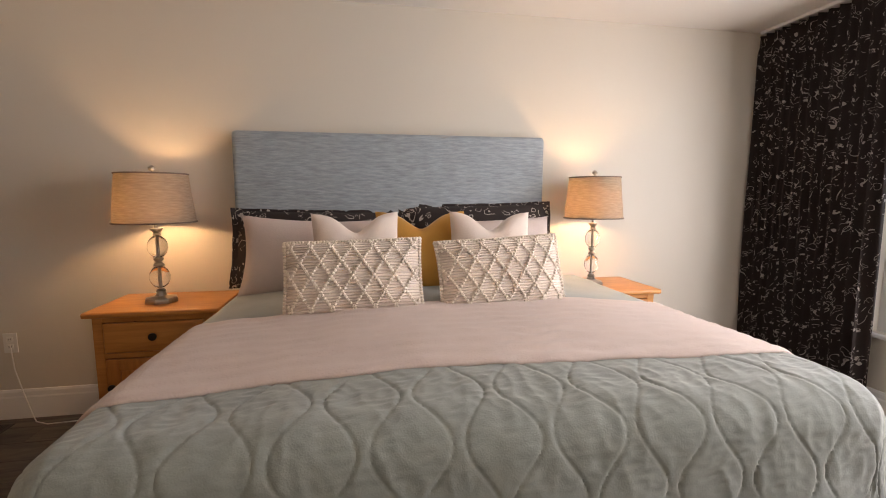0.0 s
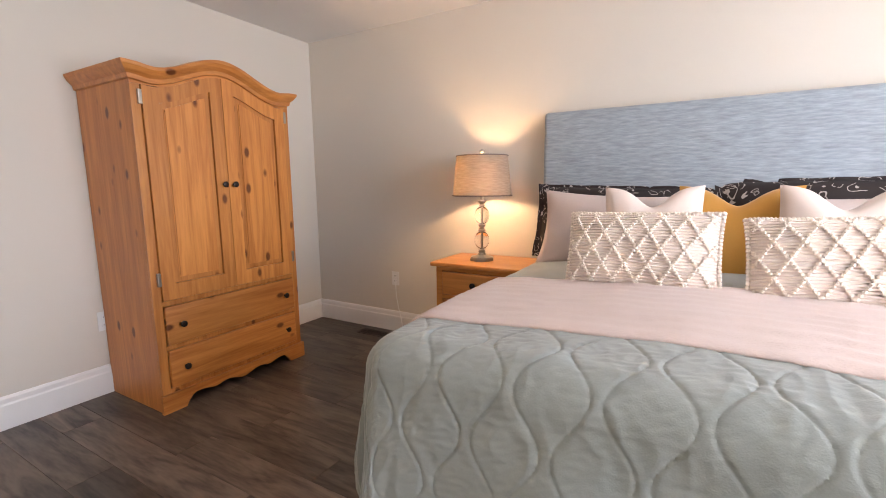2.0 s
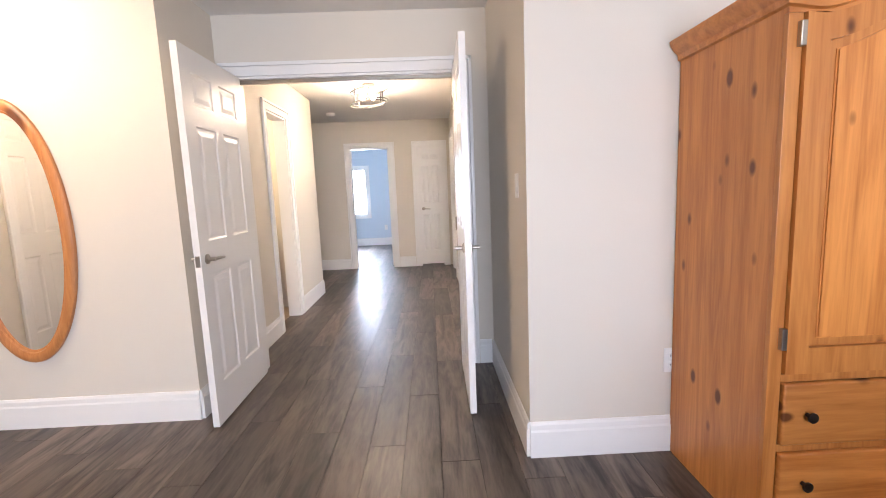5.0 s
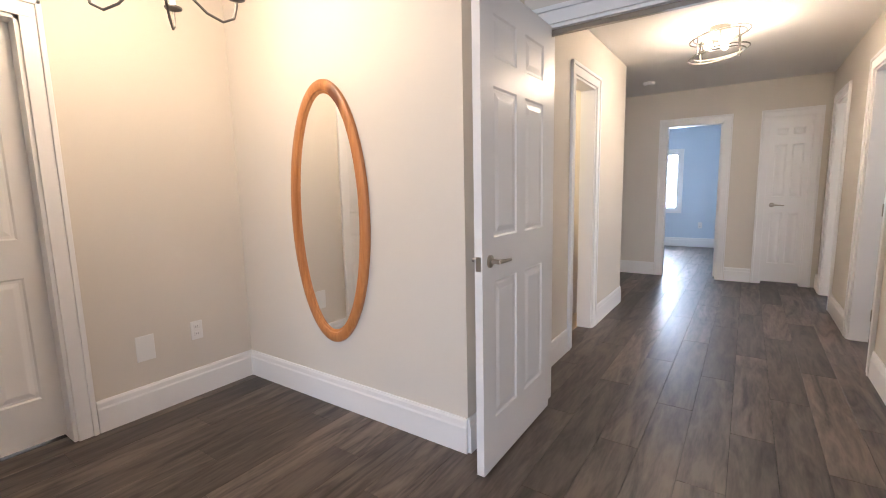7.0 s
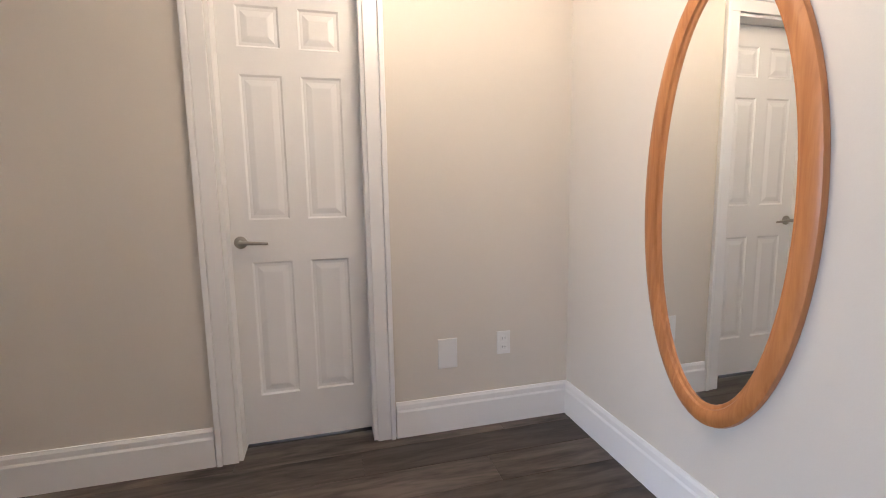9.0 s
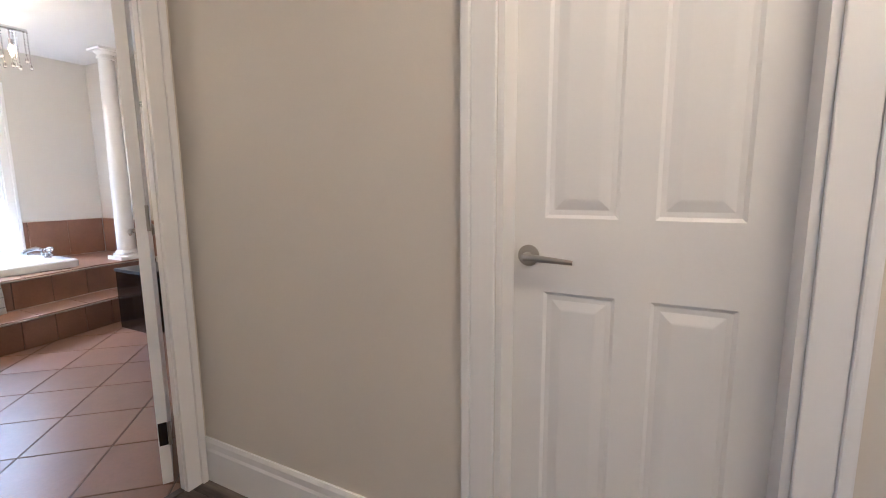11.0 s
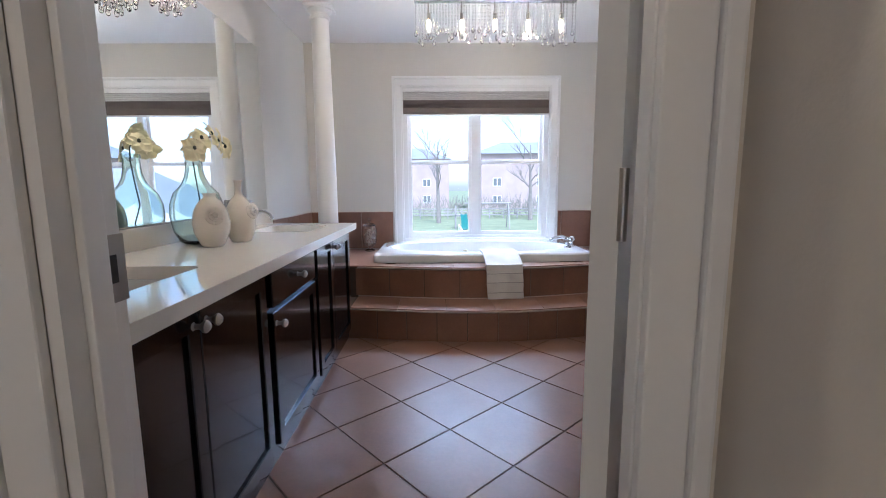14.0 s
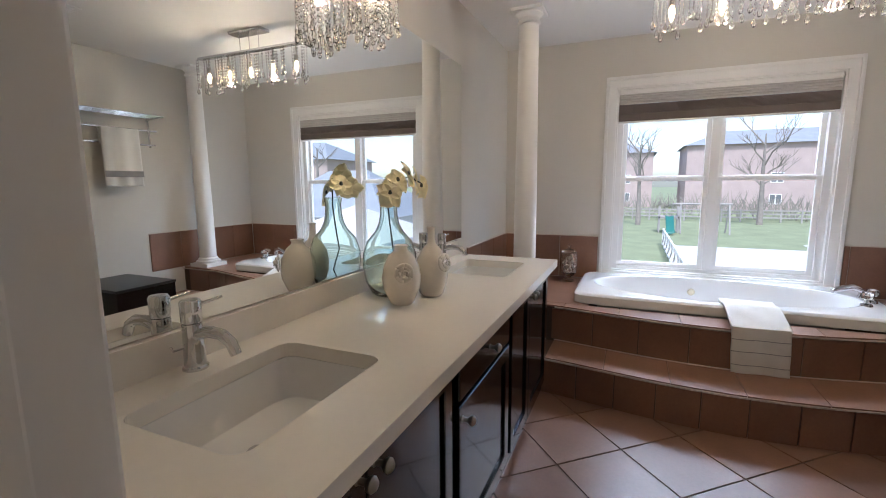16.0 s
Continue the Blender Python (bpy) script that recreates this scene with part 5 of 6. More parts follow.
def oval_ring(kx, ky, h):
    return [bm.verts.new((kx * math.cos(2 * math.pi * i / SEG), ky * math.sin(2 * math.pi * i / SEG), h)) for i in range(SEG)]


for r in (rectangle_ring(0.0, 0, 0), rectangle_ring(0.052, 0.0, 0), rectangle_ring(0.066, 0.012, 0), rectangle_ring(0.069, 0.03, 0)):
    rings.append(r)
for kx, ky, h in ((0.375, 0.80, 0.068), (0.366, 0.785, 0.074), (0.355, 0.765, 0.070), (0.346, 0.745, 0.04), (0.335, 0.715, -0.05), (0.31, 0.66, -0.18), (0.28, 0.58, -0.30), (0.20, 0.45, -0.345), (0.05, 0.12, -0.35)):
    rings.append(oval_ring(kx, ky, h))
for a, b in zip(rings, rings[1:]):
    for i in range(SEG):
        bm.faces.new((a[i], a[(i + 1) % SEG], b[(i + 1) % SEG], b[i]))
bm.faces.new(rings[-1])
part("shell", bm, PORCELAIN, tub, "", True)
part("overflow_cap", lathe(bmesh.new(), [(0.0, 0.325), (0.022, 0.325), (0.026, 0.331), (0.026, 0.345)], 18, (0, 0.1, -0.03), "x"), surface("cream_cap", (0.62, 0.56, 0.42), 0.3, bump=0), tub, "cream overflow cap", True)
tf = part("tub_spout", tube(bmesh.new(), [(0.10, -0.80, 0.065), (0.10, -0.80, 0.115), (0.08, -0.74, 0.14), (0.05, -0.66, 0.125), (0.04, -0.63, 0.11)], [0.022, 0.020, 0.019, 0.017, 0.014], 12), CHROME, tub, "chrome tub spout", True)
for dx, dy in ((-0.12, -0.74), (-0.02, -0.80)):
    part("tap_base", lathe(bmesh.new(), [(0.03, 0.069), (0.028, 0.080), (0.012, 0.086), (0.012, 0.110)], 16, (dx, dy, 0)), CHROME, tub, "", True)
    part("tap_knob", lathe(bmesh.new(), [(0.012, 0.108), (0.030, 0.117), (0.033, 0.133), (0.026, 0.149), (0.0, 0.153)], 8, (dx, dy, 0)), CRYSTAL, tub, "clear faceted tap knob")

# towel over the rim
bm = bmesh.new()


def towel_at(a, b):
    y = -2.605 - 0.27 * a - 0.02 * b
    s = b * 0.61
    dx = deck_x(y) - 0.020
    if s < 0.12:
        x, z = 2.565 - 0.95 * s, 0.546 - 0.004 * math.sin(s * 30)
    elif s < 0.35:
        k = (s - 0.12) / 0.23
        x, z = 2.451 - (2.451 - dx) * k, 0.546 - 0.066 * k ** 1.3
    else:
        x, z = dx - 0.006, 0.480 - (s - 0.35)
    n = noise.noise(Vector((y * 9, s * 9, 1)))
    return Vector((x - 0.008 * n - 0.006 * math.sin(a * 9) * b, y + 0.01 * n * b, z + 0.004 * n))


grid(bm, 40, 60, towel_at)
tw = thing("hand_towel", "white hand towel with stitched stripes over the tub rim", "towel", pose(0, 0, 0))
cl = part("cloth", bm, TERRY, tw, "", True)
cl.modifiers.new("thickness", "SOLIDIFY").thickness = 0.014
for b in (0.68, 0.79, 0.91):
    part("stripe", tube(bmesh.new(), [towel_at(i / 30, b) + Vector((-0.0115, 0, 0)) for i in range(31)], 0.0022, 5), STRIPE, tw, "grey stitched stripe")

# ---- bathroom: window, blind ----
wb = tagged(new("window_3"), "white double-hung double window above the bathtub", "window", kind="structure")
WY0, WY1, WZ0, WZ1 = -3.335, -1.94, 0.54, 1.965
bm = bmesh.new()
for y0, y1, z0, z1 in ((WY0, WY0 + 0.055, WZ0, WZ1), (WY1 - 0.055, WY1, WZ0, WZ1), (WY0 + 0.055, WY1 - 0.055, WZ0, WZ0 + 0.04), (WY0 + 0.055, WY1 - 0.055, WZ1 - 0.05, WZ1), (-2.66, -2.60, WZ0 + 0.04, WZ1 - 0.05)):
    box(bm, BX2 + 0.035, BX2 + 0.12, y0, y1, z0, z1, bevel=0.003)
part("window_frame", bm, TRIM, wb)
for y0, y1 in ((WY0 + 0.055, -2.66), (-2.60, WY1 - 0.055)):
    for z0, z1, x in ((WZ0 + 0.04, 1.285, BX2 + 0.05), (1.262, WZ1 - 0.05, BX2 + 0.078)):
        bm = bmesh.new()
        for a in ((y0, y0 + 0.032, z0, z1), (y1 - 0.032, y1, z0, z1), (y0 + 0.032, y1 - 0.032, z0, z0 + 0.035), (y0 + 0.032, y1 - 0.032, z1 - 0.03, z1)):
            box(bm, x, x + 0.026, *a, bevel=0.002)
        sash = part("sash", bm, TRIM, wb)
        p = part("pane", bx(x + 0.011, x + 0.015, y0 + 0.032, y1 - 0.032, z0 + 0.035, z1 - 0.03), PANE, sash)
        p.visible_shadow = False
casing("y", BX2, -1, WY0, WY1, WZ1, WZ0, True, 0.082)
bm = bmesh.new()
for y0, y1, z0, z1 in ((WY0, WY0 + 0.012, WZ0, WZ1), (WY1 - 0.012, WY1, WZ0, WZ1), (WY0, WY1, WZ0, WZ0 + 0.012), (WY0, WY1, WZ1 - 0.012, WZ1)):
    box(bm, BX2 - 0.0, BX2 + 0.035, y0, y1, z0, z1)
structure("trim", bm, TRIM, "white window reveal lining", "trim")
bl = thing("cellular_blind", "taupe and pale cellular blind raised at the window top", "blind", pose(BX2 + 0.012, (WY0 + WY1) / 2, WZ1))
bw = (WY1 - WY0) / 2 - 0.016
part("head_rail", bx(-0.008, 0.022, -bw, bw, -0.050, -0.014, bevel=0.004), WHITEPLASTIC, bl)
for k in range(4):
    part("pale_cell", bx(-0.004, 0.018, -bw, bw, -0.068 - k * 0.0185, -0.051 - k * 0.0185, bevel=0.005, seg=2), BLINDLIGHT, bl)
for k in range(9):
    part("taupe_cell", bx(-0.006, 0.02, -bw, bw, -0.133 - k * 0.0075, -0.1265 - k * 0.0075, bevel=0.003, seg=1), BLIND, bl)
part("taupe_drop", bx(-0.006, 0.016, -bw, bw, -0.250, -0.195, bevel=0.005), BLIND, bl, "smooth taupe lower fold")
part("bottom_rail", bx(-0.008, 0.022, -bw, bw, -0.266, -0.2505, bevel=0.004), WHITEPLASTIC, bl)


# ---- bathroom: columns ----
def column(m, h):
    c = thing("column", "white round column with square base on the tub platform", "column", m, "columns flanking the tub")
    part("plinth", bx(-0.115, 0.115, -0.115, 0.115, 0, 0.035, bevel=0.004), TRIM, c)
    part("base_moulding", lathe(bmesh.new(), [(0.11, 0.035), (0.11, 0.055), (0.092, 0.062), (0.088, 0.078), (0.076, 0.088)], 28), TRIM, c, "", True)
    part("shaft", lathe(bmesh.new(), [(0.076, 0.086), (0.074, h * 0.35), (0.062, h - 0.09)], 28), TRIM, c, "", True)
    part("capital", lathe(bmesh.new(), [(0.062, h - 0.09), (0.072, h - 0.085), (0.072, h - 0.072), (0.064, h - 0.068), (0.064, h - 0.05), (0.088, h - 0.03), (0.088, h - 0.02)], 28), TRIM, c, "", True)
    part("abacus", bx(-0.10, 0.10, -0.10, 0.10, h - 0.02, h, bevel=0.003), TRIM, c)
    return c


column(pose(2.50, -1.42, 0.458), BZ - 0.458)
column(pose(2.55, -3.90, 0.458), BZ - 0.458)

# ---- bathroom: vanity ----
CT = 0.80
van = tagged(new("vanity_countertop"), "long white quartz countertop with two undermount sinks", "countertop")
bm = bmesh.new()
S1, S2 = (-0.025, 0.44, -1.525, -1.203), (1.515, 1.945, -1.552, -1.195)
FY, EX = -1.704, 2.115
xs = [BX1 + 0.001, S1[0], S1[1], S2[0], S2[1], EX]
for i in range(5):
    hole = S1 if i == 1 else S2 if i == 3 else None
    if hole:
        box(bm, xs[i], xs[i + 1], FY, hole[2], CT - 0.04, CT)
        box(bm, xs[i], xs[i + 1], hole[3], BN - 0.005, CT - 0.04, CT)
    else:
        box(bm, xs[i], xs[i + 1], FY, BN - 0.005, CT - 0.04, CT)
bmesh.ops.remove_doubles(bm, verts=bm.verts, dist=1e-5)
part("slab", bm, QUARTZ, van)
part("backsplash", bx(BX1 + 0.001, EX - 0.01, BN - 0.024, BN - 0.005, CT + 0.0005, CT + 0.09, bevel=0.002), QUARTZ, van)


def sink(r, label):
    s = tagged(new("sink"), label, "sink", "sinks")
    cx, cy, w, d = (r[0] + r[1]) / 2, (r[2] + r[3]) / 2, (r[1] - r[0]) / 2, (r[3] - r[2]) / 2
    bm = bmesh.new()
    rr = []
    for k, z, p in ((1.06, CT - 0.041, 12), (0.995, CT - 0.041, 12), (0.99, CT - 0.06, 10), (0.95, CT - 0.11, 8), (0.88, CT - 0.145, 6), (0.70, CT - 0.158, 4), (0.3, CT - 0.166, 2.5), (0.09, CT - 0.168, 2)):
        ring = []
        for i in range(64):
            a = 2 * math.pi * i / 64
            c, sn = math.cos(a), math.sin(a)
            q = (abs(c) ** p + abs(sn) ** p) ** (-1 / p)
            wy = d * k if k < 1 else d + 0.02
            wx = w * k if k < 1 else w + 0.02
            ring.append(bm.verts.new((cx + wx * c * q, cy + wy * sn * q, z)))
        rr.append(ring)
    for a, b in zip(rr, rr[1:]):
        for i in range(64):
            bm.faces.new((a[i], a[(i + 1) % 64], b[(i + 1) % 64], b[i]))
    bm.faces.new(rr[-1])
    part("basin", bm, PORCELAIN, s, "", True)
    part("drain", lathe(bmesh.new(), [(0.0, CT - 0.168), (0.032, CT - 0.168), (0.030, CT - 0.163), (0.022, CT - 0.163), (0.022, CT - 0.150), (0.018, CT - 0.146), (0.0, CT - 0.1455)], 20, (cx - 0.03, cy + 0.02, 0)), CHROME, s, "chrome pop-up drain", True)
    for a0, a1 in ((r[0], r[0] + 0.04), (r[1] - 0.04, r[1])):
        for b0, b1 in ((r[2], r[2] + 0.04), (r[3] - 0.04, r[3])):
            bm = bmesh.new()
            ox, oy = (a0 if a0 == r[0] else a1), (b0 if b0 == r[2] else b1)
            ix, iy = (a1 if a0 == r[0] else a0), (b1 if b0 == r[2] else b0)
            pts = [(ox, oy), (ix, oy)]
            for k in range(7):
                t_ = math.pi / 2 * k / 6
                pts.append((ix - (ix - ox) * math.sin(t_), iy - (iy - oy) * math.cos(t_)))
            prism(bm, pts, CT - 0.0395, CT - 0.0004, "z")
            part("corner_fillet", bm, QUARTZ, s)
    return s


sink(S1, "white rectangular undermount sink with pop-up drain")
sink(S2, "white rectangular undermount sink at the far counter end")


def faucet(m):
    f = thing("faucet", "chrome single-lever basin faucet behind the sink", "faucet", m, "basin faucets")
    part("body", lathe(bmesh.new(), [(0.030, 0), (0.030, 0.006), (0.025, 0.010), (0.023, 0.11), (0.022, 0.115)], 24), CHROME, f, "", True)
    part("cap", lathe(bmesh.new(), [(0.022, 0.117), (0.024, 0.12), (0.024, 0.168), (0.021, 0.173), (0.0, 0.174)], 24), CHROME, f, "", True)
    part("lever", tube(bmesh.new(), [(0.02, 0, 0.155), (0.085, -0.004, 0.160)], [0.0055, 0.0045], 10), CHROME, f, "", True)
    part("spout", tube(bmesh.new(), [(0, -0.015, 0.088), (0, -0.06, 0.100), (0, -0.10, 0.098), (0, -0.128, 0.082), (0, -0.142, 0.055)], [0.014, 0.0145, 0.014, 0.0135, 0.013], 14), CHROME, f, "", True)
    part("pull_rod", tube(bmesh.new(), [(-0.01, 0.025, 0.05), (-0.035, 0.028, 0.05), (-0.04, 0.028, 0.062)], 0.003, 8), CHROME, f, "", True)
    return f


fc = faucet(pose(0.208, -1.128, CT))
copy_thing(fc, pose(1.735, -1.128, CT))


def ring_frame(a0, a1, y0, y1, z0, z1, s):
    """A rectangular frame in one piece, s wide, between y0 and y1."""
    bm = bmesh.new()
    loops = []
    for y, e in ((y0, 0.003), (y0 + 0.003, 0.0), (y1, 0.0)):
        out = [bm.verts.new(c) for c in ((a0 + e, y, z0 + e), (a1 - e, y, z0 + e), (a1 - e, y, z1 - e), (a0 + e, y, z1 - e))]
        inn = [bm.verts.new(c) for c in ((a0 + s - e, y, z0 + s - e), (a1 - s + e, y, z0 + s - e), (a1 - s + e, y, z1 - s + e), (a0 + s - e, y, z1 - s + e))]
        loops.append((out, inn))
    for k in range(4):
        j = (k + 1) % 4
        for (o, i), (o2, i2) in zip(loops, loops[1:]):
            bm.faces.new((o[k], o[j], o2[j], o2[k]))
            bm.faces.new((i[k], i[j], i2[j], i2[k]))
        for o, i in (loops[0], loops[-1]):
            bm.faces.new((o[k], o[j], i[j], i[k]))
    return bm


def knob(parent, x, z):
    part("knob", lathe(bmesh.new(), [(0.011, 0.0), (0.007, -0.004), (0.007, -0.018), (0.015, -0.026), (0.016, -0.033), (0.010, -0.040), (0.0, -0.042)], 18, (x, CF - 0.019, z), "y"), NICKEL, parent, "brushed nickel knob", True)


CF = -1.640


def cabinet_unit(x0, x1, label, fronts):
    """Vanity unit; fronts are (x0, x1, z0, z1, knob x, knob z, framed)."""
    c = tagged(new("vanity_cabinet"), label, "cabinet", "vanity cabinets")
    bm = bmesh.new()
    box(bm, x0, x1, CF, CF + 0.018, 0.0062, CT - 0.041, bevel=0.002)
    for a in (x0, x1 - 0.016):
        box(bm, a, a + 0.016, CF + 0.018, BN - 0.006, 0.0062, CT - 0.041)
    box(bm, x0 + 0.016, x1 - 0.016, CF + 0.018, BN - 0.006, 0.05, 0.066)
    part("body", bm, ESPRESSO, c)
    for a0, a1, z0, z1, kx, kz in fronts:
        bm = bmesh.new()
        s = 0.052
        if z1 - z0 > 0.3:
            bm.free()
            bm = ring_frame(a0, a1, CF - 0.019, CF - 0.0005, z0, z1, s)
            fr = part("door", bm, ESPRESSO, c, "espresso shaker door")
            part("door_panel", bx(a0 + s - 0.002, a1 - s + 0.002, CF - 0.009, CF - 0.0006, z0 + s - 0.002, z1 - s + 0.002), ESPRESSO, fr)
        else:
            fr = part("drawer", box(bm, a0, a1, CF - 0.019, CF - 0.0005, z0, z1, bevel=0.005, seg=2), ESPRESSO, c, "espresso drawer front")
        knob(fr, kx, kz)
    return c


cabinet_unit(BX1 + 0.002, 0.600, "glossy espresso double-door vanity cabinet under the counter", [(BX1 + 0.02, 0.146, 0.07, 0.742, 0.118, 0.705), (0.150, 0.582, 0.07, 0.742, 0.178, 0.705)])
cabinet_unit(0.602, 1.228, "glossy espresso vanity cabinet with drawer over a door", [(0.640, 1.205, 0.605, 0.742, 0.935, 0.675), (0.640, 1.205, 0.07, 0.588, 0.664, 0.542)])
cabinet_unit(1.230, 2.090, "glossy espresso double-door vanity cabinet beside the tub", [(1.255, 1.588, 0.07, 0.742, 1.560, 0.705), (1.592, 2.068, 0.07, 0.742, 1.622, 0.705)])

vm = thing("vanity_mirror", "large frameless wall mirror over the vanity", "mirror", pose(0, BN, 0))
part("mirror_glass", bx(BX1 + 0.004, 2.19, -0.011, -0.0055, CT + 0.096, 1.972), SILVER2, vm)


# ---- bathroom: things on the counter ----
def rose(parent, at, n, r):
    bm = bmesh.new()
    n = Vector(n).normalized()
    q = n.to_track_quat("Z", "Y").to_matrix()
    for k, (rad, cnt, tilt) in enumerate(((0.25, 3, 0.3), (0.5, 5, 0.6), (0.8, 6, 0.95))):
        for i in range(cnt):
            a = 2 * math.pi * i / cnt + k
            vs = []
            for u in range(5):
                for v in range(4):
                    t = (u / 4 - 0.5) * (2.4 * math.pi / cnt)
                    rr = r * rad * (0.55 + 0.45 * v / 3)
                    h = r * (0.55 - 0.35 * rad + 0.28 * (v / 3) * (1 - tilt) - 0.10 * tilt * (v / 3) ** 2) * (1 - 0.12 * abs(u - 2))
                    vs.append(bm.verts.new(Vector(at) + q @ Vector((rr * math.cos(a + t), rr * math.sin(a + t), h))))
            for u in range(4):
                for v in range(3):
                    b = u * 4 + v
                    bm.faces.new((vs[b], vs[b + 1], vs[b + 5], vs[b + 4]))
    ob = part("rose_relief", bm, VASEWHITE, parent, "applied ceramic rose", True)
    ob.modifiers.new("thickness", "SOLIDIFY").thickness = 0.003
    return ob


v1 = thing("ceramic_vase", "small cream ceramic vase with applied rose", "vase", pose(0.925, -1.315, CT), "rose vases on the counter")
part("body", lathe(bmesh.new(), [(0.0, 0.0), (0.038, 0.0), (0.048, 0.012), (0.068, 0.06), (0.073, 0.10), (0.066, 0.145), (0.046, 0.185), (0.026, 0.203), (0.024, 0.212), (0.029, 0.222), (0.024, 0.222), (0.016, 0.21), (0.0, 0.20)], 32), VASEWHITE, v1, "", True)
rose(v1, (-0.058, -0.042, 0.130), (-0.80, -0.58, 0.12), 0.046)
v2 = thing("ceramic_vase", "taller cream ceramic bottle vase with applied rose", "vase", pose(1.085, -1.365, CT), "rose vases on the counter")
part("body", lathe(bmesh.new(), [(0.0, 0.0), (0.038, 0.0), (0.048, 0.012), (0.063, 0.06), (0.066, 0.10), (0.058, 0.15), (0.036, 0.19), (0.018, 0.21), (0.014, 0.235), (0.015, 0.268), (0.018, 0.276), (0.014, 0.276), (0.010, 0.25), (0.0, 0.2)], 32), VASEWHITE, v2, "", True)
rose(v2, (-0.020, -0.061, 0.140), (-0.32, -0.94, 0.1), 0.046)
gv = thing("glass_vase", "large pale green glass demijohn vase with orchid stem", "vase", pose(1.03, -1.205, CT))
out = [(0.0, 0.0), (0.050, 0.0), (0.066, 0.012), (0.086, 0.06), (0.094, 0.12), (0.092, 0.17), (0.078, 0.22), (0.056, 0.26), (0.042, 0.29), (0.036, 0.32), (0.033, 0.37), (0.037, 0.376), (0.037, 0.388), (0.033, 0.392)]
inner = [(max(0.0, r - 0.004), h + (0.012 if h < 0.02 else 0.0)) for r, h in out[::-1]]
out = [(r * (1.16 if h < 0.26 else 1.0), h) for r, h in out]
inner = [(max(0.0, r - 0.004), h + (0.012 if h < 0.02 else 0.0)) for r, h in out[::-1]]
part("glass_body", lathe(bmesh.new(), out + inner, 40), GREENGLASS, gv, "", True)
orc = thing("orchid_spray", "pale yellow orchid spray standing in the glass vase", "flowers", pose(1.03, -1.205, CT))
part("stem", tube(bmesh.new(), [(0.02, 0.0, 0.02), (-0.03, 0.01, 0.09), (0.03, 0.0, 0.17), (0.008, 0.0, 0.28), (-0.005, 0, 0.36), (0.0, 0, 0.42), (0.05, -0.01, 0.46), (0.12, -0.03, 0.475), (0.19, -0.05, 0.45), (0.22, -0.06, 0.41)], 0.003, 6), STEM, orc, "dark wiry stem", True)


def blossom(at, n, r):
    bm = bmesh.new()
    q = Vector(n).normalized().to_track_quat("Z", "Y").to_matrix()
    for k in range(5):
        a = 2 * math.pi * k / 5 + random.random() * 0.3
        L, wd = r * random.uniform(0.9, 1.1), r * (0.62 if k % 2 else 0.42)
        rows = []
        for u in range(6):
            t = u / 5
            w = wd * math.sin(math.pi * min(1, 0.12 + 0.88 * t)) ** 0.7 * (1 if t < 0.98 else 0.2)
            row = []
            for v in (-1, -0.5, 0, 0.5, 1):
                p = Vector((t * L, v * w, 0.25 * r * t - 0.4 * r * t * t + 0.12 * r * v * v))
                row.append(bm.verts.new(Vector(at) + q @ (Matrix.Rotation(a, 3, "Z") @ p)))
            rows.append(row)
        for a_, b_ in zip(rows, rows[1:]):
            for v in range(4):
                bm.faces.new((a_[v], a_[v + 1], b_[v + 1], b_[v]))
    ob = part("blossom", bm, PETAL, orc, "pale yellow orchid blossom", True)
    part("lip", lathe(bmesh.new(), [(0.0, 0.0), (0.009, 0.004), (0.006, 0.016), (0.0, 0.02)], 8, at), STEM, ob, "dark centre")


for at, n in (((-0.02, -0.02, 0.405), (-0.5, -0.8, 0.2)), ((0.045, -0.02, 0.455), (-0.2, -0.8, 0.5)), ((0.105, -0.035, 0.480), (0.2, -0.9, 0.4)), ((0.155, -0.045, 0.455), (0.4, -0.8, 0.1)), ((0.20, -0.05, 0.43), (0.7, -0.6, 0.0)), ((0.02, 0.03, 0.44), (-0.4, 0.7, 0.5))):
    blossom(at, n, 0.060)
jar = thing("apothecary_jar", "glass apothecary jar filled with seashells on the tub deck", "jar", pose(3.13, -1.64, 0.458))
o2 = [(0.0, 0.0), (0.045, 0.0), (0.045, 0.008), (0.018, 0.02), (0.020, 0.035), (0.060, 0.07), (0.068, 0.14), (0.064, 0.215), (0.056, 0.23)]
part("glass_body", lathe(bmesh.new(), o2 + [(max(0.0, r - 0.003), h + 0.004) for r, h in o2[::-1]], 28), CRYSTAL, jar, "", True)
part("lid", lathe(bmesh.new(), [(0.060, 0.232), (0.062, 0.238), (0.040, 0.255), (0.012, 0.265), (0.010, 0.275), (0.018, 0.288), (0.010, 0.302), (0.0, 0.306)], 24), CRYSTAL, jar, "", True)
for k in range(46):
    a, rr, z = random.random() * 6.28, 0.047 * math.sqrt(random.random()), 0.062 + 0.145 * random.random()
    bm = bmesh.new()
    bmesh.ops.create_icosphere(bm, subdivisions=1, radius=0.016, matrix=pose(rr * math.cos(a), rr * math.sin(a), z, 90 * random.random(), 90 * random.random(), 0) @ Matrix.Diagonal((1, 0.55, 0.8, 1)))
    part("shell", bm, SHELLS, jar, "", True)


# ---- bathroom: crystal lights ----
def crystals(parent, pts, n0=7, r=0.0055):
    for x, y, z0, z1 in pts:
        bm = bmesh.new()
        z = z0
        while z > z1 + 0.03:
            lathe(bm, [(0.0, 0.0), (r, -0.009), (0.0, -0.018)], 6, (x, y, z))
            z -= 0.021
        lathe(bm, [(0.0, 0.0), (r * 0.7, -0.008), (r * 1.7, -0.03), (r * 1.2, -0.042), (0.0, -0.047)], 7, (x, y, z))
        part("crystal_strand", bm, CRYSTAL, parent)


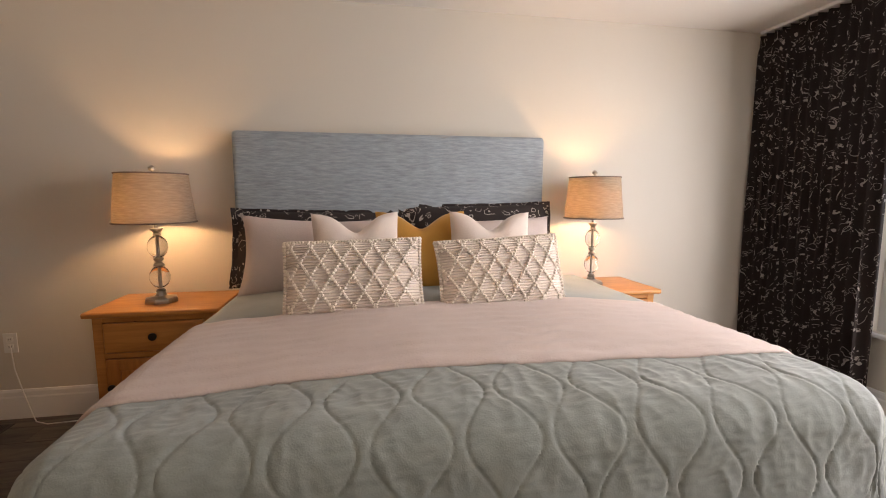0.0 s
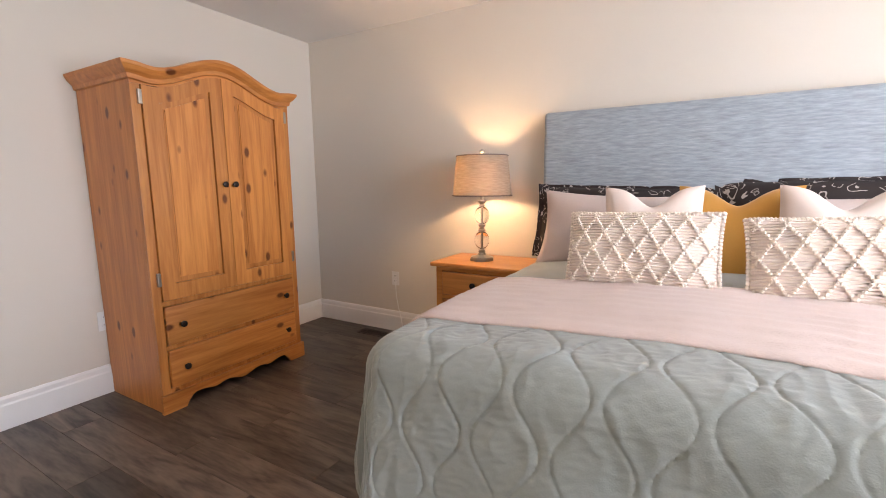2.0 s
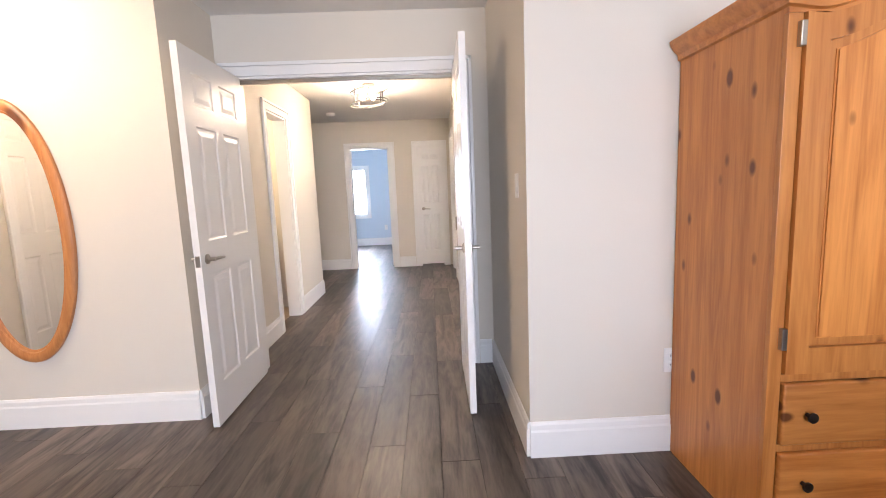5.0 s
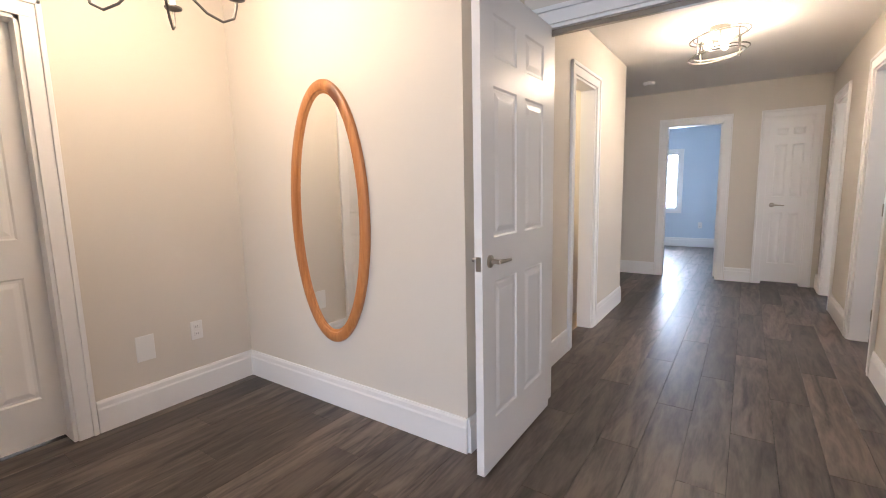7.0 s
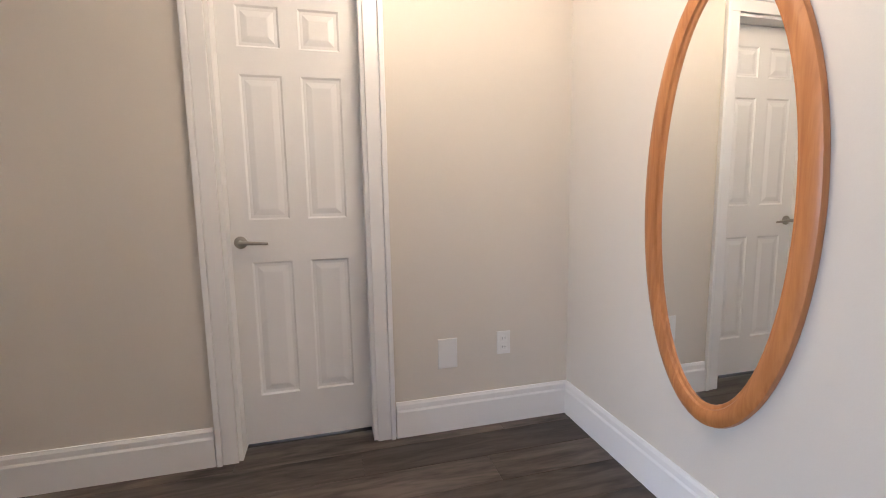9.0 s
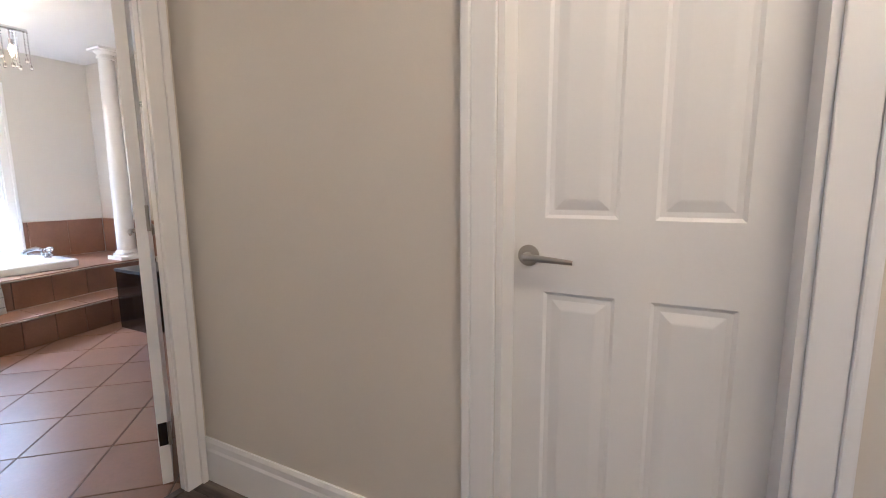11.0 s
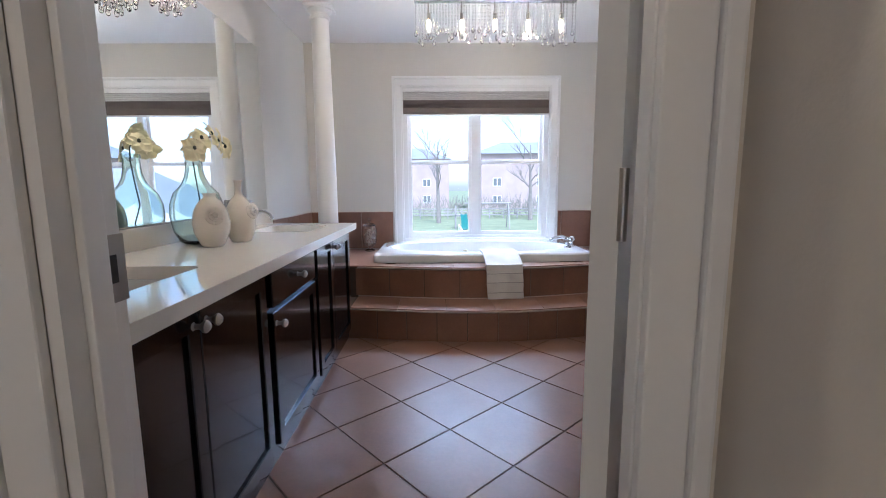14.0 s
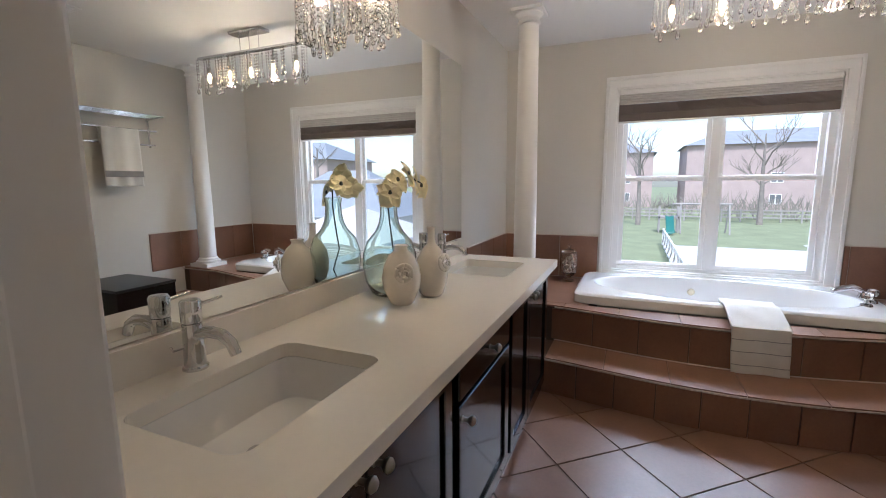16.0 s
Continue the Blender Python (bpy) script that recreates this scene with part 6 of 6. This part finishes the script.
bar = thing("bar_chandelier", "chrome bar chandelier with crystal strands, five lit bulbs", "chandelier", pose(2.03, -2.64, 2.20))
part("bar", bx(-0.022, 0.022, -0.51, 0.51, -0.008, 0.008, bevel=0.002), CHROME, bar)
part("canopy", bx(-0.05, 0.05, -0.15, 0.15, BZ - 2.20 - 0.022, BZ - 2.20, bevel=0.004), CHROME, bar)
for y in (-0.09, 0.0, 0.09):
    part("rod", tube(bmesh.new(), [(0, y, 0.008), (0, y, BZ - 2.222)], 0.003, 8), CHROME, bar)
for k in range(5):
    y = -0.42 + 0.21 * k
    h = part("lamp_holder", lathe(bmesh.new(), [(0.004, -0.008), (0.004, -0.07), (0.012, -0.075), (0.012, -0.115)], 12, (0, y, 0)), NICKEL, bar, "", True)
    part("bulb", lathe(bmesh.new(), [(0.007, -0.115), (0.013, -0.13), (0.014, -0.145), (0.008, -0.175), (0.0, -0.19)], 14, (0, y, 0)), BULB, h, "lit frosted bulb", True)
pts = []
for k in range(54):
    y = -0.50 + 1.0 * k / 53
    pts.append((0.03 * random.choice((-1, 1)) + random.uniform(-0.012, 0.012), y, -0.01, -0.17 - 0.075 * random.random()))
crystals(bar, pts, r=0.0068)
for y in (-2.85, -2.43):
    lamp("bar_light", "POINT", pose(2.03, y, 1.99), 4.6, (1.0, 0.80, 0.55), 0.014)

pend = thing("crystal_pendant", "small crystal drop ceiling light over the vanity, lit", "chandelier", pose(0.98, -1.19, BZ))
part("canopy", lathe(bmesh.new(), [(0.0, 0.0), (0.09, 0.0), (0.09, -0.02), (0.0, -0.024)], 28), CHROME, pend, "", True)
part("hoop", tube(bmesh.new(), [(0.09 * math.cos(2 * math.pi * i / 30), 0.09 * math.sin(2 * math.pi * i / 30), -0.26) for i in range(31)], 0.006, 8), CHROME, pend, "", True)
for a in (0, 120, 240):
    c_, s_ = 0.088 * math.cos(radians(a)), 0.088 * math.sin(radians(a))
    part("hanger", tube(bmesh.new(), [(c_, s_, -0.02), (c_, s_, -0.26)], 0.003, 6), CHROME, pend)
pts = []
for rad, cnt, z1 in ((0.09, 20, -0.50), (0.062, 13, -0.53), (0.034, 7, -0.56)):
    for k in range(cnt):
        a = 2 * math.pi * k / cnt
        pts.append((rad * math.cos(a), rad * math.sin(a), -0.26, z1 - 0.03 * random.random()))
crystals(pend, pts, r=0.006)
for k in range(3):
    a = radians(60 + 120 * k)
    part("bulb", lathe(bmesh.new(), [(0.008, -0.26), (0.020, -0.29), (0.020, -0.32), (0.0, -0.36)], 12, (0.045 * math.cos(a), 0.045 * math.sin(a), 0)), BULB, pend, "lit bulb", True)
lamp("pendant_light", "POINT", pose(0.98, -1.19, BZ - 0.40), 7.5, (1.0, 0.74, 0.45), 0.014)

# ---- bathroom: south side ----
bc = thing("storage_bench", "low black storage cabinet beside the tub platform", "cabinet", pose(1.66, -3.76, 0.006))
part("body", bx(-0.235, 0.215, -0.315, 0.305, 0.0, 0.46, bevel=0.003), ESPRESSO, bc, "black cabinet body")
part("top", bx(-0.240, 0.220, -0.315, 0.311, 0.461, 0.483, bevel=0.004), BLACKTOP, bc, "black top")
wc = thing("toilet", "white porcelain toilet with closed lid", "toilet", pose(0.95, -3.62, 0.006))
bm = bmesh.new()
rings = []
for kx, ky, cy, h in ((0.11, 0.19, -0.02, 0.0), (0.11, 0.19, -0.02, 0.02), (0.09, 0.15, -0.04, 0.12), (0.12, 0.20, 0.0, 0.24), (0.18, 0.26, 0.05, 0.36), (0.185, 0.265, 0.05, 0.39)):
    rings.append([bm.verts.new((kx * math.cos(2 * math.pi * i / 40), cy + ky * math.sin(2 * math.pi * i / 40), h)) for i in range(40)])
for a, b in zip(rings, rings[1:]):
    for i in range(40):
        bm.faces.new((a[i], a[(i + 1) % 40], b[(i + 1) % 40], b[i]))
bm.faces.new(rings[0])
bm.faces.new(rings[-1])
part("bowl", bm, PORCELAIN, wc, "", True)
bm = bmesh.new()
rings = [[bm.verts.new(((0.19 - k) * math.cos(2 * math.pi * i / 40), 0.05 + (0.27 - k) * math.sin(2 * math.pi * i / 40), h)) for i in range(40)] for k, h in ((0, 0.392), (0, 0.415), (0.02, 0.446))]
for a, b in zip(rings, rings[1:]):
    for i in range(40):
        bm.faces.new((a[i], a[(i + 1) % 40], b[(i + 1) % 40], b[i]))
bm.faces.new(rings[0])
bm.faces.new(rings[-1])
part("lid", bm, PORCELAIN, wc, "", True)
part("tank", bx(-0.21, 0.21, -0.455, -0.26, 0.38, 0.73, bevel=0.02, seg=3), PORCELAIN, wc, "", True)
part("tank_lid", bx(-0.22, 0.22, -0.458, -0.25, 0.732, 0.76, bevel=0.008), PORCELAIN, wc, "", True)
part("flush_handle", tube(bmesh.new(), [(-0.16, -0.255, 0.67), (-0.10, -0.245, 0.665)], 0.006, 8), CHROME, wc, "chrome handle")
rk = thing("towel_rack", "chrome hotel towel shelf with two rails on the wall", "towel rack", pose(1.86, BS, 1.72))
for x in (-0.32, 0.32):
    part("bracket", tube(bmesh.new(), [(x, 0.0, 0.10), (x, 0.21, 0.12), (x, 0.21, 0.12)], 0.007, 8), CHROME, rk)
    part("bracket", tube(bmesh.new(), [(x, 0.02, 0.12), (x, 0.03, -0.14)], 0.008, 8), CHROME, rk)
for y, z in ((0.03, 0.12), (0.09, 0.12), (0.15, 0.12), (0.21, 0.12), (0.10, 0.0), (0.07, -0.12)):
    part("rail", tube(bmesh.new(), [(-0.34, y, z), (0.34, y, z)], 0.007, 8), CHROME, rk, "", True)
t2 = thing("bath_towel", "white towel with grey band hanging on the towel rack", "towel", pose(1.88, BS + 0.10, 1.72))
bm = bmesh.new()


def hang(a, b):
    s = (b - 0.22) * 0.62
    x = -0.15 + 0.30 * a
    fold = 0.006 * math.sin(a * 14)
    if s < 0:
        return Vector((x, -0.012 + fold, s))
    return Vector((x, 0.016 + fold + 0.01 * s, 0.008 - s))


grid(bm, 30, 40, hang)
c2 = part("cloth", bm, TERRY, t2, "", True)
c2.modifiers.new("thickness", "SOLIDIFY").thickness = 0.010
part("band", bx(-0.152, 0.152, 0.030, 0.034, -0.40, -0.35), STRIPE, t2, "grey woven band")
cvn = thing("ceiling_vent", "white louvred ceiling vent in the bathroom", "ceiling vent", pose(1.15, -3.35, BZ))
part("frame", bx(-0.16, 0.16, -0.09, 0.09, -0.008, 0.0, bevel=0.003), WHITEPLASTIC, cvn)
for k in range(7):
    part("slat", bx(-0.135, 0.135, -0.066 + k * 0.02, -0.056 + k * 0.02, -0.014, -0.007), WHITEPLASTIC, cvn)
# door hardware on the bathroom jambs
structure("trim_strike_plate", bx(BX1 - 0.040, BX1 + 0.003, -1.8585, -1.8555, 0.900, 0.985, bevel=0.001), NICKEL, "nickel strike plate let into the bathroom door jamb", "strike plate")
structure("trim_threshold", bx(BX0, BX0 + 0.03, -2.475, -1.857, -0.004, 0.008, bevel=0.002), PLANK, "narrow floor transition strip in the bathroom doorway", "threshold")
structure("trim_strike_hole", bx(BX1 - 0.030, BX1 - 0.014, -1.8595, -1.8584, 0.925, 0.960), GAP, "latch hole in the strike plate", "strike plate")

# ---- outside ----
GZ = -2.6
GRASS = surface("pale_lawn", (0.24, 0.27, 0.15), 0.95, vary=0.2, scale=0.7, fine=9, bump=0.05)
CONC = surface("pale_patio_concrete", (0.58, 0.57, 0.55), 0.9, vary=0.06, scale=0.8, fine=14, bump=0.02)
BRICK = surface("red_brick_far", (0.44, 0.35, 0.325), 0.9, vary=0.12, scale=0.6, fine=10, bump=0.02)
ROOF = surface("grey_shingle", (0.27, 0.29, 0.32), 0.9, vary=0.12, scale=1.0, fine=12, bump=0.03)
BARK = surface("grey_bark", (0.26, 0.23, 0.20), 0.95, vary=0.2, scale=4, fine=30, bump=0.05)
FENCE = surface("weathered_fence", (0.34, 0.32, 0.30), 0.95, vary=0.15, scale=1, fine=20, bump=0.03)
HEDGE = surface("bare_shrub", (0.27, 0.25, 0.21), 0.95, vary=0.3, scale=3, fine=30, bump=0.1)
GREENPL = surface("green_slide_plastic", (0.03, 0.16, 0.13), 0.4, bump=0)
DARKGL = surface("dark_window_glass", (0.16, 0.17, 0.18), 0.1, bump=0)
structure("ground", bx(-60, 400, -250, 250, GZ - 0.3, GZ), GRASS, "pale winter lawn reaching to the distance", "ground")
structure("pavement", bx(4.2, 29.5, -24.0, -3.95, GZ, GZ + 0.05), CONC, "pale concrete patio below the window", "patio")


def house(name, label, x, y, w, d, h, wallmat):
    hs = thing(name, label, "house", pose(x, y, GZ))
    part("wall", bx(-d / 2, d / 2, -w / 2, w / 2, 0, h), wallmat, hs)
    bm = bmesh.new()
    o = 0.5
    lo = [bm.verts.new(p) for p in ((-d / 2 - o, -w / 2 - o, h), (d / 2 + o, -w / 2 - o, h), (d / 2 + o, w / 2 + o, h), (-d / 2 - o, w / 2 + o, h))]
    hi = [bm.verts.new(p) for p in ((0, -w / 2 + d / 2.4, h + 2.3), (0, w / 2 - d / 2.4, h + 2.3))]
    for f in ((lo[0], lo[1], hi[0]), (lo[1], lo[2], hi[1], hi[0]), (lo[2], lo[3], hi[1]), (lo[3], lo[0], hi[0], hi[1]), tuple(lo)):
        bm.faces.new(f)
    roof = part("roof", bm, ROOF, hs, "grey hipped shingle roof")
    for k in range(max(2, int(w / 6))):
        yy = -w / 2 + (k + 0.5) * w / max(2, int(w / 6))
        for z in (0.9, 3.7):
            if z + 1.4 < h:
                wn_ = part("window", bx(-d / 2 - 0.06, -d / 2 - 0.005, yy - 0.7, yy + 0.7, z, z + 1.35), TRIM, hs, "white framed window")
                for dy in (-0.34, 0.34):
                    part("pane", bx(-d / 2 - 0.075, -d / 2 - 0.061, yy + dy - 0.27, yy + dy + 0.27, z + 0.1, z + 1.25), DARKGL, wn_)
    return hs


house("brick_house", "two-storey red brick house with grey hipped roof", 76, -19.0, 21, 12, 8.8, BRICK)
house("brick_house", "two-storey red brick house behind bare trees", 82, 7.0, 23, 12, 8.4, BRICK)
house("brick_house", "red brick house with blue-grey roof beyond the gazebo", 44, -38.0, 14, 9, 6.6, BRICK)
house("garden_shed", "low pale shed with a large blue-grey roof", 20, -14.5, 7.5, 6, 2.3, surface("pale_siding", (0.5, 0.5, 0.49), 0.8))

fn = thing("fence", "weathered post-and-rail garden fence along the lawn", "fence", pose(50, 0, GZ))
for k in range(32):
    part("post", bx(-0.06, 0.06, -34 + k * 1.6 - 0.06, -34 + k * 1.6 + 0.06, 0, 1.25), FENCE, fn)
for z in (0.45, 0.8, 1.12):
    part("rail", bx(-0.02, 0.02, -34.2, 15.9, z - 0.06, z + 0.06), FENCE, fn)


def bare_tree(x, y, h, seed):
    rnd = random.Random(seed)
    t = thing("tree", "leafless grey winter tree behind the fence", "tree", pose(x, y, GZ), "bare trees")
    trunk, crown = bmesh.new(), bmesh.new()
    tube(trunk, [(0, 0, 0), (0.05, 0.02, h * 0.25), (0.0, 0.1, h * 0.5), (0.1, 0.1, h * 0.8)], [h * 0.026, h * 0.02, h * 0.014, h * 0.005], 8)

    def limb(p, d, ln, r, depth):
        q = p + d * ln * 0.5 + Vector((rnd.uniform(-1, 1), rnd.uniform(-1, 1), 0.4)) * ln * 0.08
        e = p + d * ln
        tube(crown, [p, q, e], [r, r * 0.75, r * 0.4], 5)
        if depth:
            for _ in range(4):
                nd = (d + Vector((rnd.uniform(-0.8, 0.8), rnd.uniform(-0.8, 0.8), rnd.uniform(-0.1, 0.7)))).normalized()
                limb(p + d * ln * rnd.uniform(0.45, 1.0), nd, ln * rnd.uniform(0.5, 0.7), r * 0.5, depth - 1)
    for k in range(8):
        a = rnd.random() * 6.28
        limb(Vector((0.03, 0.05, h * rnd.uniform(0.3, 0.75))), Vector((math.cos(a), math.sin(a), rnd.uniform(0.5, 1.3))).normalized(), h * rnd.uniform(0.2, 0.32), h * 0.008, 2)
    part("trunk", trunk, BARK, t, "", True)
    part("crown", crown, BARK, t, "bare branches")


for x, y, h, s in ((44, -2.5, 9.0, 1), (55, 3.5, 9.5, 2), (50, -22.0, 11.0, 3), (47, -12.5, 10.0, 4), (29, -24, 8.5, 5)):
    bare_tree(x, y, h, s)
bm = bmesh.new()
rnd = random.Random(8)
for k in range(1500):
    x, y, z = 53 + rnd.uniform(-1.2, 1.2), rnd.uniform(-36, 18), rnd.uniform(0, 3.4)
    p = Vector((x, y, GZ + z * 0.45))
    tube(bm, [p, p + Vector((rnd.uniform(-0.5, 0.5), rnd.uniform(-0.8, 0.8), rnd.uniform(0.7, 1.6)))], [0.05, 0.01], 4)
solid("shrubs", bm, HEDGE, "bare grey shrubs along the fence", "shrubs", kind="stuff")
ps = thing("play_set", "garden swing set with a green slide on the lawn", "play set", pose(38.0, -5.4, GZ))
for y in (-3.2, 0.0):
    for s in (-1, 1):
        part("post", tube(bmesh.new(), [(s * 0.9, y, 0), (0, y, 2.2)], 0.06, 8), FENCE, ps)
part("crossbeam", tube(bmesh.new(), [(0, -3.4, 2.2), (0, 0.6, 2.2)], 0.07, 8), FENCE, ps)
part("platform", bx(-0.7, 0.7, 0.1, 1.5, 1.1, 1.25), FENCE, ps)
for x in (-0.65, 0.65):
    for y in (0.15, 1.45):
        part("post", bx(x - 0.05, x + 0.05, y - 0.05, y + 0.05, 0, 2.0), FENCE, ps)
bm = bmesh.new()
grid(bm, 6, 12, lambda a, b: Vector((-0.7 - 1.9 * b, 0.5 + 0.55 * a, 1.25 - 1.15 * b + 0.12 * abs(2 * a - 1) + 0.1 * math.sin(b * 3.1))))
sl = part("slide", bm, GREENPL, ps, "green plastic slide", True)
sl.modifiers.new("thickness", "SOLIDIFY").thickness = 0.04
rl = thing("railing", "weathered white railing with crossed bars along the patio", "railing", pose(17.0, -3.85, GZ))
for k in range(9):
    part("post", bx(k * 1.6 - 0.05, k * 1.6 + 0.05, -0.05, 0.05, 0, 1.05), TRIM, rl)
for z in (0.12, 0.98):
    part("rail", bx(0.0, 12.8, -0.03, 0.03, z - 0.04, z + 0.04), TRIM, rl)
for k in range(8):
    part("brace", tube(bmesh.new(), [(k * 1.6, -0.02, 0.14), (k * 1.6 + 1.6, -0.02, 0.96)], 0.03, 6), FENCE, rl)
    part("brace", tube(bmesh.new(), [(k * 1.6, 0.02, 0.96), (k * 1.6 + 1.6, 0.02, 0.14)], 0.03, 6), FENCE, rl)
gz = thing("gazebo", "white-framed garden gazebo with a pale canopy roof", "gazebo", pose(10.5, -7.6, GZ + 0.05))
for x in (-1.5, 1.5):
    for y in (-1.5, 1.5):
        part("post", bx(x - 0.06, x + 0.06, y - 0.06, y + 0.06, 0, 2.3), TRIM, gz)
bm = bmesh.new()
lo = [bm.verts.new((sx * 1.8, sy * 1.8, 2.3)) for sx, sy in ((-1, -1), (1, -1), (1, 1), (-1, 1))]
tp = bm.verts.new((0, 0, 3.2))
for i in range(4):
    bm.faces.new((lo[i], lo[(i + 1) % 4], tp))
bm.faces.new(lo)
part("canopy", bm, surface("pale_canopy", (0.55, 0.54, 0.52), 0.8), gz, "pale canopy roof")
structure("backdrop_far_window", bx(-12.3, -12.28, -3.2, 0.6, 0.2, 2.6), glow("overcast_glow", (0.93, 0.97, 1.0), 5.0), "bright overcast sky behind the far window", "backdrop")
